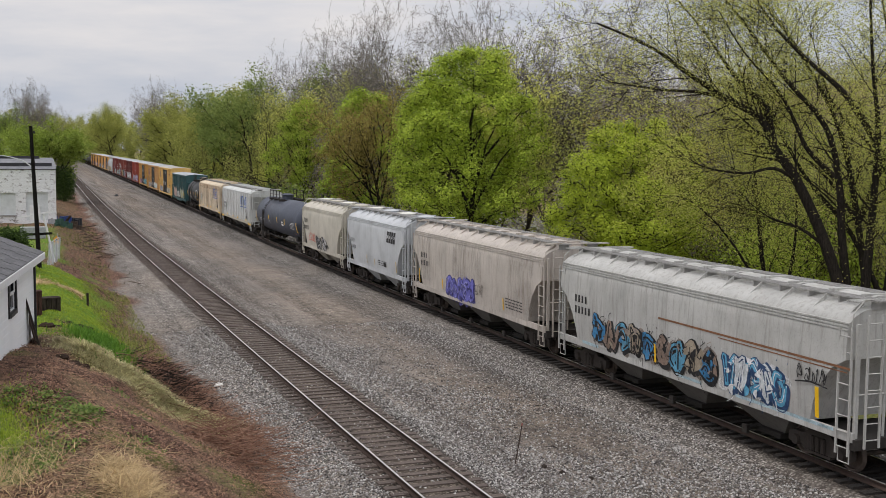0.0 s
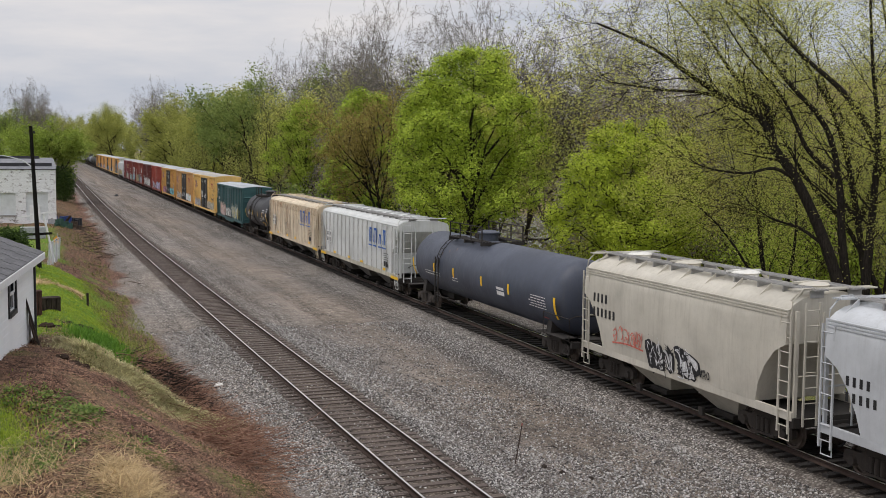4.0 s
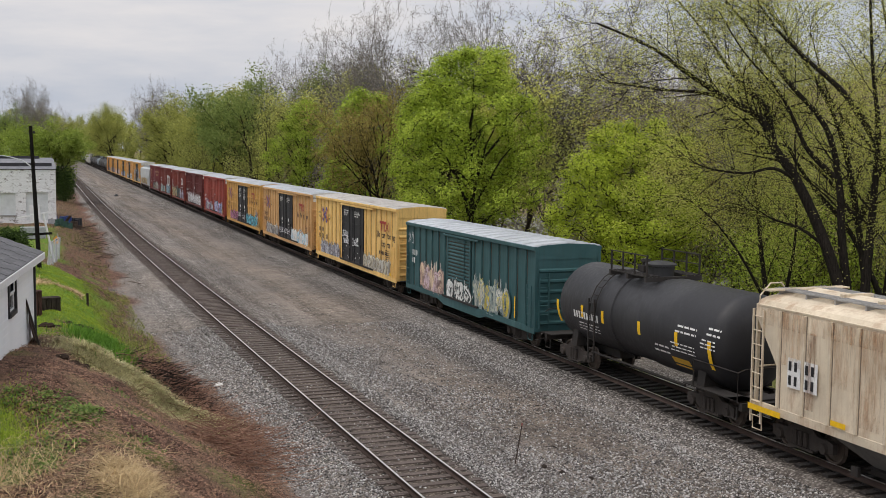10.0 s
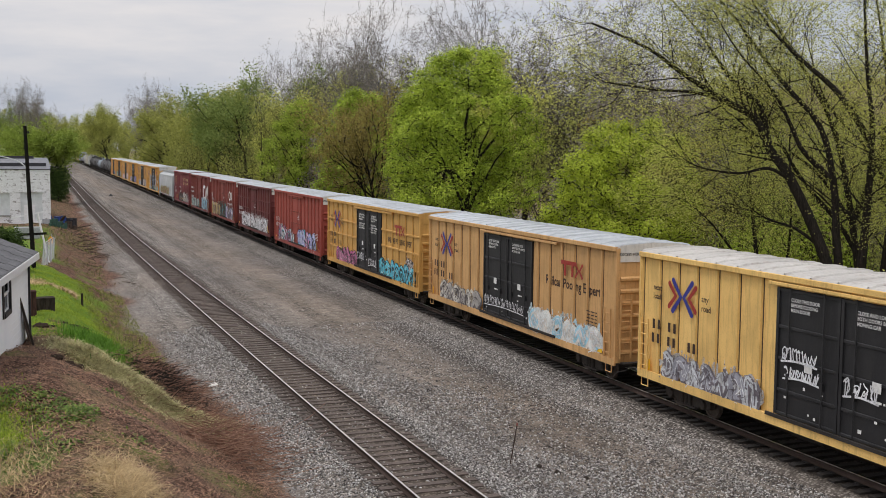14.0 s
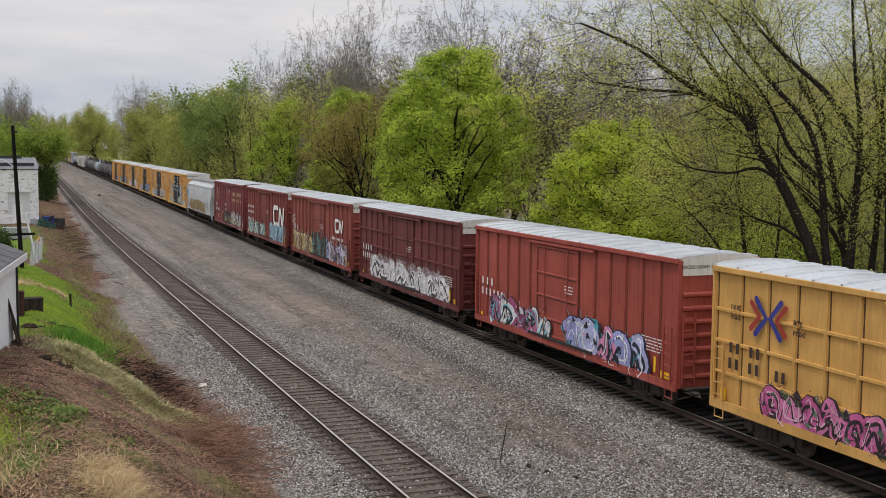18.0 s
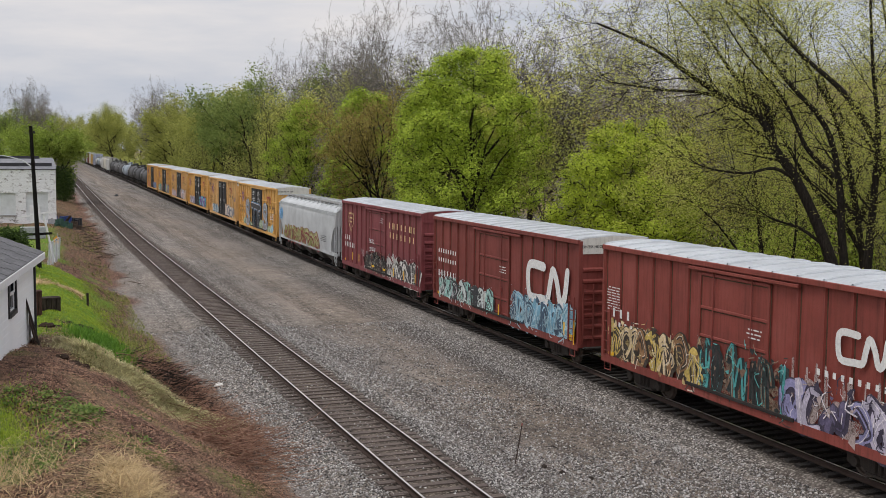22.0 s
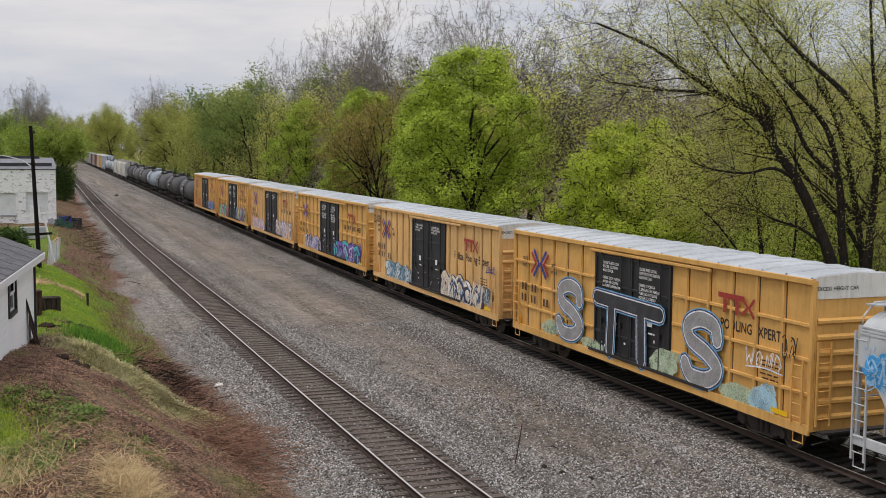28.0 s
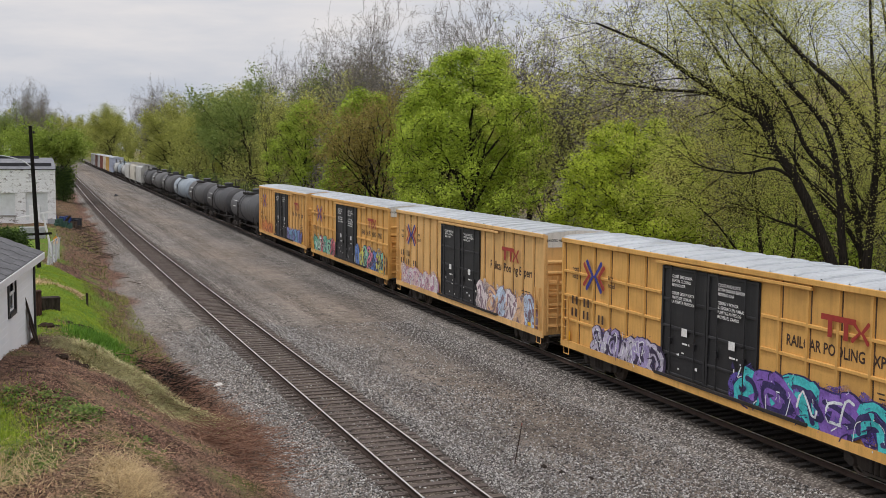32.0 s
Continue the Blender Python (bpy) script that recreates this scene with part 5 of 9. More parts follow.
# brownish grey hopper with a purple patch
TAN_HOP = paint("dusty_tan_hopper", (0.50, 0.455, 0.41), 0.65, 0.6, rust=0.1, dirt_colour=(0.22, 0.17, 0.13))
sd = couple(hopper_car(16.1, TAN_HOP, "dusty beige covered hopper with a purple sprayed patch"), 46.35)
figures(sd, 1.5, 2.8, 4, 0.26, BLACK_MARK)
figures(sd, 1.5, 2.4, 5, 0.26, BLACK_MARK)
graffiti(sd, 5.3, 8.6, 1.2, 2.25, 4, (0.16, 0.16, 0.55), (0.05, 0.045, 0.2), (0.17, 0.17, 0.56), (0.35, 0.35, 0.7), 21, "purple sprayed block letters", 0.36)
tag(sd, 8.9, 9.8, 1.75, 2.3, K, 22, 0.07)
for box in [(1.2, 1.3, 1.5, 2.2), (4.6, 4.7, 1.5, 2.0), (12.0, 12.1, 1.5, 2.0)]:
    sd.marks("reflector", [box], YELLOW_MARK, k=2)
small_print(sd, 12.2, 14.0, 1.6, 2.1, 4, BLACK_MARK, 9)

SOOT = wash("sooty_wash", (0.13, 0.11, 0.095), 0.42, 0.8, 0.45)
for d, w, z0 in ((0.9, 2.0, 1.7), (6.0, 3.6, 2.3), (12.6, 2.4, 1.6)):
    stain(sd, d, d + w, z0, 3.9, SOOT, "dark soot streaks")

# clean pale grey hopper with the black mark
PALE_HOP = paint("clean_pale_grey_hopper", (0.50, 0.52, 0.54), 0.5, 0.18, dirt_colour=(0.25, 0.24, 0.22))
sd = couple(hopper_car(12.0, PALE_HOP, "clean pale grey two-bay covered hopper with a black mark", bays=2, hatches="round", chute_mat=PALE_HOP), 61.5)
figures(sd, 1.1, 2.55, 4, 0.24, BLACK_MARK)
figures(sd, 1.1, 2.15, 5, 0.24, BLACK_MARK)
s = Shape()
for d in (8.6, 9.0, 9.4, 9.8):
    sd.poly(s, [(d, 3.05), (d + 0.34, 3.05), (d + 0.44, 3.68), (d + 0.1, 3.68)], 1)
    sd.poly(s, [(d + 0.14, 3.3), (d + 0.3, 3.3), (d + 0.36, 3.46), (d + 0.2, 3.46)], 2, 1)
part("black_mark", s, [BLACK_MARK, PALE_HOP], sd.car, "bold black block mark")
small_print(sd, 6.8, 8.6, 1.6, 1.95, 3, BLACK_MARK, 5)
for box in [(8.0, 8.5, 1.6, 1.85)]:
    sd.marks("black_panel", [box], BLACK_MARK, k=1)
for box in [(10.3, 10.4, 1.5, 2.1), (4.6, 4.68, 1.5, 2.0), (6.2, 6.28, 1.5, 1.9)]:
    sd.marks("reflector", [box], flat("faded_yellow_strip", (0.6, 0.42, 0.12)), k=2)

# short cream hopper
CREAM_HOP = paint("cream_hopper", (0.52, 0.49, 0.42), 0.55, 0.25, rust=0.05, dirt_colour=(0.26, 0.22, 0.17))
sd = couple(hopper_car(11.9, CREAM_HOP, "cream two-bay covered hopper with small black and red scrawls", bays=2, hatches="round", chute_mat=CREAM_HOP), 74.4)
figures(sd, 1.0, 2.95, 4, 0.3, BLACK_MARK)
figures(sd, 1.0, 2.45, 6, 0.3, BLACK_MARK)
tag(sd, 2.4, 4.4, 1.75, 2.3, (0.62, 0.16, 0.12), 31, 0.09, "faded red scrawl")
graffiti(sd, 4.8, 7.4, 1.3, 2.15, 4, [(0.02, 0.02, 0.025), (0.6, 0.6, 0.6)], K, None, W, 32, "black and white sprayed letters", 0.3)
tag(sd, 7.6, 8.2, 1.5, 1.75, K, 33, 0.08)

# long dark grey tank car
SLATE_TANK = paint("slate_grey_tank", (0.050, 0.060, 0.088), 0.45, 0.25, dirt_colour=(0.12, 0.11, 0.10))
sd = couple(tank_car(17.3, 1.5, SLATE_TANK, "long slate grey tank car with yellow strips and a railed platform", (0.1, 4.3), (0.25, 3.4, 6.1, 9.6, 12.6, 17.0)), 91.0)
for d, w in ((2.0, 1.0), (3.0, 1.2), (5.8, 0.8)):
    small_print(sd, d, d + w, 2.0, 2.25, 2, WHITE_MARK, int(d * 7))
sd.marks("data_panel", [(11.3, 12.1, 2.05, 2.4)], WHITE_MARK, "white data panel", 0)
small_print(sd, 14.6, 16.2, 2.0, 2.55, 5, WHITE_MARK, 66)
sd.marks("placard", [(15.6, 16.05, 1.25, 1.7)], RED_MARK, "red hazard placard", 1)
for k in range(3):
    s = Shape()
    sd.stroke(s, [(4.4 + k * 0.7, 3.95), (4.25 + k * 0.72, 3.2 + 0.15 * k)], 0.12, 0)
    part("residue_streak", s, flat("pale_residue", (0.22, 0.16, 0.14), 0.9, 0, 0.4, 6), sd.car, "pale streak of spilt residue")

# ribbed hoppers, white and rusty
WHITE_HOP = paint("white_ribbed_hopper", (0.58, 0.595, 0.585), 0.6, 0.3, rust=0.04, dirt_colour=(0.27, 0.25, 0.22))
RUSTY_HOP = paint("rust_stained_hopper", (0.68, 0.585, 0.44), 0.7, 0.32, rust=0.5, dirt_colour=(0.36, 0.22, 0.12), rust_colour=(0.33, 0.17, 0.08))


def ribbed_marks(sd, o):
    for d, wd, h in ((0.0, 0.5, 0.85), (0.9, 0.62, 0.85), (1.95, 0.42, 0.55), (2.75, 0.5, 0.85)):
        s = Shape()
        sd.poly(s, [(o + d, 2.85), (o + d + 0.15, 2.85), (o + d + 0.25, 2.85 + h), (o + d + 0.1, 2.85 + h)], 1)
        sd.poly(s, [(o + d + wd - 0.16, 2.85), (o + d + wd, 2.85), (o + d + wd + 0.06, 2.85 + h), (o + d + wd - 0.1, 2.85 + h)], 1)
        sd.poly(s, [(o + d + 0.14, 2.85 + h * 0.84), (o + d + wd, 2.85 + h * 0.84), (o + d + wd + 0.04, 2.85 + h), (o + d + 0.16, 2.85 + h)], 1)
        sd.poly(s, [(o + d - 0.08, 2.62), (o + d + 0.62, 2.62), (o + d + 0.62, 2.7), (o + d - 0.08, 2.7)], 1)
        part("blue_mark", s, BLUE_MARK, sd.car, "bold blue slanted mark")
    for d in (1.68, 2.34):
        sd.marks("white_panel", [(d, d + 0.52, 2.05, 2.84)], WHITE_MARK, "white painted panel behind the figures", 0)
        figures(sd, d + 0.05, 2.5, 2, 0.25, BLACK_MARK, -0.02, 2)
        figures(sd, d + 0.05, 2.12, 2, 0.25, BLACK_MARK, -0.02, 2)
    for box in [(k, k + 0.55, 1.42, 1.56) for k in (3.4, 7.0, 9.9, 14.6)]:
        sd.marks("reflector", [box], YELLOW_MARK, "yellow reflective strip", k=1)
    small_print(sd, 14.6, 15.6, 2.0, 2.45, 4, BLACK_MARK, 4)
    for box in [(14.8, 15.15, 1.65, 1.95), (15.2, 15.5, 1.65, 1.95)]:
        sd.marks("black_panel", [box], BLACK_MARK, k=1)


sd = couple(hopper_car(17.4, WHITE_HOP, "white ribbed covered hopper with blue marks", curved=False, sill_mat=paint("white_sill", (0.5, 0.47, 0.38), 0.6, 0.4)), 110.6)
ribbed_marks(sd, 11.8)
for box in [(0.1, 1.5, 1.14, 1.3), (16.3, 17.6, 1.14, 1.3)]:
    sd.marks("yellow_sill_strip", [box], YELLOW_MARK, k=14)
sd = couple(hopper_car(17.5, RUSTY_HOP, "cream ribbed covered hopper stained brown with rust", curved=False), 129.15)
ribbed_marks(sd, 11.85)
for box in [(0.1, 1.5, 1.14, 1.3), (16.3, 17.6, 1.14, 1.3)]:
    sd.marks("yellow_sill_strip", [box], YELLOW_MARK, k=14)
tag(sd, 6.2, 7.3, 1.9, 2.5, (0.10, 0.085, 0.07), 41, 0.05)
RUST_WASH, RUST_DEEP = wash("orange_rust_wash", (0.40, 0.20, 0.08), 0.44, 0.74, 0.6), wash("deep_rust_wash", (0.22, 0.095, 0.04), 0.42, 0.68, 0.75)
for d, w, z0 in ((1.4, 0.8, 2.6), (3.3, 0.9, 2.4), (4.3, 0.8, 1.6), (6.2, 0.9, 1.5), (9.2, 0.9, 2.2), (10.2, 0.8, 2.9), (13.6, 0.9, 3.0), (15.1, 0.9, 2.8)):
    stain(sd, d, d + w, z0, 4.0, RUST_WASH, "orange rust running down from the roof")
for d, w, z0, z1 in ((6.9, 0.85, 1.45, 3.9), (7.85, 0.5, 1.45, 3.2), (2.4, 0.35, 1.6, 3.6)):
    stain(sd, d, d + w, z0, z1, RUST_DEEP, "deep brown rust stain", 0.3)
stain(sd, 0.5, 17.2, 3.55, 4.0, RUST_WASH, "rust along the roof edge", 0.6)

# short black tank car
BLACK_TANK = paint("black_tank", (0.018, 0.018, 0.021), 0.45, 0.25, dirt_colour=(0.07, 0.065, 0.06))
sd = couple(tank_car(10.9, 1.5, BLACK_TANK, "short black tank car with white lettering and yellow strips", (-0.6, 1.9), (0.4, 2.36, 3.88, 6.36, 8.6, 10.4), neck=True), 144.85)
figures(sd, 1.7, 2.15, 10, 0.26, WHITE_MARK, -0.06, 1)
for d, z, w, n in ((1.8, 1.7, 1.7, 3), (7.2, 1.8, 0.9, 2), (8.5, 2.6, 1.2, 2), (8.2, 2.0, 1.4, 3), (9.9, 2.35, 0.8, 3), (10.2, 2.75, 0.7, 2)):
    small_print(sd, d, d + w, z, z + 0.35, n, WHITE_MARK, int(d * 10))
sd.marks("yellow_panel", [(8.1, 9.1, 1.5, 1.8)], flat("amber_panel", (0.6, 0.35, 0.03)), k=0)

# green box car
GREEN = paint("teal_green_box_car", (0.026, 0.092, 0.098), 0.55, 0.35, dirt_colour=(0.06, 0.08, 0.08))
sd = couple(box_car(16.2, GREEN, "teal green box car with a louvred door and pale sprayed patches", "green", eave=4.41, post_step=0.93), 160.15)
figures(sd, 1.0, 2.75, 3, 0.28, WHITE_MARK, 0.05)
figures(sd, 1.0, 2.35, 2, 0.28, WHITE_MARK)
tag(sd, 0.3, 1.4, 3.3, 3.9, W, 51, 0.07, "white scrawl")
graffiti(sd, 2.3, 5.6, 1.15, 2.4, 5, [(0.68, 0.52, 0.36), (0.6, 0.46, 0.5)], (0.36, 0.24, 0.22), (0.66, 0.56, 0.47), None, 52, "peach and mauve sprayed letters", 0.3, True)
graffiti(sd, 6.3, 9.2, 1.15, 2.0, 4, (0.72, 0.73, 0.7), (0.02, 0.03, 0.03), (0.7, 0.7, 0.67), None, 53, "white block letters", 0.32)
graffiti(sd, 9.6, 13.6, 1.15, 2.4, 6, [(0.45, 0.5, 0.42), (0.6, 0.6, 0.55), (0.6, 0.48, 0.05)], (0.2, 0.26, 0.26), (0.46, 0.5, 0.46), (0.7, 0.6, 0.1), 54, "washed-out grey and yellow sprayed letters", 0.24, True)
for box in [(14.2, 14.32, 1.3, 2.2)]:
    sd.marks("reflector", [box], YELLOW_MARK, k=2)

# yellow pooled box cars, in two groups
YELLOWS = [paint("yellow_box_car", c, 0.6, d, dirt_colour=(0.24, 0.14, 0.05), rust=r) for c, d, r in (
    ((0.84, 0.545, 0.18), 0.45, 0.14), ((0.62, 0.36, 0.145), 0.45, 0.1), ((0.61, 0.34, 0.09), 0.35, 0.04),
    ((0.68, 0.375, 0.10), 0.3, 0.03), ((0.72, 0.43, 0.165), 0.3, 0.03), ((0.68, 0.375, 0.10), 0.3, 0.0), ((0.72, 0.43, 0.16), 0.3, 0.06), ((0.67, 0.365, 0.10), 0.3, 0.0), ((0.69, 0.385, 0.12), 0.3, 0.0))]


def yellow_car(k, middle, grid, slogan, lines=1, white=True, what="yellow box car with black double doors"):
    sd = couple(box_car(18.7, YELLOWS[k], what, "plug", grid, white, roof=ROOF_ZINC_WORN if k == 0 else ROOF_ZINC, post_step=1.02 if not grid else 1.15), middle)
    yellow_marks(sd, 18.7, slogan, lines, grid)
    return sd


sd = yellow_car(0, 179.38, False, "", 2, False, "bright yellow box car with black doors and grey scrawls")
graffiti(sd, 1.4, 6.4, 1.1, 1.95, 7, [(0.55, 0.57, 0.6), (0.35, 0.35, 0.4)], (0.16, 0.14, 0.16), (0.5, 0.5, 0.5), W, 61, "grey and white scrawled letters", 0.25, True)
graffiti(sd, 12.2, 17.4, 1.1, 1.95, 8, [(0.66, 0.62, 0.5), (0.55, 0.54, 0.5)], (0.30, 0.26, 0.2), (0.66, 0.58, 0.4), None, 62, "pale washed-out letters", 0.25, True)
tag(sd, 7.3, 8.7, 2.75, 3.1, W, 63, 0.09)
tag(sd, 9.7, 10.9, 2.3, 2.7, W, 64, 0.09)
tag(sd, 7.4, 8.8, 2.3, 2.6, W, 65, 0.09)
sd = yellow_car(1, 199.62, False, "Railcar Pooling Experts", 1, True, "faded orange-yellow box car with black doors and white scrawls")
graffiti(sd, 1.8, 6.6, 1.1, 1.9, 6, [(0.62, 0.6, 0.55), (0.4, 0.38, 0.36)], (0.12, 0.1, 0.1), (0.6, 0.55, 0.45), None, 66, "grey scrawled letters", 0.25, True)
graffiti(sd, 11.9, 17.6, 1.1, 2.0, 6, [(0.35, 0.62, 0.74), (0.72, 0.74, 0.72)], (0.7, 0.66, 0.6), (0.55, 0.68, 0.72), W, 67, "pale blue and white sprayed letters", 0.3, True)
tag(sd, 7.2, 11.3, 1.6, 2.0, W, 68, 0.06)
sd = yellow_car(2, 219.78, True, "RAILCAR POOLING EXPERTS", 1, False, "yellow box car with pink and turquoise sprayed letters")
graffiti(sd, 2.4, 7.0, 1.05, 2.0, 6, [(0.52, 0.10, 0.27), (0.6, 0.18, 0.36)], (0.03, 0.015, 0.02), (0.10, 0.16, 0.11), (0.64, 0.4, 0.5), 71, "magenta sprayed letters with black outlines", 0.34)
graffiti(sd, 12.0, 17.9, 1.05, 2.05, 7, [(0.07, 0.47, 0.6), (0.11, 0.55, 0.66), (0.07, 0.42, 0.56)], (0.01, 0.015, 0.02), (0.07, 0.47, 0.6), (0.4, 0.7, 0.75), 72, "turquoise sprayed letters with black outlines", 0.36)
graffiti(sd, 16.6, 17.6, 2.1, 2.5, 2, (0.02, 0.02, 0.02), (0.55, 0.45, 0.4), None, W, 73, "small black scrawl", 0.3)
tag(sd, 7.2, 8.7, 1.7, 2.1, W, 74, 0.06)
tag(sd, 9.6, 11.2, 1.5, 1.9, W, 75, 0.06)

# red and brown box cars
REDS = [paint("red_box_car", c, 0.62, d, rust=r, dirt_colour=(0.055, 0.024, 0.02)) for c, d, r in (
    ((0.34, 0.062, 0.042), 0.4, 0.05), ((0.135, 0.024, 0.022), 0.35, 0.0), ((0.25, 0.050, 0.036), 0.5, 0.1), ((0.21, 0.040, 0.030), 0.5, 0.06), ((0.225, 0.047, 0.053), 0.65, 0.06))]


def red_car(k, middle, grid, what, white, length=15.65):
    sd = couple(box_car(length, REDS[k], what, "slide", grid, white), middle)
    if k != 3:
        figures(sd, 0.75, 2.55, 3 if k != 1 else 4, 0.3, WHITE_MARK, 0.2)
    figures(sd, 0.75, 2.1, 6, 0.3, WHITE_MARK, 0.12)
    small_print(sd, 8.3, 9.0, *((3.0, 3.35) if k < 4 else (4.0, 4.35)), 3, WHITE_MARK, k)
    if k < 4:
        small_print(sd, 13.4, 14.9, 1.9, 2.4, 5, WHITE_MARK, k + 20)
    for box in [(0.5, 0.9, 1.2, 1.32), (14.9, 15.4, 1.2, 1.42), (14.5, 14.62, 1.3, 1.8)][:3 if k < 4 else 1]:
        sd.marks("reflector", [box], YELLOW_MARK, "yellow reflective strip", k=5)
    return sd


def sd_frame(sd, d0, d1, z0, z1):
    """A thin painted rectangle with a bar across it."""
    s = Shape()
    sd.stroke(s, [(d0, z0), (d1, z0), (d1, z1), (d0, z1), (d0, z0)], 0.04, 17)
    sd.stroke(s, [(d0, 0.55 * z0 + 0.45 * z1), (d1, 0.55 * z0 + 0.45 * z1)], 0.04, 17)
    return s


def ring_mark(sd, d, z, h, w, t, mat, label):
    """The large white bent-line mark, as plain strokes."""
    s = Shape()
    a = bow([(d + w * 0.42, z + h * 0.93), (d + w * 0.12, z + h * 0.95), (d + w * 0.03, z + h * 0.75), (d + w * 0.05, z + h * 0.22), (d + w * 0.14, z + h * 0.06), (d + w * 0.38, z + h * 0.08)], 4)
    b = bow([(d + w * 0.38, z + h * 0.08), (d + w * 0.52, z + h * 0.12), (d + w * 0.58, z + h * 0.55), (d + w * 0.64, z + h * 0.9), (d + w * 0.74, z + h * 0.6), (d + w * 0.82, z + h * 0.12), (d + w * 0.92, z + h * 0.3), (d + w * 0.97, z + h * 0.93)], 4)
    sd.stroke(s, a, t, 1)
    sd.stroke(s, b, t, 2)
    part("white_mark", s, mat, sd.car, label)


sd = red_car(0, 238.78, False, "brick red box car with pink, white and lilac sprayed letters", True, 15.75)
graffiti(sd, 1.7, 7.2, 0.96, 2.15, 5, [(0.42, 0.12, 0.24), (0.7, 0.68, 0.68), (0.30, 0.06, 0.14)], (0.015, 0.012, 0.015), (0.55, 0.62, 0.66), (0.1, 0.5, 0.6), 81, "pink and white sprayed letters with turquoise edges", 0.3)
graffiti(sd, 8.6, 14.0, 0.96, 2.25, 5, [(0.30, 0.32, 0.60), (0.42, 0.44, 0.68), (0.62, 0.24, 0.40)], (0.012, 0.012, 0.03), (0.08, 0.40, 0.50), (0.75, 0.76, 0.8), 82, "lilac and pink sprayed letters with turquoise edges", 0.36)
sd = red_car(1, 256.38, True, "dark maroon box car with silver sprayed letters", True)
graffiti(sd, 2.4, 14.3, 0.96, 2.2, 8, (0.62, 0.62, 0.64), (0.05, 0.045, 0.05), (0.5, 0.48, 0.49), (0.85, 0.85, 0.86), 83, "silver sprayed letters with dark outlines", 0.4)
graffiti(sd, 3.4, 13.0, 2.1, 2.5, 9, (0.32, 0.26, 0.27), (0.24, 0.15, 0.15), None, None, 84, "thin silver overspray", 0.2)
sd = red_car(2, 273.82, False, "faded red box car with yellow, teal and lavender sprayed letters", True)
ring_mark(sd, 12.0, 3.05, 0.8, 1.8, 0.19, WHITE_MARK, "white bent-line mark")
for box in [(11.3 + 0.3 * i, 11.42 + 0.3 * i, 2.57, 2.73) for i in range(9)]:
    sd.marks("web_mark", [box], WHITE_MARK, k=1)
graffiti(sd, 0.6, 6.2, 0.98, 2.5, 7, [(0.62, 0.46, 0.12), (0.66, 0.52, 0.3), (0.30, 0.16, 0.07)], (0.05, 0.035, 0.025), (0.58, 0.44, 0.2), (0.7, 0.62, 0.5), 85, "mustard and cream sprayed letters", 0.2)
graffiti(sd, 6.0, 10.2, 1.0, 2.75, 7, [(0.08, 0.36, 0.36), (0.04, 0.03, 0.03), (0.2, 0.12, 0.08)], (0.02, 0.03, 0.03), (0.25, 0.17, 0.12), (0.12, 0.5, 0.48), 86, "teal and black sprayed letters", 0.13)
graffiti(sd, 9.9, 15.0, 0.98, 2.45, 6, [(0.28, 0.27, 0.46), (0.5, 0.46, 0.56), (0.12, 0.10, 0.18)], (0.05, 0.04, 0.07), (0.45, 0.36, 0.34), (0.7, 0.66, 0.7), 87, "lavender sprayed letters", 0.22, True)
small_print(sd, 0.3, 1.2, 2.75, 3.6, 9, WHITE_MARK, 17)
sd = red_car(3, 291.3, False, "red-brown box car with a large white mark and blue sprayed letters", True)
ring_mark(sd, 11.15, 2.3, 1.5, 3.7, 0.36, WHITE_MARK, "large white bent-line mark")
for box in [(0.75 + 0.32 * i, 0.88 + 0.32 * i, z, z + 0.2) for z in (3.25, 2.8) for i in range(8)]:
    sd.marks("company_lettering", [box], WHITE_MARK, k=1)
graffiti(sd, 0.9, 7.6, 0.98, 2.1, 8, [(0.6, 0.66, 0.64), (0.30, 0.55, 0.50), (0.04, 0.045, 0.05)], (0.03, 0.03, 0.035), (0.34, 0.55, 0.5), W, 88, "white, mint and black sprayed letters", 0.24)
graffiti(sd, 9.6, 15.2, 0.98, 2.45, 8, [(0.05, 0.10, 0.16), (0.16, 0.36, 0.48)], (0.34, 0.52, 0.60), (0.03, 0.06, 0.10), (0.55, 0.66, 0.7), 89, "steel blue sprayed letters", 0.27)
sd.marks("reflector", [(15.4, 15.5, 1.1, 2.0)], YELLOW_MARK, "yellow reflective strip", k=16)
sd.marks("reflector", [(8.35, 8.45, 1.2, 1.65)], YELLOW_MARK, "yellow reflective strip", k=16)
sd = red_car(4, 308.85, False, "dull maroon box car with gold lettering and black and white scrawls", False, 15.7)
for d, z in [(d, 3.84) for d in (10.17, 10.76, 10.98, 11.56, 12.27, 12.96, 13.68, 13.95, 14.44)] + [(d, 3.3) for d in (10.27, 10.85, 11.52, 12.24, 12.92, 13.76, 14.36)]:
    sd.marks("company_lettering", [(d, d + 0.14, z, z + 0.33)], GOLD_MARK, "gold company lettering", 1)
s = Shape()
sd.stroke(s, [(1.57, 4.26), (1.85, 4.2), (2.1, 4.3), (2.4, 4.2), (2.68, 4.26), (2.62, 3.62), (2.12, 3.12), (1.63, 3.62), (1.57, 4.26)], 0.06, 1)
sd.marks("shield_lettering", [(1.85, 2.4, 3.92, 4.0), (1.9, 2.35, 3.68, 3.76)], GOLD_MARK, k=1)
part("shield_mark", s, GOLD_MARK, sd.car, "gold outlined shield")
for d, z in ((2.64, 1.38), (4.1, 1.4), (11.12, 1.25), (12.92, 1.25), (14.86, 1.3)):
    sd.marks("reflector", [(d, d + 0.13, z, z + 0.46)], YELLOW_MARK, "yellow reflective strip", k=16)
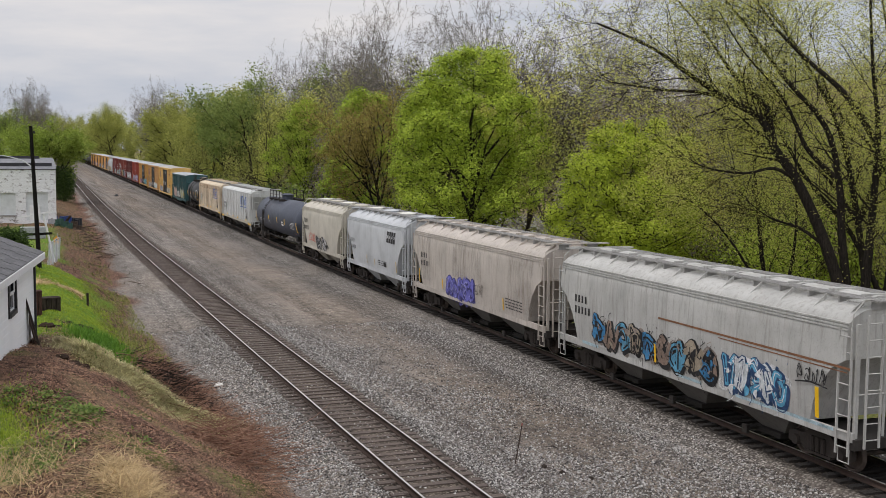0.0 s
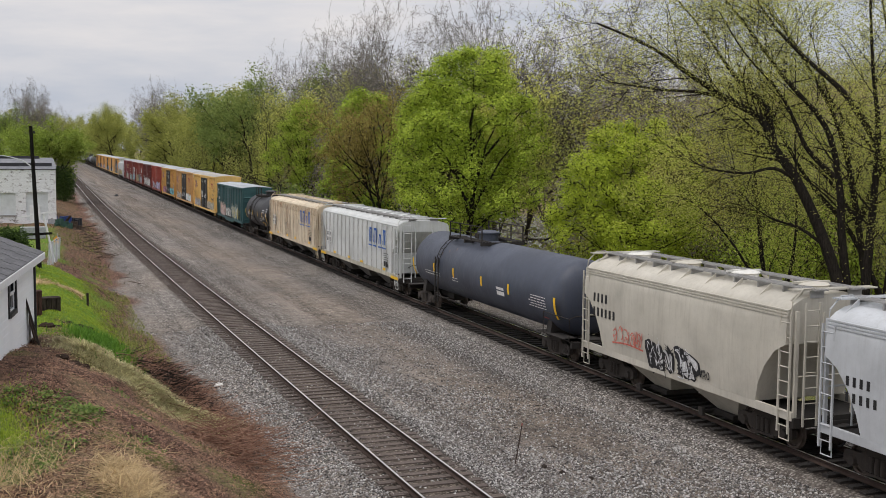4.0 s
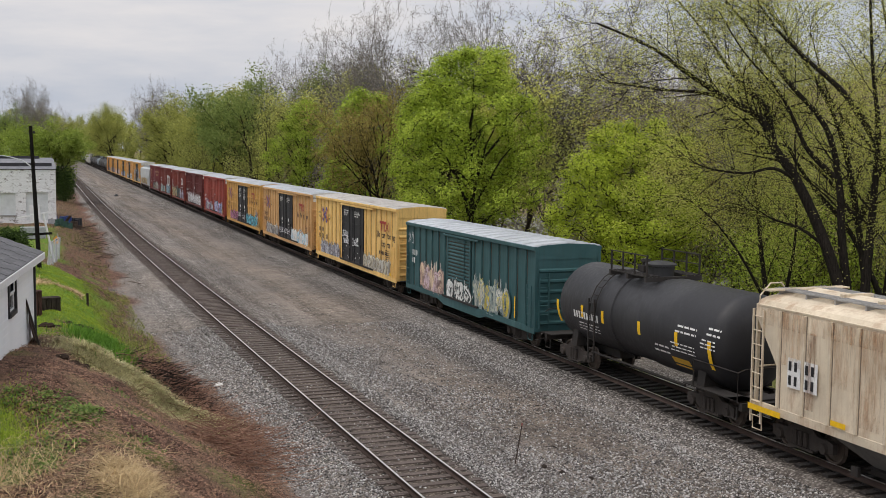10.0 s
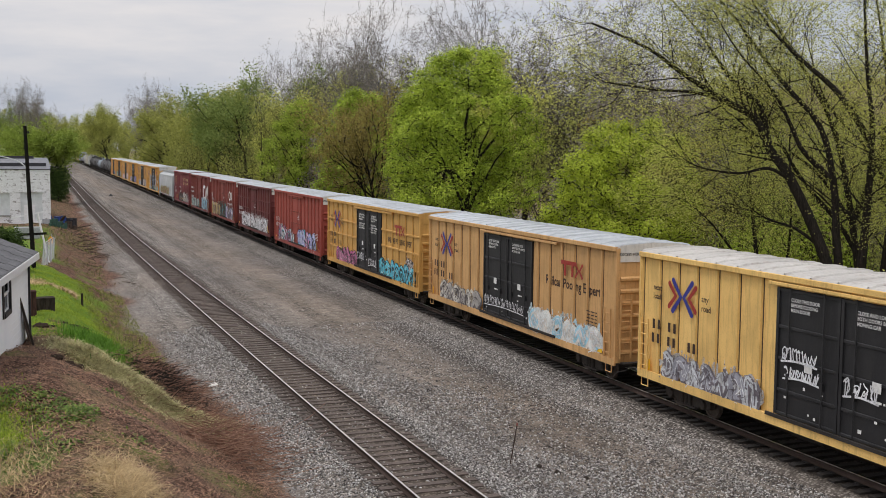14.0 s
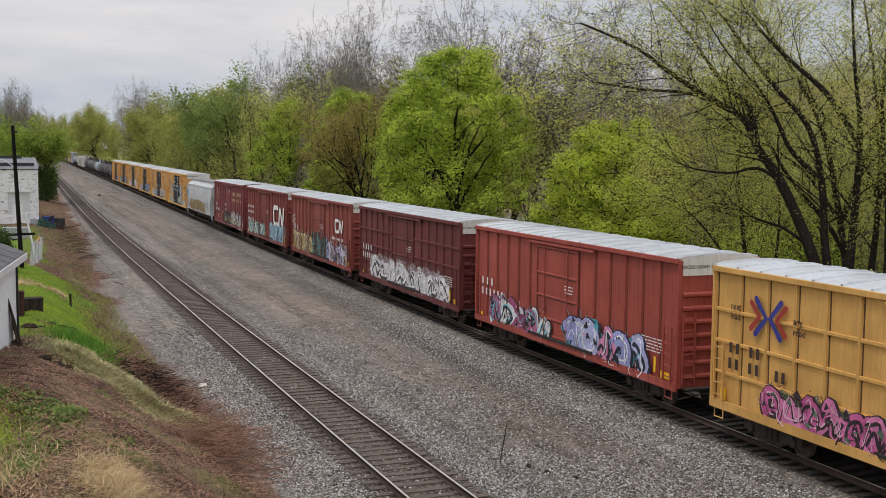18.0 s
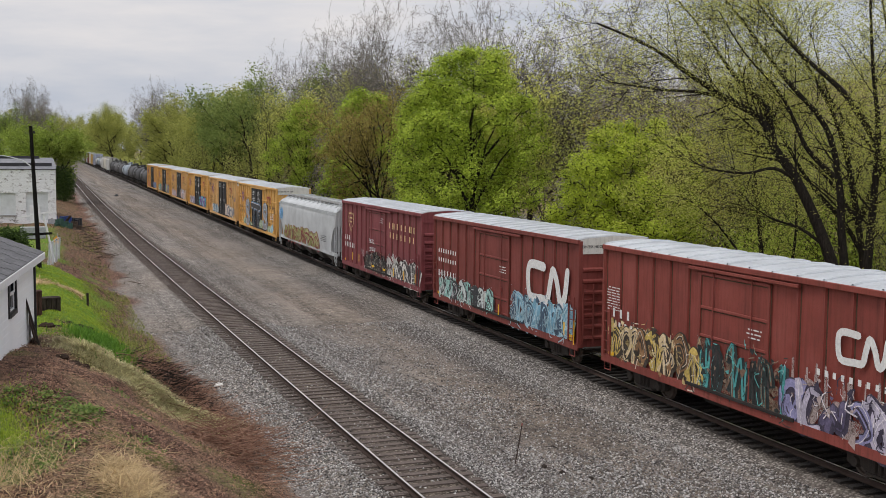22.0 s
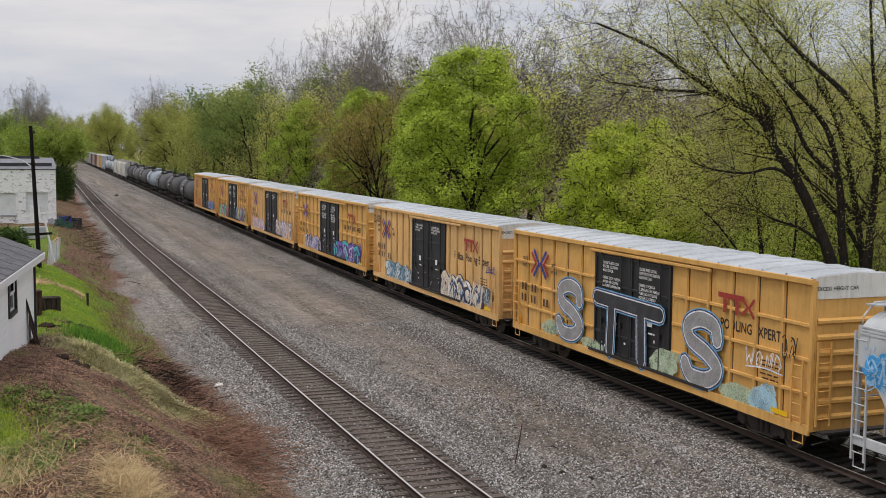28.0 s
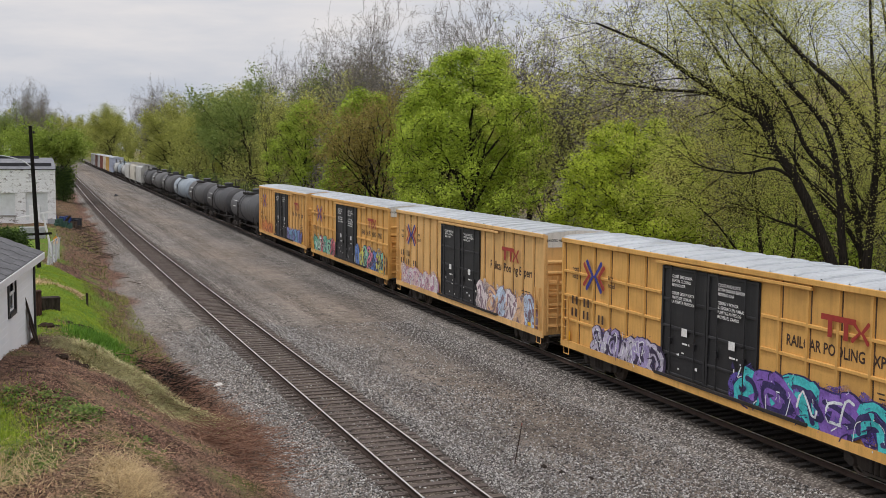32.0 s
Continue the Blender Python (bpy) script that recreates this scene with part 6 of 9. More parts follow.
for d in (6.9, 9.15):
    sd.marks("reflector", [(d, d + 0.5, 1.36, 1.48)], YELLOW_MARK, "yellow reflective strip", k=16)
SOOT, RUST_RED = (0.018, 0.015, 0.016), (0.09, 0.022, 0.02)
sprayed_patch(sd, 5.0, 9.8, 0.9, 2.3, mist(SOOT), "black sprayed cloud", 31)
sprayed_patch(sd, 11.4, 15.6, 0.9, 2.1, mist(SOOT), "black sprayed cloud", 32)
graffiti(sd, 5.2, 9.7, 0.9, 2.0, 9, [SOOT, (0.06, 0.04, 0.04), (0.34, 0.33, 0.32), SOOT], (0.02, 0.018, 0.018), RUST_RED, (0.55, 0.54, 0.5), 90, "black and grey scrawled letters", 0.1)
graffiti(sd, 5.6, 9.4, 1.0, 2.1, 8, [(0.03, 0.025, 0.025), (0.22, 0.2, 0.2)], SOOT, None, (0.5, 0.46, 0.3), 190, "black and grey scrawled letters", 0.06)
graffiti(sd, 9.6, 11.7, 0.9, 2.35, 4, [(0.06, 0.04, 0.045), (0.5, 0.49, 0.47)], (0.6, 0.59, 0.56), None, None, 191, "white scrawled outlines", 0.1)
graffiti(sd, 11.3, 15.5, 0.9, 2.3, 4, [(0.035, 0.032, 0.034), (0.05, 0.045, 0.045)], (0.68, 0.67, 0.64), (0.05, 0.03, 0.03), None, 96, "black sprayed letters with white outlines", 0.3)
tag(sd, 6.2, 7.3, 2.75, 3.0, W, 193, 0.05)
tag(sd, 6.3, 7.5, 2.3, 2.5, W, 194, 0.05)
tag(sd, 4.5, 5.2, 1.8, 2.2, (0.4, 0.38, 0.38), 195, 0.05)
part("stencil_panel", sd_frame(sd, 14.35, 14.8, 1.3, 1.75), WHITE_MARK, sd.car, "white stencilled box")

# long pale hopper with olive letters
sd = couple(hopper_car(18.8, paint("pale_grey_long_hopper", (0.48, 0.50, 0.51), 0.55, 0.22, dirt_colour=(0.25, 0.23, 0.2)), "long pale grey covered hopper with olive and red sprayed letters", bays=4), 327.2)
graffiti(sd, 2.4, 13.8, 1.2, 2.25, 8, [(0.30, 0.30, 0.09), (0.36, 0.36, 0.14)], (0.25, 0.03, 0.04), (0.30, 0.3, 0.1), (0.55, 0.52, 0.3), 92, "olive sprayed letters with dark red outlines", 0.4)
graffiti(sd, 0.5, 1.6, 2.7, 3.5, 2, (0.05, 0.3, 0.6), (0.3, 0.5, 0.7), (0.05, 0.3, 0.6), None, 93, "bright blue sprayed spot", 0.35)
small_print(sd, 14.4, 16.0, 1.9, 2.4, 4, BLACK_MARK, 7)

# second run of yellow cars
G = [347.5 + 20.28 * i for i in range(6)]
sd = yellow_car(3, G[0], True, "RAILCAR POOLING EXPERTS", 1, True, "yellow box car with huge grey outlined letters across its doors")
s = Shape()
big = [spray((0.30, 0.29, 0.29)), spray((0.78, 0.79, 0.80)), spray((0.04, 0.04, 0.12)), spray((0.16, 0.40, 0.62)), spray((0.035, 0.035, 0.04))]
for d, ch in ((3.95, "s"), (7.25, "t"), (12.6, "s")):
    w, z0, h = (2.5, 0.98, 2.6) if ch == "s" else (4.2, 1.35, 1.85)
    runs = [[(0.80, 0.72), (0.74, 0.93), (0.46, 1.0), (0.20, 0.86), (0.26, 0.62), (0.60, 0.46), (0.82, 0.24), (0.62, 0.03), (0.28, 0.02), (0.14, 0.2)]] if ch == "s" else [[(0.0, 0.95), (1.0, 0.9)], [(0.26, 0.95), (0.24, 0.0)], [(0.72, 0.92), (0.74, 0.0)]]
    for run in runs:
        pts = bow([(d + w * a, z0 + h * (0.17 + 0.7 * b)) for a, b in run], 7) if ch == "s" else [(d + w * a, z0 + h * b) for a, b in run]
        for k, (t, m) in enumerate(((0.95, 3), (0.84, 2), (0.72, 1), (0.6, 0 if ch == "s" else 4))):
            sd.stroke(s, pts, t * (0.70 if ch == "s" else 0.72), 8 + k, m)
part("graffiti", s, big, sd.car, "huge grey letters with white and blue outlines")
for i, box in enumerate(((2.4, 4.5, 1.05, 1.8), (5.8, 8.0, 1.05, 1.6), (14.6, 16.6, 1.05, 1.75), (10.6, 12.9, 1.05, 2.0))):
    sprayed_patch(sd, *box, mist((0.50, 0.60, 0.42)), "pale mint sprayed patch", i)
sprayed_patch(sd, 16.1, 17.5, 1.05, 1.95, mist((0.40, 0.62, 0.72)), "pale blue sprayed patch", 7, 1)
tag(sd, 16.0, 17.6, 2.3, 2.8, W, 101, 0.07)
tag(sd, 17.5, 18.2, 2.7, 3.4, K, 102, 0.08)
sd = yellow_car(4, G[1], False, "Railcar Pooling Experts", 1, True, "yellow box car with blue-white and cream sprayed letters")
graffiti(sd, 2.5, 6.8, 1.05, 1.95, 5, [(0.62, 0.68, 0.7), (0.16, 0.30, 0.40)], (0.06, 0.14, 0.2), (0.20, 0.36, 0.46), W, 103, "white and slate blue sprayed letters", 0.34)
graffiti(sd, 11.7, 16.6, 1.05, 2.2, 5, [(0.70, 0.58, 0.45), (0.74, 0.68, 0.6)], (0.04, 0.035, 0.07), (0.72, 0.64, 0.55), (0.10, 0.2, 0.36), 104, "cream sprayed letters with navy outlines", 0.38)
graffiti(sd, 17.0, 17.7, 1.5, 2.2, 1, (0.07, 0.09, 0.13), (0.4, 0.42, 0.42), None, None, 105, "small dark sprayed letter", 0.3)
tag(sd, 0.1, 1.5, 4.1, 4.5, K, 106, 0.08)
tag(sd, 17.3, 18.3, 2.9, 3.2, (0.05, 0.05, 0.2), 107, 0.08)
sd = yellow_car(5, G[2], True, "RAILCAR POOLING EXPERTS", 1, True, "yellow box car with lilac and turquoise sprayed letters")
graffiti(sd, 2.6, 7.2, 1.05, 2.0, 5, [(0.52, 0.48, 0.6), (0.36, 0.3, 0.52)], (0.05, 0.035, 0.08), (0.22, 0.17, 0.42), W, 108, "lilac sprayed letters with black outlines", 0.34)
graffiti(sd, 10.9, 17.2, 1.05, 2.2, 5, [(0.05, 0.5, 0.52), (0.20, 0.10, 0.42)], (0.03, 0.02, 0.10), (0.12, 0.08, 0.36), (0.7, 0.74, 0.78), 109, "turquoise and purple sprayed letters", 0.38)
sd = yellow_car(6, G[3], False, "Railcar Pooling Experts", 1, True, "faded yellow box car with pink and white sprayed letters")
graffiti(sd, 1.0, 6.6, 1.05, 2.0, 6, [(0.66, 0.5, 0.5), (0.66, 0.6, 0.6)], (0.45, 0.22, 0.32), (0.66, 0.52, 0.46), W, 110, "pale pink sprayed letters", 0.32)
graffiti(sd, 12.0, 18.0, 1.05, 2.3, 6, [(0.7, 0.62, 0.62), (0.66, 0.42, 0.25), (0.5, 0.6, 0.74)], (0.25, 0.16, 0.2), (0.62, 0.55, 0.55), None, 111, "white, orange and blue sprayed letters", 0.34, True)
sd = yellow_car(7, G[4], True, "RAILCAR POOLING EXPERTS", 1, True, "yellow box car with green and multicoloured sprayed letters")
graffiti(sd, 1.0, 6.6, 1.05, 2.2, 6, [(0.10, 0.45, 0.32), (0.3, 0.58, 0.4), (0.6, 0.1, 0.15)], (0.03, 0.04, 0.05), (0.15, 0.4, 0.34), W, 112, "green and red sprayed letters", 0.34)
graffiti(sd, 11.9, 18.2, 1.05, 2.4, 7, [(0.1, 0.2, 0.5), (0.55, 0.52, 0.1), (0.2, 0.5, 0.36), (0.6, 0.2, 0.3)], (0.05, 0.05, 0.10), (0.4, 0.44, 0.4), None, 113, "blue, yellow and green sprayed letters", 0.3)
sd = yellow_car(8, G[5], False, "Railcar Pooling Experts", 1, False, "yellow box car with orange and blue sprayed letters")
graffiti(sd, 1.5, 5.8, 1.05, 2.0, 4, (0.66, 0.22, 0.05), (0.3, 0.08, 0.03), (0.6, 0.24, 0.08), None, 114, "orange sprayed letters", 0.34)
graffiti(sd, 11.8, 17.0, 1.05, 2.0, 5, [(0.2, 0.22, 0.5), (0.16, 0.35, 0.52)], (0.06, 0.05, 0.12), (0.26, 0.25, 0.45), None, 115, "blue sprayed letters", 0.34)

# the tail: tank cars, hoppers and box cars in the distance
TAIL_TANKS = [paint("tail_tank", c, 0.5, 0.3) for c in ((0.055, 0.056, 0.06), (0.04, 0.04, 0.044), (0.06, 0.06, 0.063), (0.27, 0.32, 0.37), (0.06, 0.06, 0.064), (0.09, 0.09, 0.092), (0.42, 0.43, 0.43))]
at = 458.6 + 1.3
for k, m in enumerate((0, 1, 2, 3, 4, 5, 1)):
    sd = couple(tank_car(14.9, 1.47, TAIL_TANKS[m], "pale blue-grey tank car" if m == 3 else "dark grey tank car with a small white panel", (-1.5, 1.5), (), True), at + 7.5)
    sd.marks("data_panel", [(2.0, 4.2, 2.5, 3.1)] if m != 3 else [(2.0, 3.0, 2.3, 2.6)], WHITE_MARK, "white lettered panel", 0)
    at += 17.4
for k in range(3):
    couple(hopper_car(14.6, CREAM_HOP if k == 1 else GREY_HOP, "distant pale grey covered hopper"), at + 7.0)
    at += 15.9
for m in (6, 3, 6):
    couple(tank_car(13.0, 1.47, TAIL_TANKS[m], "distant pale grey tank car", (-1.5, 1.5)), at + 7.2)
    at += 15.2
for k, c in enumerate(((0.40, 0.44, 0.55), (0.62, 0.40, 0.12), (0.66, 0.60, 0.5), (0.25, 0.08, 0.06), (0.45, 0.46, 0.46), (0.2, 0.1, 0.08), (0.45, 0.46, 0.46), (0.4, 0.4, 0.4))):
    couple(box_car(15.9, paint("tail_box_car", c, 0.6, 0.3), "distant weathered box car", "slide"), at + 9.0)
    at += 17.6


# ---------------------------------------------------------------- trees
BARK_DARK = bark("dark_bark", (0.011, 0.0095, 0.008), (0.042, 0.035, 0.030))
BARK_GREY = bark("grey_brown_bark", (0.034, 0.027, 0.022), (0.095, 0.078, 0.065))
BARK_PALE = bark("pale_bark", (0.11, 0.10, 0.09), (0.26, 0.24, 0.22))
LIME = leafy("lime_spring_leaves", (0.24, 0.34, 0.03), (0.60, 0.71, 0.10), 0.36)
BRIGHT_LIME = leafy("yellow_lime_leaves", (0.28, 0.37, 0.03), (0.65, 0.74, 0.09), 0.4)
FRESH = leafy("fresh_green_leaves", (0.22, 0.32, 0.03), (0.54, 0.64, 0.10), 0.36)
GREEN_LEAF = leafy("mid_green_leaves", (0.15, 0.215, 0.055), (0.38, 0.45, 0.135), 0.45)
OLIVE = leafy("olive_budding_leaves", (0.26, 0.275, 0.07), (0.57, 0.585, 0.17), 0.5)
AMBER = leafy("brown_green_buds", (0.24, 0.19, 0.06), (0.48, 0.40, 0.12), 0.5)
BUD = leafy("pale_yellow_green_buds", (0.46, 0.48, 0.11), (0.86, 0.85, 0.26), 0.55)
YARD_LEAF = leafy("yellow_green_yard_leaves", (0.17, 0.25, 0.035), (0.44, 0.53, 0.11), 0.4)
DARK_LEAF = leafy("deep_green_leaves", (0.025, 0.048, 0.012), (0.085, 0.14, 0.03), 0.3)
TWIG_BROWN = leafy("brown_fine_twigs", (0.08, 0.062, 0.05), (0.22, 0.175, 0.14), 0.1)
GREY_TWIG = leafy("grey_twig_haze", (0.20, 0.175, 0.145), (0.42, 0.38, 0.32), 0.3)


def grow(rnd, p, d, length, r, level, spec, out, tips):
    """One branch as a bent run of points, and the branches on it."""
    steps = 5 if level == 0 else 4 if level < 3 else 3
    pts, rad = [p.copy()], [r]
    for k in range(steps):
        d = (d + Vector((rnd.gauss(0, 1), rnd.gauss(0, 1), rnd.gauss(0, 0.7))) * spec["wobble"] + Vector((0, 0, spec["up"][level]))).normalized()
        p = p + d * length / steps
        pts.append(p.copy())
        rad.append(r * (1 - (k + 1) / steps * (0.55 if level < spec["levels"] else 0.8)))
    out.append((pts, rad, level))
    if level == spec["levels"]:
        tips += pts[1:]
        return
    n = spec["count"][level]
    for i in range(n):
        f = spec["bare"][level] + (1 - spec["bare"][level]) * (i + rnd.uniform(0.2, 0.9)) / n
        j = min(steps - 1, int(f * steps))
        q = pts[j].lerp(pts[j + 1], f * steps - j)
        axis = (pts[j + 1] - pts[j]).normalized()
        side = axis.orthogonal().normalized()
        side.rotate(Matrix.Rotation(i * 2.4 + rnd.uniform(-0.5, 0.5), 3, axis))
        a = radians(rnd.uniform(*spec["angle"][level]))
        nd = axis * math.cos(a) + side * math.sin(a)
        grow(rnd, q, nd, length * spec["ratio"][level] * rnd.uniform(0.75, 1.2) * (1.1 - 0.45 * f if level == 0 and spec.get("taper") else 1), max(0.008, rad[j] * spec.get("thin", 0.55)), level + 1, spec, out, tips)


def tubes(out, sides=(7, 5, 4, 3, 3), least=0.0):
    """All branches as one set of vertices and faces."""
    verts, faces, n = [], [], 0
    for pts, rad, level in out:
        k = sides[min(level, len(sides) - 1)]
        P = np.array([tuple(q) for q in pts])
        D = np.gradient(P, axis=0)
        D /= np.linalg.norm(D, axis=1)[:, None] + 1e-9
        ref = np.array([0.0, 0.0, 1.0]) if abs(D[0][2]) < 0.9 else np.array([1.0, 0.0, 0.0])
        U = np.cross(D, ref)
        U /= np.linalg.norm(U, axis=1)[:, None] + 1e-9
        V = np.cross(D, U)
        t = np.arange(k) * 2 * np.pi / k
        R = np.maximum(np.array(rad), least)
        verts.append((P[:, None, :] + (U[:, None, :] * np.cos(t)[None, :, None] + V[:, None, :] * np.sin(t)[None, :, None]) * R[:, None, None]).reshape(-1, 3))
        m = len(P)
        i, j = np.meshgrid(np.arange(m - 1), np.arange(k), indexing="ij")
        a, b = n + i * k + j, n + i * k + (j + 1) % k
        faces.append(np.stack([a, b, b + k, a + k], -1).reshape(-1, 4))
        n += m * k
    return np.concatenate(verts), np.concatenate(faces)


def leaves(rs, centres, per, spread, size, droop=0.0, faces=None, slim=0.55):
    """Small leaves scattered about the ends of the twigs; faces: the ways in which they turn, loosely, clump by clump."""
    c = np.repeat(centres, per, axis=0)
    n = len(c)
    c = c + rs.normal(0, 1, (n, 3)) * spread
    a = rs.normal(0, 1, (n, 3))
    if faces is None:
        a[:, 2] = a[:, 2] * 0.6 - droop
        b = rs.normal(0, 1, (n, 3))
    else:
        b = np.repeat(faces, per, axis=0) + rs.normal(0, 0.55, (n, 3))
    a /= np.linalg.norm(a, axis=1)[:, None]
    if faces is not None:
        b = np.cross(b, a)
        b /= np.linalg.norm(b, axis=1)[:, None] + 1e-9
        a = np.cross(b, np.repeat(faces, per, axis=0) + rs.normal(0, 0.3, (n, 3)))
        a /= np.linalg.norm(a, axis=1)[:, None] + 1e-9
    else:
        b = np.cross(a, b)
    b /= np.linalg.norm(b, axis=1)[:, None] + 1e-9
    s = size * rs.uniform(0.6, 1.4, (n, 1))
    v = np.stack([c - a * s, c + b * s * slim, c + a * s, c - b * s * slim], 1).reshape(-1, 3)
    return v, np.arange(n * 4).reshape(n, 4)


OAK = dict(levels=4, count=(7, 5, 4, 4), bare=(0.3, 0.3, 0.25, 0.2), angle=((30, 62), (28, 60), (25, 60), (25, 65)), ratio=(0.62, 0.6, 0.55, 0.5), up=(0.05, 0.1, 0.08, 0.05, 0.03), wobble=0.17, thin=0.6)
DENSE = dict(levels=5, count=(9, 6, 5, 4, 3), bare=(0.28, 0.3, 0.25, 0.2, 0.2), angle=((36, 74), (34, 68), (30, 66), (30, 66), (28, 68)), ratio=(0.62, 0.58, 0.55, 0.52, 0.55), up=(0.05, 0.05, 0.02, 0.0, -0.02, -0.02), wobble=0.21, thin=0.56)
POPLAR = dict(levels=5, count=(9, 6, 4, 4, 3), bare=(0.3, 0.3, 0.25, 0.2, 0.2), angle=((24, 50), (26, 54), (24, 54), (24, 58), (24, 60)), ratio=(0.55, 0.56, 0.55, 0.5, 0.5), up=(0.05, 0.10, 0.05, 0.02, 0.0, 0.0), wobble=0.16, thin=0.52)


def tree_data(key, spec, height, width, trunk_r, wood, seed, leaf=None, per=10, size=0.13, spread=0.3, fork=0.0, slim=0.55):
    """Wood and leaf meshes of a tree of that height and width, kept under a key."""
    if key in MADE:
        return MADE[key]
    rnd, rs = random.Random(seed), np.random.RandomState(seed)
    out, tips = [], []
    stems = 1 if not fork else 3
    for i in range(stems):
        d = Vector((rnd.uniform(-1, 1) * fork, rnd.uniform(-1, 1) * fork, 1)).normalized()
        grow(rnd, Vector((rnd.uniform(-0.2, 0.2) * (stems > 1), rnd.uniform(-0.2, 0.2) * (stems > 1), 0)), d, height * 0.72, trunk_r, 0, spec, out, tips)
    T = np.array([tuple(t) for t in tips])
    lo, hi = np.percentile(T, 1, axis=0), np.percentile(T, 99, axis=0)
    k = np.array([width / (hi[0] - lo[0]), width / (hi[1] - lo[1]), height / hi[2]])
    out = [([Vector((q.x * k[0], q.y * k[1], q.z * k[2])) for q in pts], rad, lv) for pts, rad, lv in out]
    v, f = tubes([b for b in out if b[2] < 2], (7, 5))
    root = Shape().lathe([(-1.2, trunk_r * 1.6), (0.0, trunk_r * 1.35), (0.5, trunk_r * 1.02)], 7, "z")
    rv = np.array(root.v) * np.array([1, 1, 1])
    rf = np.array([q for q in root.f if len(q) == 4]) + len(v)
    wood_mesh = quick("trunk", np.concatenate([v, rv]), np.concatenate([f, rf]), [wood], True)
    bv, bf = tubes([b for b in out if b[2] > 1], (7, 5, 4, 3, 3, 3), 0.013 if trunk_r < 0.27 else 0.0)
    branch_mesh = quick("branchwork", bv, bf, [wood])
    crown = None
    if leaf is not None:
        lv, lf = leaves(rs, T * k, per, spread, size, slim=slim)
        crown = quick("crown", lv, lf, [leaf])
    MADE[key] = (wood_mesh, crown, branch_mesh)
    return MADE[key]


def plant(data, x, y, turn, label, category="tree", sink=0.2):
    """Sets a tree on the ground."""
    z = float(ground_z(x, y)) - sink
    t = tagged(new("tree" if category == "tree" else "shrub"), label, category)
    t.matrix_basis = pose(x, y, z, 0, 0, turn)
    trunk = new("trunk", data[0])
    trunk.parent = t
    if len(data) > 2:
        new("branchwork", data[2]).parent = t
    if data[1] is not None:
        c = new("crown", data[1])
        c.parent = t
    return t


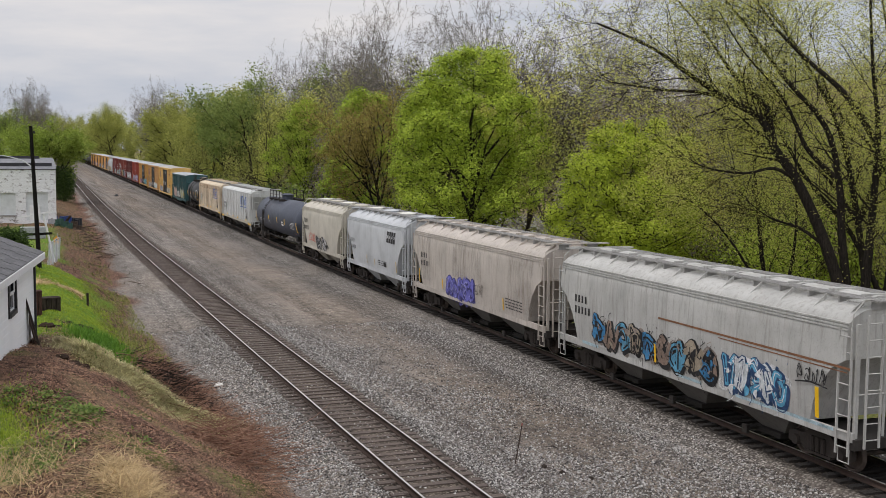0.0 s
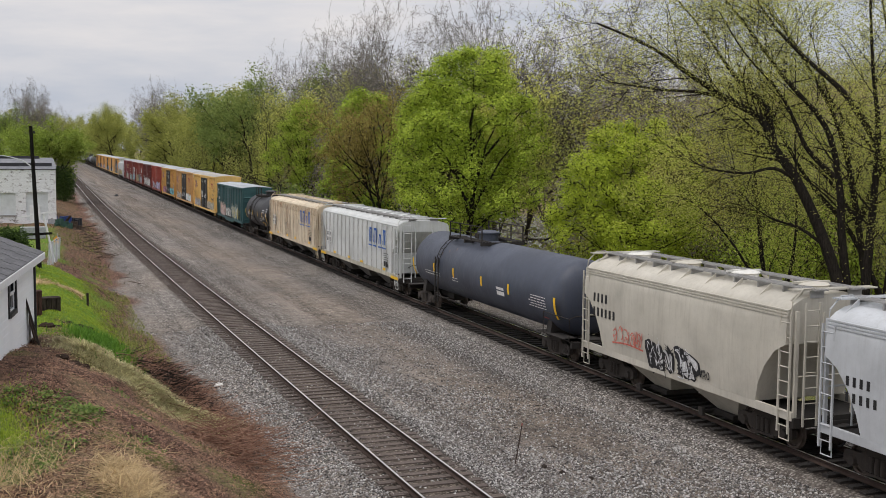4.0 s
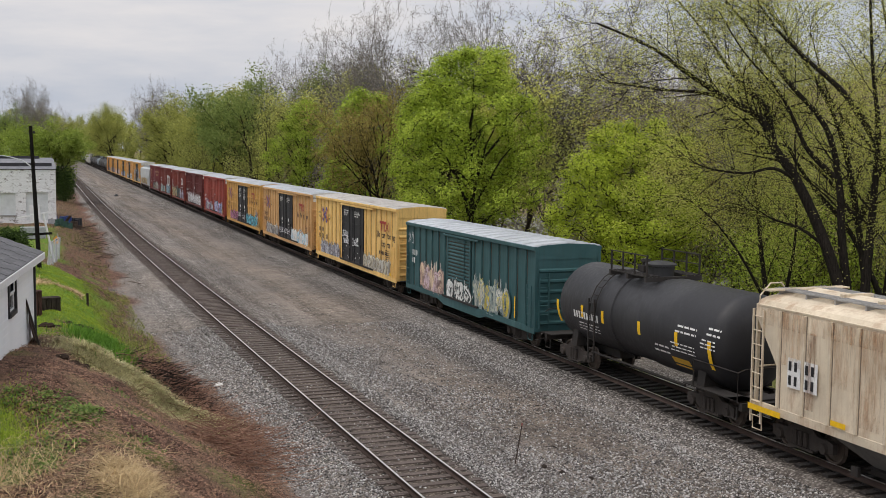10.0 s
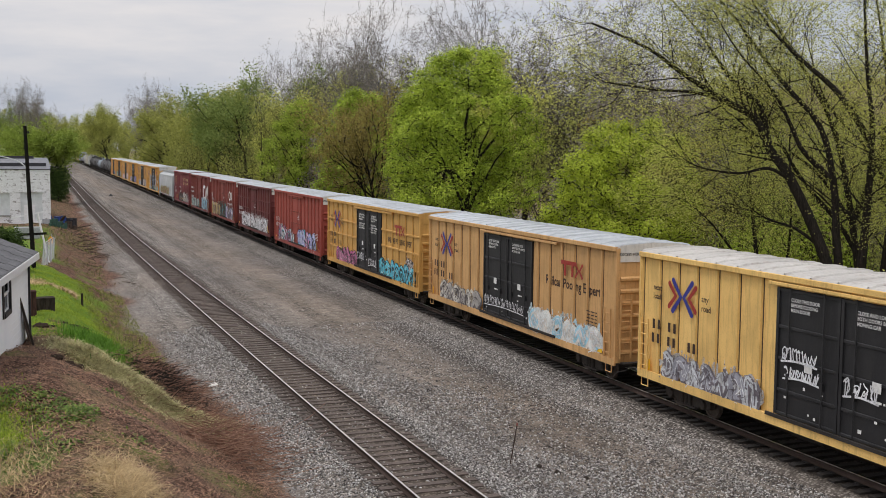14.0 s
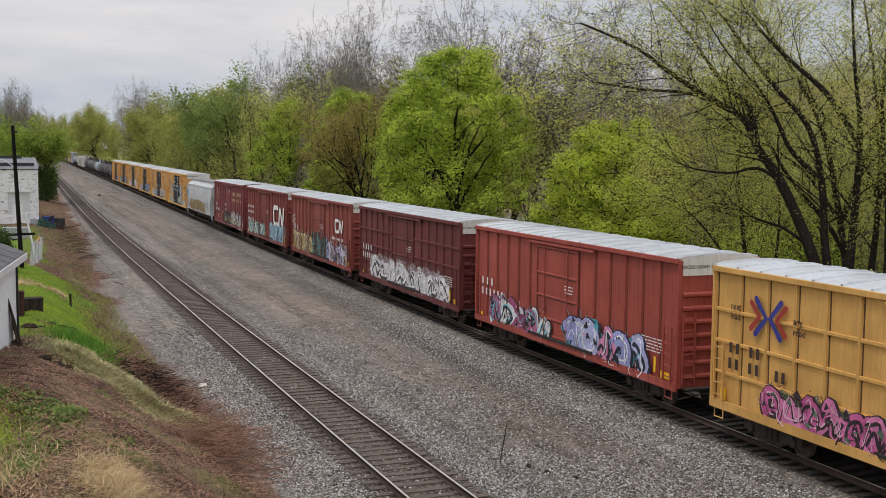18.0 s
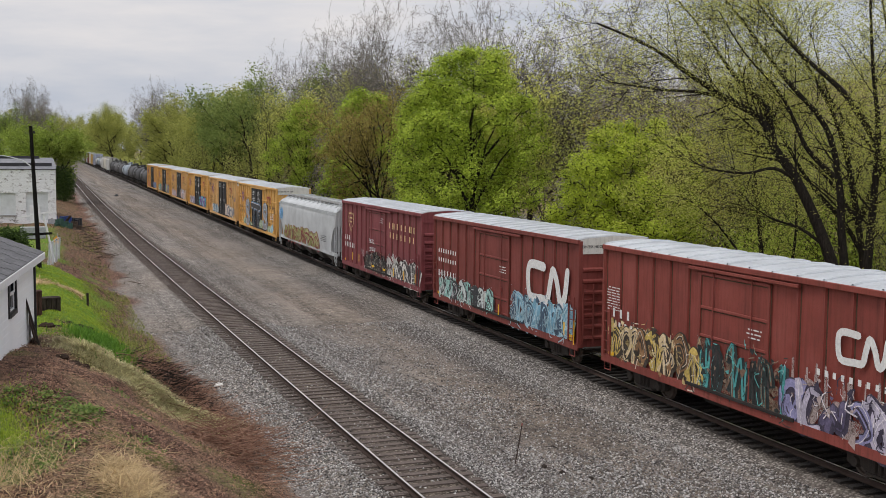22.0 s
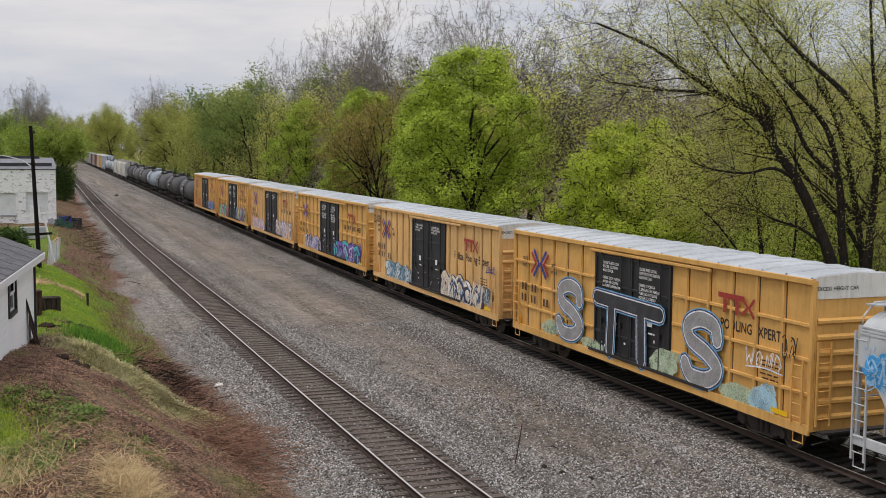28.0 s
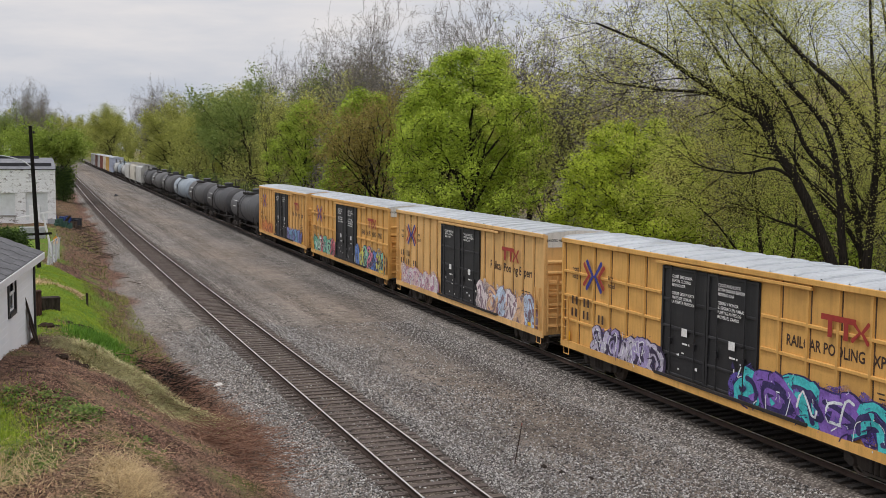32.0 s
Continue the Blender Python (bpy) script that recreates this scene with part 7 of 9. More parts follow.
def maple(key, height, width, clear, trunk_r, leaf, seed, clumps=420, per=46, size=0.13, spread=0.34, lean=0.0, lobes=46):
    """A full rounded tree: an egg-shaped crown of many lobes, each a cap of leaf clumps over shaded twigs."""
    rnd, rs = random.Random(seed), np.random.RandomState(seed)
    top = height - clear
    L = []
    while len(L) < lobes:
        t, a = rs.uniform(0.02, 1.0), rs.uniform(0, 2 * np.pi)
        r = width / 2 * math.sqrt(max(0.0, 1 - abs((t - 0.40) / (0.62 if t > 0.40 else 0.5)) ** 2.1)) * (1 + 0.16 * math.sin(3 * a + seed) * math.cos(5 * t + seed))
        q = rs.uniform(0, 1) ** 0.4 * 0.86
        c = np.array((q * r * math.cos(a) + lean * t, q * r * math.sin(a), clear + top * (0.04 + 0.86 * t)))
        size_l = width * rs.uniform(0.085, 0.15) * (1.1 - 0.35 * t)
        if all(np.linalg.norm((c - o[0]) * np.array((1, 1, 1.3))) > 0.62 * (size_l + o[1]) for o in L) or rs.uniform() < 0.02:
            L.append((c, size_l))
    C, N_ = [], []
    each = clumps // lobes + 1
    for c, r in L:
        out_way = np.array((c[0] - lean * 0.5, c[1], (c[2] - clear - 0.35 * top) * 0.8))
        out_way /= np.linalg.norm(out_way) + 1e-6
        d = rs.normal(0, 1, (each, 3)) + out_way * 0.7 + np.array((0, 0, 0.55))
        d /= np.linalg.norm(d, axis=1)[:, None]
        C.append(c + d * np.array((1.15, 1.15, 0.8)) * r * rs.uniform(0.55, 1.08, (each, 1)))
        N_.append(d + np.array((0, 0, 0.5)))
    C, N_ = np.concatenate(C), np.concatenate(N_)
    trunk = [Vector((0.12 * math.sin(k * 1.3 + seed) + lean * k / 9, 0.12 * math.cos(k * 1.7 + seed), height * 0.9 * k / 9 - 0.8 * (k == 0))) for k in range(10)]
    out = [(trunk, [trunk_r * (1.25 if k == 0 else 1 - k / 9.6) for k in range(10)], 0)]
    nodes, sizes = [(p, 0.05) for p in trunk[3:]], None
    for k in range(16):
        f = 0.16 + 0.5 * k / 16
        j = int(f * 9)
        p = trunk[j].lerp(trunk[j + 1], f * 9 - j)
        a = k * 2.4 + rnd.uniform(-0.3, 0.3)
        reach, rise = width * 0.36 * rnd.uniform(0.7, 1.1), top * rnd.uniform(0.14, 0.36)
        pts = [p + Vector((math.cos(a) * reach * t, math.sin(a) * reach * t, rise * t ** 0.8)) + Vector((rnd.gauss(0, 0.1), rnd.gauss(0, 0.1), rnd.gauss(0, 0.1))) * t for t in (0, 0.25, 0.5, 0.75, 1)]
        out.append((pts, [trunk_r * 0.42 * (1 - 0.17 * i) for i in range(5)], 1))
        nodes += [(q, 0.04) for q in pts[1:]]
    N = np.zeros((len(nodes) + len(C) * 2, 3))
    N[:len(nodes)] = [tuple(q) for q, _ in nodes]
    n = len(nodes)
    for c in C[np.argsort(np.hypot(C[:, 0] - lean * (C[:, 2] - clear) / top, C[:, 1]) + 0.35 * np.abs(C[:, 2] - clear - 0.4 * top))]:
        d = np.linalg.norm(N[:n] - c, axis=1) + 0.9 * np.maximum(0, N[:n, 2] - c[2] + 0.1)
        p, e = Vector(N[d.argmin()]), Vector(c)
        N[n], N[n + 1] = (np.array(p) + c) / 2, c
        n += 2
        m = p.lerp(e, 0.5) + Vector((rnd.gauss(0, 0.15), rnd.gauss(0, 0.15), rnd.uniform(-0.3, 0.1)))
        out.append(([p, p.lerp(m, 0.5), m, m.lerp(e, 0.6), e + (e - m) * 0.25], [0.028, 0.025, 0.021, 0.017, 0.01], 2))
    v, f = tubes(out, (8, 5, 4))
    lv, lf = leaves(rs, C, per, spread, size, faces=N_)
    MADE[key] = (quick("trunk", v, f, [BARK_DARK], True), quick("crown", lv, lf, [leaf]))
    return MADE[key]


# the broad bright maples beside the train
BIG_LIME = maple("big_lime", 18.0, 11.2, 3.4, 0.3, LIME, 3, 1350, 44, 0.085, 0.25, lobes=84)
plant(BIG_LIME, 30.2, 74.0, 40, "broad bright green maple in fresh spring leaf")
MID_LIME = maple("mid_lime", 17.2, 10.0, 3.2, 0.26, FRESH, 8, 760, 36, 0.10, 0.3, lobes=60)
plant(MID_LIME, 32.6, 86.5, 120, "bright green maple in fresh spring leaf")
ROUND_LIME = maple("round_lime", 12.9, 9.0, 1.4, 0.2, BRIGHT_LIME, 5, 1600, 56, 0.06, 0.21, lobes=90)
plant(ROUND_LIME, 31.9, 54.2, 200, "round yellow-green maple in fresh leaf")
TALL_LIME = maple("tall_lime", 18.6, 9.6, 4.0, 0.3, FRESH, 12, 560, 40, 0.14, 0.34, lobes=50)
plant(TALL_LIME, 35.0, 117, 10, "tall bright green tree in fresh leaf")
plant(MID_LIME, 33.0, 136, 250, "bright green tree in fresh spring leaf")
AMBER_TREE = tree_data("amber_tree", OAK, 14.5, 9.0, 0.24, BARK_DARK, 14, AMBER, 8, 0.1, 0.4)
plant(AMBER_TREE, 30.4, 96, 80, "brownish budding tree with thin foliage")
plant(AMBER_TREE, 37.0, 150, 200, "brownish budding tree with thin foliage")
plant(AMBER_TREE, 39.0, 62, 300, "brownish budding tree behind the maples")
WIDE_GREEN = tree_data("wide_green", OAK, 24.0, 16.0, 0.42, BARK_DARK, 17, GREEN_LEAF, 12, 0.2, 0.6)
plant(WIDE_GREEN, 38, 200, 15, "large mid-green tree with dark limbs")
plant(WIDE_GREEN, 46, 172, 155, "large mid-green tree with dark limbs")
WIDE_OLIVE = tree_data("wide_olive", OAK, 23.5, 16.5, 0.42, BARK_DARK, 19, OLIVE, 10, 0.2, 0.65)
plant(WIDE_OLIVE, 38, 285, 60, "wide olive-tinted tree just budding")
plant(WIDE_OLIVE, 40, 252, 250, "wide olive-tinted tree just budding")
for x, y, turn in ((40, 216, 200), (42, 232, 20), (39, 266, 310), (43, 300, 100)):
    plant(WIDE_OLIVE if turn % 3 else WIDE_GREEN, x, y, turn, "large budding tree beside the line")
plant(WIDE_OLIVE, 42, 330, 140, "wide olive-tinted tree just budding")

# the dark leaning trees by the water
LEAN_SPEC = dict(levels=4, count=(6, 5, 5, 3), bare=(0.25, 0.25, 0.2, 0.2), angle=((20, 50), (25, 60), (25, 65), (25, 70)), ratio=(0.62, 0.55, 0.5, 0.5), up=(0.02, 0.06, 0.03, 0.0, -0.03), wobble=0.13, thin=0.6)


def leaning_tree(x, y, stems, label, seed, leaf, per, size):
    """A many-stemmed tree; each stem: points (across the view, along it, up) and its thickness."""
    rnd, rs = random.Random(seed), np.random.RandomState(seed)
    out, tips = [], []
    for run, r in stems:
        pts = [Vector(q) for q in bow3(run)]
        m = len(pts)
        rad = [r * (1 - 0.85 * i / (m - 1)) for i in range(m)]
        out.append((pts, rad, 0))
        for i in range(2, m):
            axis = (pts[i] - pts[i - 1]).normalized()
            for _ in range(2 if i > m * 0.5 else 1 if i > m * 0.3 else 0):
                side = axis.orthogonal().normalized()
                side.rotate(Matrix.Rotation(rnd.uniform(0, 6.28), 3, axis))
                a = radians(rnd.uniform(25, 65))
                grow(rnd, pts[i], axis * math.cos(a) + side * math.sin(a), rnd.uniform(1.3, 3.2), max(0.014, rad[i] * 0.26), 2, LEAN_SPEC, out, tips)
    v, f = tubes(out, (8, 5, 4, 3, 3))
    T = np.array([tuple(t) for t in tips])
    lv, lf = leaves(rs, T, per, 0.24, size)
    return plant((quick("trunk", v, f, [BARK_DARK], True), quick("crown", lv, lf, [leaf])), x, y, -36, label)


def bow3(points, n=4):
    p = [Vector(q) for q in points]
    out = []
    for i in range(len(p) - 1):
        a, b, c, d = p[max(i - 1, 0)], p[i], p[i + 1], p[min(i + 2, len(p) - 1)]
        for j in range(n):
            t = j / n
            out.append(0.5 * ((2 * b) + (c - a) * t + (2 * a - 5 * b + 4 * c - d) * t * t + (3 * b - a - 3 * c + d) * t ** 3))
    return out + [p[-1]]


leaning_tree(30.6, 34.6, [
    ([(0.2, 0, -0.5), (-0.4, 0, 3.6), (-1.2, 0, 6.3), (-2.4, 0, 8.9), (-3.3, 0, 10.2), (-3.9, 0, 11.4), (-5.3, -0.2, 12.2), (-6.8, -0.4, 13.2), (-8.2, -0.5, 14.2), (-10.4, -0.6, 15.2)], 0.27),
    ([(0.3, 0.3, -0.5), (-0.2, 0.3, 3.6), (-0.6, 0.3, 6.5), (-0.8, 0.4, 8.9), (-1.4, 0.5, 11.1), (-3.0, 0.6, 13.0), (-4.6, 0.8, 15.2), (-5.9, 1.0, 16.8)], 0.21),
    ([(-3.3, 0, 10.2), (-3.7, 0.2, 11.8), (-4.6, 0.4, 12.7), (-5.3, 0.6, 13.6), (-6.1, 0.8, 14.8), (-7.6, 1.0, 16.6)], 0.14),
    ([(0.5, 0.2, -0.5), (0.3, 0.2, 3.6), (0.4, 0.1, 6.5), (0.5, 0, 8.9), (0.5, -0.2, 11.1), (0.2, -0.4, 13.3), (-0.1, -0.6, 17.0)], 0.23),
    ([(0.5, 0, 10.4), (-0.7, 0.2, 12.3), (-2.3, 0.3, 13.8), (-3.5, 0.4, 15.1), (-4.6, 0.5, 16.8)], 0.14),
    ([(-0.8, 0.4, 8.9), (-2.0, 0.2, 10.1), (-2.5, 0.1, 11.1), (-3.2, 0, 12.4), (-4.6, -0.1, 14.0), (-5.6, -0.2, 15.6)], 0.12),
    ([(-3.9, 0, 11.4), (-5.8, -0.5, 12.3), (-7.8, -0.8, 12.5), (-9.8, -1.0, 12.8)], 0.10),
    ([(-2.4, 0, 8.9), (-3.3, -0.3, 9.4), (-4.4, -0.6, 9.2), (-5.9, -0.8, 9.4), (-6.8, -0.9, 9.9)], 0.08),
    ([(-1.2, 0, 6.3), (-2.2, 0.5, 7.0), (-3.4, 0.8, 7.4), (-4.6, 1.0, 8.3)], 0.08),
    ([(1.6, 0.5, -0.5), (1.8, 0.6, 4.0), (1.7, 0.5, 8.0), (1.3, 0.0, 12.0), (1.5, -0.4, 17.0)], 0.17)], "tall dark leaning trees with sparse yellow-green buds", 31, BUD, 6, 0.036)
leaning_tree(32.2, 42.0, [
    ([(0, 0, -0.5), (-0.1, 0.1, 3.0), (-0.5, 0.2, 6.0), (-0.9, 0.3, 9.5), (-1.4, 0.3, 13.5)], 0.17),
    ([(0.5, 0.0, -0.5), (0.6, 0.2, 3.5), (1.0, 0.3, 7.0), (0.8, 0.5, 11.5)], 0.13),
    ([(-0.2, 0, 3.6), (-1.4, -0.3, 5.8), (-2.8, -0.6, 7.6), (-4.2, -0.8, 8.6)], 0.08)], "slender dark many-stemmed tree with thin green buds", 37, BUD, 10, 0.036)
leaning_tree(31.5, 29.5, [
    ([(0, 0, -0.5), (-0.2, 0.1, 4.0), (-0.9, 0.2, 8.0), (-1.9, 0.3, 12.0), (-2.6, 0.3, 16.5)], 0.21),
    ([(0.4, 0.0, -0.5), (0.9, 0.2, 4.5), (0.7, 0.3, 9.0), (0.2, 0.5, 15.5)], 0.17)], "tall dark tree with sparse yellow-green buds", 41, BUD, 7, 0.034)
leaning_tree(33.0, 36.8, [
    ([(0, 0, -0.5), (0.1, 0.1, 4.0), (-0.4, 0.2, 8.0), (-1.3, 0.2, 12.0), (-3.2, 0.3, 15.5), (-4.8, 0.3, 17.6)], 0.2),
    ([(0.5, 0.0, -0.5), (0.8, 0.2, 4.5), (1.1, 0.3, 9.0), (0.9, 0.4, 13.0), (0.2, 0.5, 17.5)], 0.2),
    ([(1.1, 0.3, 9.0), (2.0, 0.2, 11.5), (2.6, 0.1, 14.0), (3.4, 0.0, 17.0)], 0.11),
    ([(-0.4, 0.2, 8.0), (-1.8, 0.0, 10.0), (-3.4, -0.2, 11.2), (-5.4, -0.3, 12.0)], 0.09),
    ([(0.8, 0.2, 4.5), (-0.6, 0.4, 7.5), (-2.6, 0.5, 10.0), (-4.2, 0.6, 13.0), (-5.0, 0.7, 16.0)], 0.13),
    ([(1.1, 0.3, 9.0), (0.2, 0.1, 11.0), (-1.6, 0.0, 13.0), (-2.6, -0.1, 16.0)], 0.10),
    ([(-0.4, 0.2, 8.0), (0.6, 0.3, 11.0), (1.2, 0.4, 14.0), (1.4, 0.4, 17.0)], 0.12)], "dark forked tree with many yellow-green buds", 43, BUD, 12, 0.036)

# bare and budding trees behind
rnd_wood = random.Random(5)
BARE = [tree_data(("bare", k), (DENSE, POPLAR, DENSE, POPLAR)[k], (26, 31, 24, 30)[k], (17, 12, 17, 14)[k], 0.26, (BARK_GREY, BARK_PALE, BARK_GREY, BARK_PALE)[k], 50 + k, (TWIG_BROWN, GREY_TWIG, OLIVE, GREY_TWIG)[k], 1, (0.3, 0.3, 0.11, 0.3)[k], 0.35, slim=(0.05, 0.05, 0.5, 0.05)[k]) for k in range(4)]
HAZE = [tree_data(("haze", k), (POPLAR, OAK, POPLAR)[k], (21, 19, 18)[k], (9, 11, 9)[k], 0.22, BARK_GREY, 70 + k, (BUD, OLIVE, GREY_TWIG)[k], 3, 0.13, 0.4) for k in range(3)]
BARE_LABEL = "tall bare grey-brown tree with fine twigs"
HAZE_LABEL = "slender tree in a thin haze of spring buds"
for x, y, k in ( (47, 88, 0), (45, 97, 2), (47, 108, 0), (44, 118, 2), (46, 128, 0), (43, 136, 2), (47, 146, 0), (45, 158, 2), (46, 190, 1), (47, 214, 3), (46, 232, 1),
                (44, 300, 0), (40, 350, 1), (44, 385, 1), (42, 410, 3), (46, 440, 1), (50, 480, 1), (55, 175, 1), (52, 118, 1), (54, 100, 3), (43, 152, 0), (44, 171, 2), (43, 160, 0), (48, 131, 3), (47, 112, 3), (40.5, 124, 3), (41.5, 133, 1), (49, 97, 3)):
    plant(BARE[k], x, y, rnd_wood.uniform(0, 360), BARE_LABEL)
for x, y, k in ((41, 69, 2), (40, 78, 2), (41, 84, 1), (40, 92, 0), (40, 112, 1), (40, 132, 2), (38, 141, 0), (36, 160, 1), (37, 170, 1), (40, 182, 0), (38, 222, 1), (41, 238, 0),
                (41, 270, 1), (44, 310, 1)):
    plant(HAZE[k], x, y, rnd_wood.uniform(0, 360), HAZE_LABEL)

SAPLING = [tree_data(("sapling", k), OAK, (12.5, 11.0)[k], (6.5, 7.0)[k], 0.1, BARK_DARK, 80 + k, (OLIVE, FRESH)[k], 5, 0.075, 0.3) for k in range(2)]
for x, y, k in ((40, 51, 1), (37, 62, 0), (42, 60, 0), (44, 56, 1), (39, 46, 1), (46, 64, 0)):
    plant(SAPLING[k], x, y, rnd_wood.uniform(0, 360), "slender budding sapling on the river bank")
NEAR_HAZE = [tree_data(("near_haze", k), POPLAR, (16, 14)[k], (7, 8)[k], 0.16, (BARK_PALE, BARK_GREY)[k], 75 + k, (BUD, OLIVE)[k], 4, 0.04, 0.35) for k in range(2)]
for x, y, k in ((44, 48, 0), (49, 54, 1), (42, 46, 1), (38, 36, 0), (46, 66, 0), (52, 72, 1), (47, 60, 1)):
    plant(NEAR_HAZE[k], x, y, rnd_wood.uniform(0, 360), HAZE_LABEL)

# trees at the far end of the line and behind the white building
SMALL_GREEN = tree_data("small_green", dict(OAK, bare=(0.42, 0.25, 0.2, 0.2)), 11.0, 10.5, 0.25, BARK_DARK, 91, YARD_LEAF, 9, 0.15, 0.45)
plant(SMALL_GREEN, 4.1, 170, 180, "spreading green tree beside the white building")
plant(SMALL_GREEN, 14.6, 400, 130, "distant green tree by the track")
plant(SMALL_GREEN, 0.0, 215, 60, "spreading green tree behind the white building")
plant(SMALL_GREEN, -8.0, 230, 160, "spreading green tree behind the white building")
for x, y, turn in ((-4, 520, 0), (-15, 480, 70), (10, 560, 140), (-26, 500, 30), (13, 590, 220), (-9, 560, 310), (-36, 480, 100), (18, 640, 20), (3, 600, 250)):
    plant(WIDE_OLIVE if turn % 3 else WIDE_GREEN, x, y, turn, "large budding tree in the distance")
for x, y, k in ((4, 430, 1), (7, 440, 3), (10, 470, 1), (-12, 400, 1), (24, 680, 3), (12, 560, 1)):
    plant(BARE[k], x, y, 37 * k + x, BARE_LABEL)
for x, y, turn in ((36, 560, 0), (44, 600, 90), (30, 640, 200), (22, 680, 300), (37, 500, 45), (50, 540, 160), (39, 530, 20), (35, 470, 110), (46, 620, 250), (33, 440, 80)):
    plant(WIDE_OLIVE, x, y, turn, "large budding tree in the distance")

# undergrowth along the foot of the woods
def thicket(name, xs, ys, count, mat, size, height, seed, label):
    rs = np.random.RandomState(seed)
    x, y = rs.uniform(*xs, count), rs.uniform(*ys, count)
    x = x + main_x(y) - 20.21
    z = ground_z(x, y) + rs.uniform(0.0, 1.0, count) ** 1.3 * height * (0.55 + 0.45 * wave(x, y, 0.35, seed))
    v, f = leaves(rs, np.stack([x, y, z], 1), 7, 0.45, size)
    return tagged(new(name, quick(name, v, f, [mat])), label, "undergrowth", kind="stuff")


thicket("undergrowth", (27, 34), (58, 170), 6500, DARK_LEAF, 0.12, 4.4, 1, "dark green bushy undergrowth beyond the train")
thicket("undergrowth", (30, 40), (44, 150), 2000, OLIVE, 0.11, 3.6, 2, "olive budding brush beyond the train")
thicket("undergrowth", (26.5, 38), (100, 330), 9000, GREEN_LEAF, 0.26, 5.0, 3, "mixed green brush along the line")
thicket("undergrowth", (26, 36), (300, 640), 2600, OLIVE, 0.45, 7.0, 4, "distant olive brush along the line")
thicket("undergrowth", (36, 56), (55, 330), 5200, GREY_TWIG, 0.24, 9.0, 7, "grey-brown twiggy brush deep in the woods")
thicket("undergrowth", (34, 50), (70, 330), 3600, OLIVE, 0.22, 7.0, 8, "olive budding brush deep in the woods")
thicket("undergrowth", (34, 46), (60, 120), 1100, BUD, 0.07, 5.0, 6, "thin yellow-green budding brush")
thicket("undergrowth", (38, 58), (30, 110), 1200, OLIVE, 0.085, 5.0, 9, "olive budding saplings behind the leaning trees")
thicket("undergrowth", (36, 58), (30, 110), 1800, GREY_TWIG, 0.085, 6.5, 10, "grey-brown twiggy saplings behind the leaning trees")
thicket("undergrowth", (31, 48), (22, 62), 2400, OLIVE, 0.06, 5.5, 13, "olive budding brush on the river bank")
thicket("undergrowth", (30, 46), (22, 62), 1800, GREEN_LEAF, 0.06, 4.0, 14, "green brush on the river bank")
thicket("undergrowth", (31, 48), (22, 62), 1600, GREY_TWIG, 0.05, 6.0, 15, "grey-brown brush on the river bank")
thicket("undergrowth", (29, 36), (22, 60), 1200, BUD, 0.045, 5.0, 16, "pale budding brush under the leaning trees")


# wooded hillside across the river
def hill_woods():
    rs = np.random.RandomState(77)
    n = 9000
    az, dist = np.radians(rs.uniform(14, 66, n)), 130 + 640 * rs.uniform(0, 1, n) ** 0.8
    x, y = np.sin(az) * dist, np.cos(az) * dist
    keep = x - main_x(y) > 78
    x, y, dist = x[keep], y[keep], dist[keep]
    for k, (mat, word) in enumerate(((GREY_TWIG, "grey-brown bare"), (OLIVE, "olive budding"), (FRESH, "fresh green"))):
        lot = (np.arange(len(x)) * 7 + (dist > 330) * 1) % 6
        pick = ((lot < 2) | ((lot < 4) & (dist > 330))) if k == 0 else (lot == 4) if k == 1 else ((lot == 5) | ((lot > 1) & (lot < 4) & (dist <= 330)))
        px, py, pd = x[pick], y[pick], dist[pick]
        h = rs.uniform(9, 17, len(px))
        c = np.stack([px, py, ground_z(px, py) + h * 0.55], 1)
        c = np.repeat(c, 14, 0) + rs.normal(0, 1, (len(px) * 14, 3)) * np.array([2.0, 2.0, 3.2])
        v, f = leaves(rs, c, 3, 0.9, 0.27)
        tagged(new("hillside_woods", quick("hillside_woods", v, f, [mat])), word + " woods on the hillside across the river", "woods", kind="stuff")


hill_woods()

# the river
def water_material():
    m, nt, b = base("river_water", 0.12)
    b.inputs["Base Color"].default_value = (0.06, 0.065, 0.055, 1)
    b.inputs["Specular IOR Level"].default_value = 0.6
    bump(nt, b, grain(nt, coords(nt, "Object", (1, 0.4, 1)), 1.2, 4), 0.25, 0.05)
    return m


tagged(part("river", Shape().add([(38, -200, -4.9), (150, -200, -4.9), (150, 420, -4.9), (38, 420, -4.9)], [(0, 1, 2, 3)]), water_material()), "calm grey river behind the trees", "river", kind="structure")


# ---------------------------------------------------------------- the house by the line
def siding_material():
    m, nt, b = base("white_painted_siding", 0.6)
    v = coords(nt)
    fine, broad = grain(nt, v, 14, 5, 0.7), grain(nt, v, 0.9, 4)
    c = ramp(nt, broad, [(0.3, (0.83, 0.85, 0.88)), (0.7, (0.90, 0.91, 0.93))])
    c = mixed(nt, ramp(nt, fine, [(0.6, (0, 0, 0)), (0.85, (0.25,) * 3)]), c, (0.4, 0.38, 0.36))
    nt.links.new(c, b.inputs["Base Color"])
    bump(nt, b, fine, 0.1, 0.01)
    return m


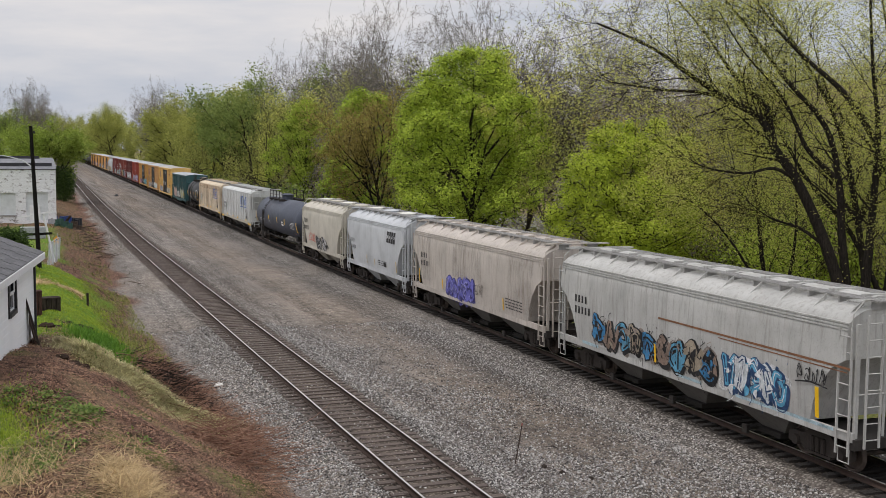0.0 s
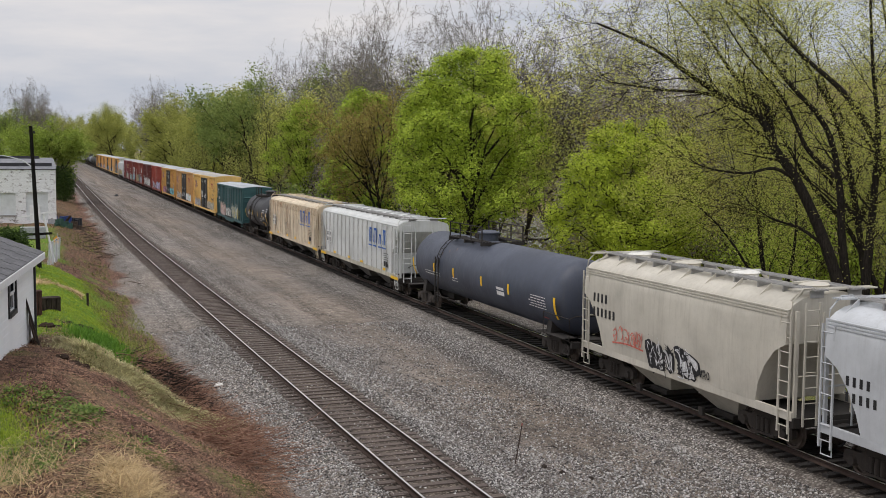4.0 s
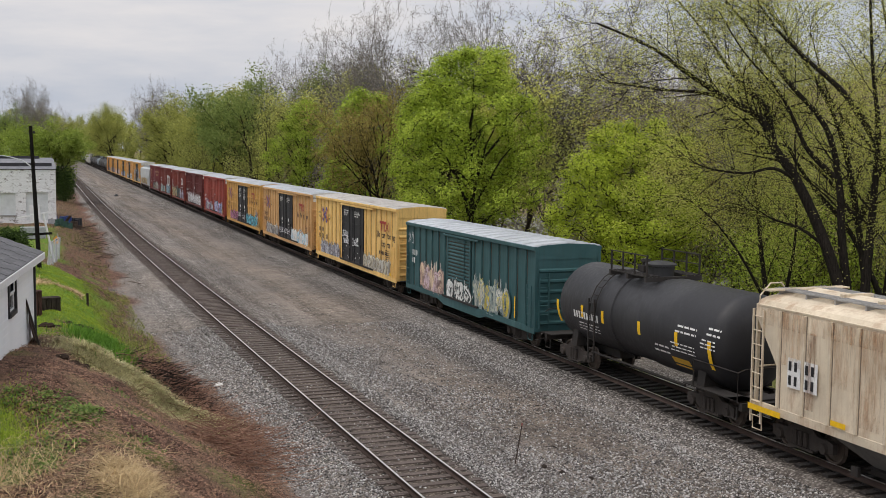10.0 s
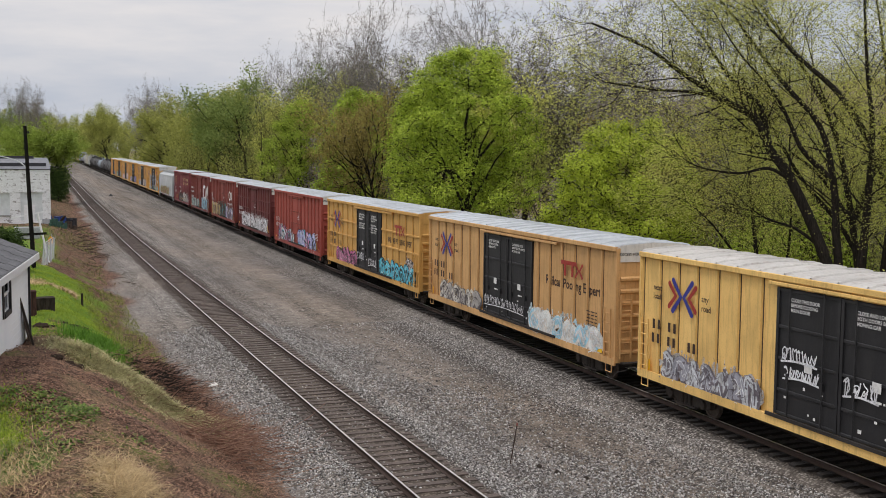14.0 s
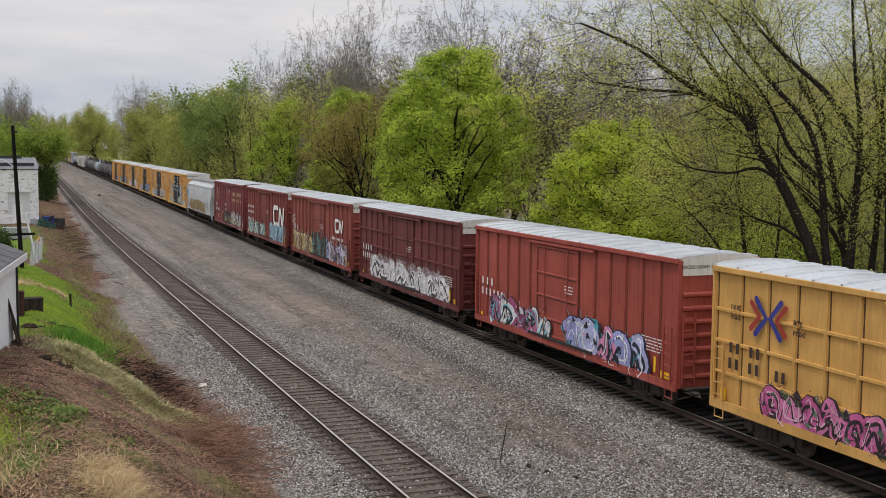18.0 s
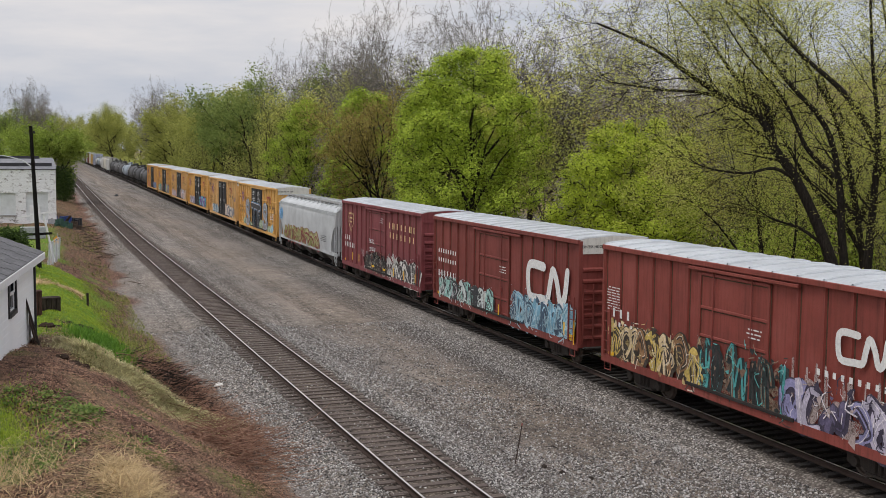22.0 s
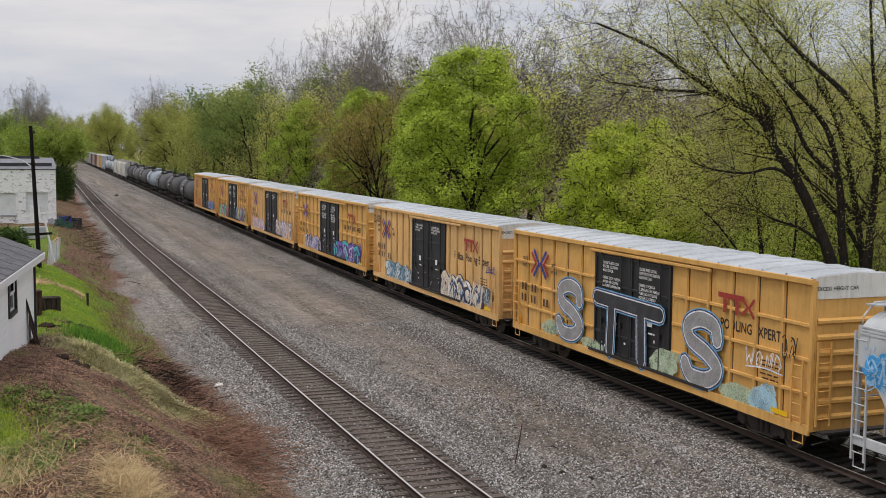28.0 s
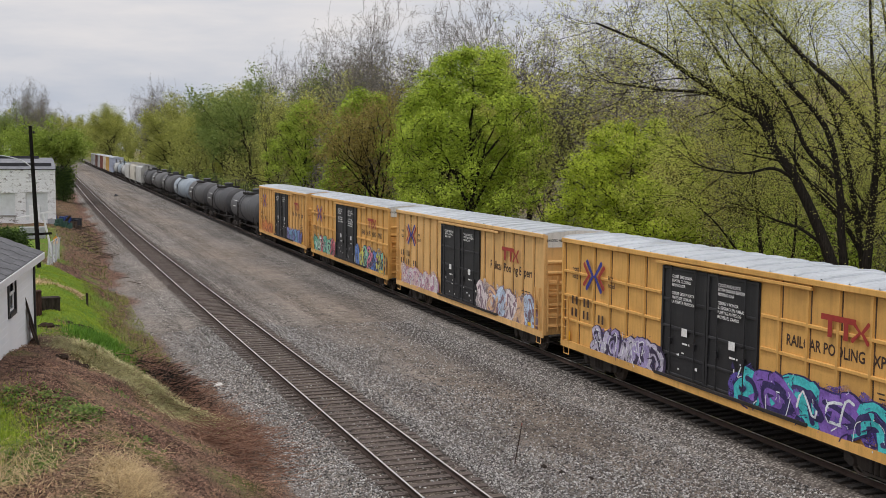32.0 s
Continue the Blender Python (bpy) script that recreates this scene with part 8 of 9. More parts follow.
def shingle_material():
    m, nt, b = base("grey_asphalt_shingle", 0.95)
    o = nt.nodes.new("ShaderNodeObjectInfo")
    f = grain(nt, coords(nt), 40, 3, 0.7)
    c = ramp(nt, f, [(0.3, (0.075, 0.075, 0.08)), (0.7, (0.19, 0.19, 0.20))])
    c = mixed(nt, ramp(nt, o.outputs["Random"], [(0, (0,) * 3), (1, (0.6,) * 3)]), c, (0.07, 0.07, 0.075))
    nt.links.new(c, b.inputs["Base Color"])
    bump(nt, b, f, 0.5, 0.01)
    return m


def glass_material():
    m, nt, b = base("window_glass", 0.05)
    b.inputs["Base Color"].default_value = (0.02, 0.024, 0.028, 1)
    b.inputs["Specular IOR Level"].default_value = 0.8
    return m


SIDING, SHINGLE, GLASS = siding_material(), shingle_material(), glass_material()
TRIM_BLACK = flat("black_trim", (0.012, 0.012, 0.014), 0.5)
TRIM_WHITE = flat("white_trim", (0.76, 0.77, 0.78), 0.5, 0, 0.08)
PLANK = bark("weathered_plank", (0.06, 0.045, 0.035), (0.16, 0.12, 0.095), 2.0)
PLANK_DARK = bark("dark_old_timber", (0.02, 0.016, 0.014), (0.07, 0.055, 0.045), 2.0)


def build_house():
    house = tagged(new("house"), "small white house with a grey shingle roof on the bank", "house")
    house.matrix_basis = pose(0.2, 37.7, 2.0, 0, 0, -7.9)
    # in the house's own space the corner is the origin, the long wall runs back along -y, the far gable along -x
    L, D, H = 9.5, 6.4, 2.82
    wy = -4.45
    s = Shape()
    for y0, y1, z0, z1 in ((-L, wy - 0.62, -0.6, H), (wy + 0.62, 0, -0.6, H), (wy - 0.62, wy + 0.62, -0.6, 1.5), (wy - 0.62, wy + 0.62, 2.58, H)):
        part("wall", Shape().box(-0.16, 0, y0, y1, z0, z1), SIDING, house)
    part("wall", Shape().box(-D, -0.16, -0.16, 0, -0.6, H), SIDING, house)
    part("wall", Shape().box(-D, -0.16, -L, -L + 0.16, -0.6, H), SIDING, house)
    part("wall", Shape().box(-D, -D + 0.16, -L + 0.16, -0.16, -0.6, H), SIDING, house)
    part("floor", Shape().box(-D + 0.16, -0.16, -L + 0.16, -0.16, -0.05, 0.0), PLANK, house)
    rise = 1.25
    part("gable", Shape().prism([(-D, H), (0, H), (-D / 2, H + rise)], -0.16, 0, "y"), SIDING, house)
    part("gable", Shape().prism([(-D, H), (0, H), (-D / 2, H + rise)], -L, -L + 0.16, "y"), SIDING, house)
    k = rise / (D / 2)
    for side in (0, 1):
        a = [(0.3, H - 0.3 * k), (-D / 2, H + rise), (-D / 2, H + rise + 0.1), (0.3, H - 0.3 * k + 0.1)]
        if side:
            a = [(-D - x, z) for x, z in a]
        r = part("roof", Shape().prism(a, -L - 0.25, 0.25, "y"), SHINGLE, house)
        if not side:
            n, rows = 24, 15
            tile = shared("shingle", lambda t: t.box(-0.13, 0.13, -0.195, 0.195, 0.0, 0.012))
            for i in range(rows):
                for j in range(20):
                    t = (i + 0.5) / rows
                    x = 0.28 + (-D / 2 - 0.28) * t
                    z = H - 0.3 * k + 0.1 + (rise + 0.3 * k) * t + 0.004 + 0.006 * (j % 3)
                    ob = part("shingle", tile, SHINGLE, r)
                    ob.matrix_basis = Matrix.Translation((x, 0.05 - 0.4 * j - (0.2 if i % 2 else 0), z)) @ Matrix.Rotation(math.atan(k), 4, "Y")
    part("fascia", Shape().box(0.26, 0.33, -L - 0.25, 0.27, H - 0.3 * k - 0.12, H - 0.3 * k + 0.09), TRIM_WHITE, house)
    part("soffit", Shape().box(0.002, 0.26, -L - 0.25, 0.25, H - 0.20, H - 0.16), TRIM_WHITE, house)
    part("bargeboard", Shape().prism([(0.3, H - 0.3 * k - 0.08), (-D / 2, H + rise - 0.06), (-D / 2, H + rise + 0.08), (0.3, H - 0.3 * k + 0.08)], 0.25, 0.29, "y"), TRIM_WHITE, house)
    part("downspout", Shape().box(0.005, 0.07, -0.09, -0.02, -0.3, H - 0.2, e=0.015), TRIM_BLACK, house, "black downspout at the corner")
    w = part("window", Shape().box(-0.1, 0.04, wy - 0.72, wy - 0.58, 1.42, 2.64).box(-0.1, 0.04, wy + 0.58, wy + 0.72, 1.42, 2.64).box(-0.1, 0.04, wy - 0.58, wy + 0.58, 2.52, 2.64).box(-0.1, 0.06, wy - 0.58, wy + 0.58, 1.42, 1.54), TRIM_BLACK, house, "double-hung window in a black frame")
    for z0, z1, x in ((1.54, 2.05, -0.03), (2.03, 2.52, 0.0)):
        sash = part("sash", Shape().box(x - 0.03, x, wy - 0.58, wy - 0.48, z0, z1).box(x - 0.03, x, wy + 0.48, wy + 0.58, z0, z1).box(x - 0.03, x, wy - 0.48, wy + 0.48, z0, z0 + 0.06).box(x - 0.03, x, wy - 0.48, wy + 0.48, z1 - 0.07, z1), TRIM_WHITE, w)
    part("pane", Shape().box(-0.075, -0.07, wy - 0.56, wy + 0.56, 1.54, 2.52), GLASS, w)
    for k in range(12):
        part("clapboard_edge", shared("clapboard_edge", lambda t: t.prism([(0, 0), (0.005, 0), (0.001, 0.03), (0, 0.03)], -L + 0.02, wy - 0.74, "y")), SIDING, house, at=(0.0, 0, 0.2 + 0.21 * k))
        part("clapboard_edge", shared("clapboard_edge_far", lambda t: t.prism([(0, 0), (0.005, 0), (0.001, 0.03), (0, 0.03)], wy + 0.74, -0.1, "y")), SIDING, house, at=(0.0, 0, 0.2 + 0.21 * k))


build_house()

for x, y, rz, h, lab in ((0.42, 36.1, 8, 1.6, "weathered plank leaning on the house wall"), (0.36, 36.6, 2, 0.95, "short weathered board leaning on the house wall")):
    p = tagged(part("plank", Shape().box(-0.2, 0.2, -0.03, 0.03, 0, h, e=0.006), PLANK if h < 1 else PLANK_DARK), lab, "plank")
    p.matrix_basis = pose(x - 0.12, y, float(ground_z(x, y)) - 0.05, -14, 0, 82 + rz)


def crate(name, x, y, w, d, h, turn, label, mat, slats=5):
    """A slatted wooden crate."""
    c = tagged(new(name), label, "crate")
    c.matrix_basis = pose(x, y, float(ground_z(x, y)) - 0.03, 0, 0, turn)
    part("crate_body", Shape().box(-w / 2 + 0.03, w / 2 - 0.03, -d / 2 + 0.03, d / 2 - 0.03, 0.02, h - 0.05), PLANK_DARK, c)
    for k in range(slats):
        px = -w / 2 + w * (k + 0.5) / slats
        part("slat", Shape().box(px - w / slats * 0.42, px + w / slats * 0.42, -d / 2 - 0.02, -d / 2 + 0.015, 0, h), mat, c)
    part("lid", Shape().box(-w / 2, w / 2, -d / 2 - 0.03, d / 2, h - 0.04, h), mat, c)
    return c


crate("wooden_crate", 0.83, 45.4, 0.72, 0.55, 0.55, 6, "dark old wooden crate on the lawn", PLANK_DARK, 4)
crate("wooden_crate", 0.28, 43.2, 0.42, 0.5, 0.95, 4, "dark reddish wooden bin behind the house", bark("reddish_timber", (0.04, 0.02, 0.018), (0.11, 0.06, 0.05)), 3)
s = tagged(part("stake", Shape().box(-0.05, 0.05, -0.05, 0.05, -0.3, 0.62, e=0.012), PLANK_DARK), "short dark stake in the grass bank", "stake")
s.matrix_basis = pose(2.6, 53.2, float(ground_z(2.6, 53.2)))

POLE_WOOD = bark("tarred_pole_wood", (0.006, 0.0055, 0.005), (0.022, 0.019, 0.017), 2.0)
# utility pole, leaning, with its wire bracket
pole = tagged(new("utility_pole"), "dark leaning wooden utility pole", "utility pole")
pole.matrix_basis = pose(0.65, 62.0, float(ground_z(0.65, 62.0)) - 0.5, 0, -2.1, 0)
part("pole", Shape().lathe([(0, 0.12), (3, 0.11), (8.0, 0.085), (8.02, 0.02)], 10, "z"), POLE_WOOD, pole)
# stands in for a dark beam of some structure behind the pole
part("crossarm", Shape().box(-0.75, 0.75, 0.1, 0.2, 2.25, 2.37), POLE_WOOD, pole)
part("insulator", Shape().lathe([(7.6, 0.03), (7.65, 0.06), (7.75, 0.05)], 8, "z", 0, (0.15, 0, 0)), TRIM_BLACK, pole)

# the washing-line post and the fence behind the pole
post = tagged(new("clothesline_post"), "white leaning clothesline post with a crossbar", "clothesline post")
post.matrix_basis = pose(1.6, 69.5, float(ground_z(1.6, 69.5)) - 0.2, 0, -11, 0)
part("post", Shape().tube([(0, 0, 0), (0, 0, 3.25)], 0.06, 8), TRIM_WHITE, post)
part("crossbar", Shape().box(-1.5, 0.55, -0.06, 0.06, 3.2, 3.28), TRIM_WHITE, post)
FENCE_STEEL = flat("galvanised_fence", (0.42, 0.43, 0.44), 0.5, 0.4, 0.2)
fence = tagged(new("chain_link_fence"), "short run of grey chain-link fence", "fence")
fence.matrix_basis = pose(1.0, 64.6, float(ground_z(1.0, 64.6)) - 0.1)
for k in range(4):
    part("fence_post", shared("fence_post", lambda t: t.tube([(0, 0, 0), (0, 0, 1.35)], 0.035, 6)), FENCE_STEEL, fence, at=(0.18 + 0.22 * k, 1.6 * k, 0))
mesh_s = Shape()
for k in range(28):
    a = k * 0.17
    for z in (0.1, 1.25):
        b = a + (1.15 if z < 1 else -1.15)
        mesh_s.tube([(0.18 + 0.22 * a / 1.6, a, z), (0.18 + 0.22 * b / 1.6, b, 1.35 - z)], 0.006, 3)
part("wire_mesh", mesh_s, FENCE_STEEL, fence)
part("top_rail", Shape().tube([(0.18, 0, 1.33), (0.84, 4.8, 1.33)], 0.025, 6), FENCE_STEEL, fence)
sign = tagged(new("warning_sign"), "small orange-yellow warning sign on a thin post by the fence", "sign")
sign.matrix_basis = pose(1.75, 72.0, float(ground_z(1.75, 72.0)) - 0.2)
part("sign_post", Shape().tube([(0, 0.03, 0), (0.06, 0.03, 1.9)], 0.03, 6), FENCE_STEEL, sign)
part("sign_plate", Shape().prism([(-0.15, 1.28), (0.15, 1.28), (0.17, 1.58), (0, 1.78), (-0.17, 1.58)], -0.02, 0.0, "y"), flat("orange_yellow_plate", (0.78, 0.36, 0.02), 0.5), sign)
part("sign_symbol", Shape().lathe([(-0.03, 0.07), (-0.021, 0.07)], 12, "y", 0, (0, 0, 1.52)), TRIM_BLACK, sign, "black round symbol")
x = tagged(part("storage_box", Shape().box(-0.9, 0.9, -0.5, 0.5, 0, 0.85, e=0.03), flat("grey_metal_box", (0.33, 0.34, 0.36), 0.6)), "plain grey metal storage box", "box")
x.matrix_basis = pose(0.5, 88.0, float(ground_z(0.5, 88.0)) + 0.02)

# ---------------------------------------------------------------- the white brick building
def white_brick():
    m, nt, b = base("flaking_white_brick", 0.85)
    v = coords(nt, "Object", (1, 1, 1), (radians(90), 0, 0))
    br = node(nt, "ShaderNodeTexBrick", Scale=1.0, Mortar_Size=0.012, Bias=0.0, Brick_Width=0.23, Row_Height=0.078)
    nt.links.new(v, br.inputs["Vector"])
    br.inputs["Color1"].default_value, br.inputs["Color2"].default_value, br.inputs["Mortar"].default_value = (0.86, 0.87, 0.89, 1), (0.78, 0.79, 0.81, 1), (0.68, 0.68, 0.69, 1)
    flake = grain(nt, coords(nt, "Object", (1, 1, 2.2)), 1.5, 8, 0.75)
    c = mixed(nt, ramp(nt, flake, [(0.54, (0, 0, 0)), (0.60, (0.9,) * 3)]), br.outputs["Color"], (0.21, 0.19, 0.18))
    nt.links.new(c, b.inputs["Base Color"])
    bump(nt, b, br.outputs["Fac"], 0.4, -0.01)
    return m


WHITE_BRICK = white_brick()
MEMBRANE = flat("dark_roof_membrane", (0.03, 0.03, 0.036), 0.7, 0, 0.35, 2)
GREY_ROOF = flat("grey_roof", (0.17, 0.175, 0.19), 0.7, 0, 0.3, 2)


def build_warehouse():
    b = tagged(new("warehouse"), "white-painted brick building with a flat dark roof", "building")
    b.matrix_basis = pose(2.75, 110.5, 0.9)
    W, D, H = 24.0, 22.0, 5.25
    openings = [(-2.66, -0.73, 0.5, 3.12), (-5.6, -3.59, 1.0, 3.08), (-9.4, -7.4, 0.95, 2.95), (-13.4, -11.4, 0.95, 2.95)]
    s, x = Shape(), 0.0
    for x0, x1, z0, z1 in openings:
        for box in ((x1, x, -0.8, H), (x0, x1, -0.8, z0), (x0, x1, z1, H)):
            part("wall", Shape().box(box[0], box[1], 0, 0.3, box[2], box[3]), WHITE_BRICK, b)
        x = x0
    part("wall", Shape().box(-W, x, 0, 0.3, -0.8, H), WHITE_BRICK, b)
    part("wall", Shape().box(-0.3, 0, 0.3, D, -0.8, H), WHITE_BRICK, b)
    part("wall", Shape().box(-W, -W + 0.3, 0.3, D, -0.8, H), WHITE_BRICK, b)
    part("wall", Shape().box(-W + 0.3, -0.3, D - 0.3, D, -0.8, H), WHITE_BRICK, b)
    panel = flat("grey_blocked_panel", (0.64, 0.67, 0.68), 0.7, 0, 0.12, 2)
    for k, (x0, x1, z0, z1) in enumerate(openings):
        if k == 0:
            d = part("door_opening", Shape().box(x0, x1, 0.12, 0.2, z0, z1), panel, b, "pale boarded-up doorway")
            part("door", Shape().box(-2.38, -1.42, 0.04, 0.11, z0, 1.95), TRIM_WHITE, d)
        else:
            w = part("window", Shape().box(x0, x1, 0.14, 0.2, z0, z1), panel, b, "pale blocked-up window")
            part("window_sill", Shape().box(x0 - 0.1, x1 + 0.1, -0.08, 0.14, z0 - 0.1, z0), flat("grey_sill", (0.3, 0.3, 0.3)), w)
        part("lintel", Shape().box(x0 - 0.12, x1 + 0.12, -0.03, 0.0, z1, z1 + 0.12), WHITE_BRICK, b)
    part("plinth", Shape().box(-0.78, -0.02, -0.06, 0.0, -0.8, 0.6), flat("grey_plinth", (0.33, 0.34, 0.36)), b)
    part("coping", Shape().box(-W - 0.1, 0.06, -0.06, 0.35, H, H + 0.07), MEMBRANE, b, "thin dark metal coping")
    part("roof", Shape().prism([(0.1, H + 0.07), (1.2, H + 0.3), (9, H + 0.95), (D, H + 0.95), (D, H - 0.1), (0.1, H - 0.1)], -W, 0.05, "x"), GREY_ROOF, b)
    part("roof_band", Shape().box(-W, -0.3, 1.25, 1.6, H + 0.12, H + 0.62), MEMBRANE, b, "dark band of roofing felt")
    part("roof_band", Shape().box(-W, -1.3, 9.0, 9.4, H + 0.85, H + 1.22), MEMBRANE, b, "dark band of roofing felt")


build_warehouse()
lamp = tagged(new("street_lamp"), "curved pale street lamp arm beside the building", "street lamp")
lamp.matrix_basis = pose(-0.4, 64.0, float(ground_z(-0.4, 64)) - 0.2)
part("lamp_arm", Shape().tube(bow3([(0.85, -2.0, 5.5), (0.35, -1.2, 5.9), (-0.6, 0.2, 6.15), (-1.6, 1.2, 6.2)]), 0.03, 6), FENCE_STEEL, lamp)
part("lamp_post", Shape().tube([(-1.6, 1.2, 0), (-1.6, 1.2, 6.2)], 0.07, 8), FENCE_STEEL, lamp)
part("lamp_head", Shape().box(-2.3, -1.6, 1.05, 1.35, 6.1, 6.26, e=0.04), FENCE_STEEL, lamp)

# hedge bush by the house, and rubbish at the corner of the building
bush_rs = np.random.RandomState(4)
bc = bush_rs.normal(0, 1, (900, 3)).clip(-1.7, 1.7) * np.array([0.4, 0.4, 0.5]) + np.array([0, 0, 1.35])
bc[:, 2] = np.maximum(bc[:, 2], 0.15)
bv, bf = leaves(bush_rs, bc, 16, 0.16, 0.06)
bush = plant((quick("trunk", *tubes([([Vector((0, 0, -0.3)), Vector((0.02, 0, 0.5)), Vector((0, 0.05, 1.2))], [0.06, 0.05, 0.02], 0)]), [BARK_DARK]), quick("crown", bv, bf, [DARK_LEAF])), -0.8, 59.5, 0, "dense dark green evergreen bush", "shrub")
bc = bush_rs.normal(0, 1, (800, 3)).clip(-1.8, 1.8) * np.array([0.75, 2.6, 1.25]) + np.array([0, 0, 2.7])
bc[:, 2] = np.maximum(bc[:, 2], 0.1)
bv, bf = leaves(bush_rs, bc, 10, 0.25, 0.12)
plant((quick("trunk", *tubes([([Vector((0, k, -0.3)), Vector((0.05, k, 0.8)), Vector((0, k + 0.1, 2.0))], [0.08, 0.06, 0.03], 0) for k in (-2.0, 0.0, 2.0)]), [BARK_DARK]), quick("crown", bv, bf, [DARK_LEAF])), 5.3, 172.0, 0, "dark overgrown bushes beside the white building", "shrub")
for x, y, sx, mat, lab in ((3.6, 117, 0.8, flat("blue_tarpaulin", (0.02, 0.06, 0.25), 0.5, 0, 0.5, 3), "crumpled blue tarpaulin beside the building"), (4.4, 117.5, 0.9, MEMBRANE, "heap of dark scrap beside the building"), (4.6, 115, 0.7, PLANK, "heap of broken timber beside the track"), (3.1, 107.5, 0.7, flat("green_tarpaulin", (0.025, 0.075, 0.055), 0.6, 0, 0.5, 3), "low heap of green sheeting beside the building")):
    rs = np.random.RandomState(int(x * 10))
    s = Shape()
    for k in range(14):
        a, b_, c = rs.uniform(-0.8, 0.8), rs.uniform(-0.6, 0.6), rs.uniform(0.05, 0.6)
        s.prism([(a + sx * 0.32 * math.cos(t) * rs.uniform(0.6, 1.1), b_ + sx * 0.32 * math.sin(t) * rs.uniform(0.6, 1.1)) for t in (0, 1.05, 2.1, 3.14, 4.2, 5.2)], -0.2, c * 1.3, "z")
    ob = tagged(part("scrap_heap", s, mat), lab, "heap", kind="stuff")
    ob.matrix_basis = pose(x, y, float(ground_z(x, y)))
for x, y, a, b_ in ((3.4, 112, 20, 60), (4.6, 113, 70, 80), (3.9, 110.5, -60, 86)):
    p = tagged(part("timber", Shape().box(-0.12, 0.12, -0.04, 0.04, 0, 2.0, e=0.01), PLANK), "grey weathered timber lying on the bank", "timber")
    p.matrix_basis = pose(x, y, float(ground_z(x, y)) + 0.1, b_, 0, a)

# ---------------------------------------------------------------- small things on the gravel
rod = tagged(new("steel_rod"), "thin rusty steel rod stuck in the gravel", "rod")
rod.matrix_basis = pose(12.44, 27.1, -0.5, 0, 13, 20)
part("rod", Shape().tube([(0, 0, 0), (0.01, 0, 0.6), (0, 0, 1.18)], 0.016, 6), RAIL_WEB, rod)
part("rod_tip", Shape().tube([(0, 0, 1.16), (0, 0, 1.24)], 0.022, 6), flat("faded_red_tip", (0.25, 0.08, 0.06)), rod)


def stone(x, y, r, mat, label, seed, name="stone"):
    rs = np.random.RandomState(seed)
    s = Shape().lathe([(0, r * 0.7), (r * 0.35, r), (r * 0.8, r * 0.8), (r * 1.1, r * 0.3)], 9, "z")
    s.v = [tuple(np.array(p) * rs.uniform(0.85, 1.15, 3)) for p in s.v]
    ob = tagged(part(name, s, mat), label, name.replace("_", " "))
    ob.matrix_basis = pose(x, y, float(ground_z(x, y)) - 0.04, 0, 0, seed * 40)


PALE_STONE = flat("pale_limestone", (0.66, 0.64, 0.6), 0.85, 0, 0.15, 8)
stone(6.42, 39.8, 0.17, PALE_STONE, "white stone at the edge of the gravel", 1)
stone(5.55, 40.2, 0.09, PALE_STONE, "small white stone at the edge of the gravel", 2)
stone(5.8, 39.3, 0.08, PALE_STONE, "small pale stone at the edge of the gravel", 3)
stone(13.1, 26.6, 0.1, PLANK_DARK, "dark lump of wood on the gravel", 4, "wood_lump")
stone(14.9, 200, 0.35, MEMBRANE, "dark lump lying on the far gravel", 6, "dark_lump")
for k, (x, y) in enumerate(((12.2, 26.7), (13.8, 25.2), (13.3, 25.9), (12.9, 37.0), (3.6, 64.6), (3.0, 73.6), (4.9, 50.5))):
    stone(x, y, 0.07 + 0.02 * (k % 3), PLANK_DARK, "dark clod on the ground", 10 + k, "clod")

EARTH = bark("dark_turned_earth", (0.012, 0.008, 0.006), (0.075, 0.048, 0.034), 6.0)
# the last three clods stand in for a dark hole in the turf
for k, (x, y, r) in enumerate(((0.62, 40.6, 0.3), (0.95, 40.9, 0.22), (1.72, 42.9, 0.28), (2.1, 43.4, 0.2), (1.4, 43.2, 0.18), (0.85, 33.8, 0.26), (1.15, 33.5, 0.3), (1.5, 33.9, 0.2))):
    seed_rs = np.random.RandomState(60 + k)
    s = Shape().lathe([(-r * 0.3, r * 0.9), (r * 0.1, r), (r * 0.3, r * 0.7), (r * 0.36, r * 0.2)], 11, "z")
    s.v = [tuple(np.array(q) * seed_rs.uniform(0.75, 1.25, 3)) for q in s.v]
    ob = tagged(part("soil_clod", s, EARTH), "dark upturned soil in the grass", "soil")
    ob.matrix_basis = pose(x, y, float(ground_z(x, y)) - 0.02, 0, 0, 50 * k)

# ---------------------------------------------------------------- grass, litter, brush and stones
STRAW = leafy("dry_straw", (0.36, 0.25, 0.12), (0.78, 0.60, 0.34), 0.2)
LITTER = leafy("dead_leaf_litter", (0.02, 0.010, 0.007), (0.54, 0.315, 0.20), 0.1)
STEMS = leafy("reddish_dead_stems", (0.14, 0.062, 0.04), (0.44, 0.26, 0.18), 0.05)
LAWN = leafy("lawn_blades", (0.20, 0.29, 0.025), (0.44, 0.53, 0.07), 0.4)
TUFT = leafy("rank_green_grass", (0.06, 0.16, 0.015), (0.20, 0.38, 0.05), 0.4)


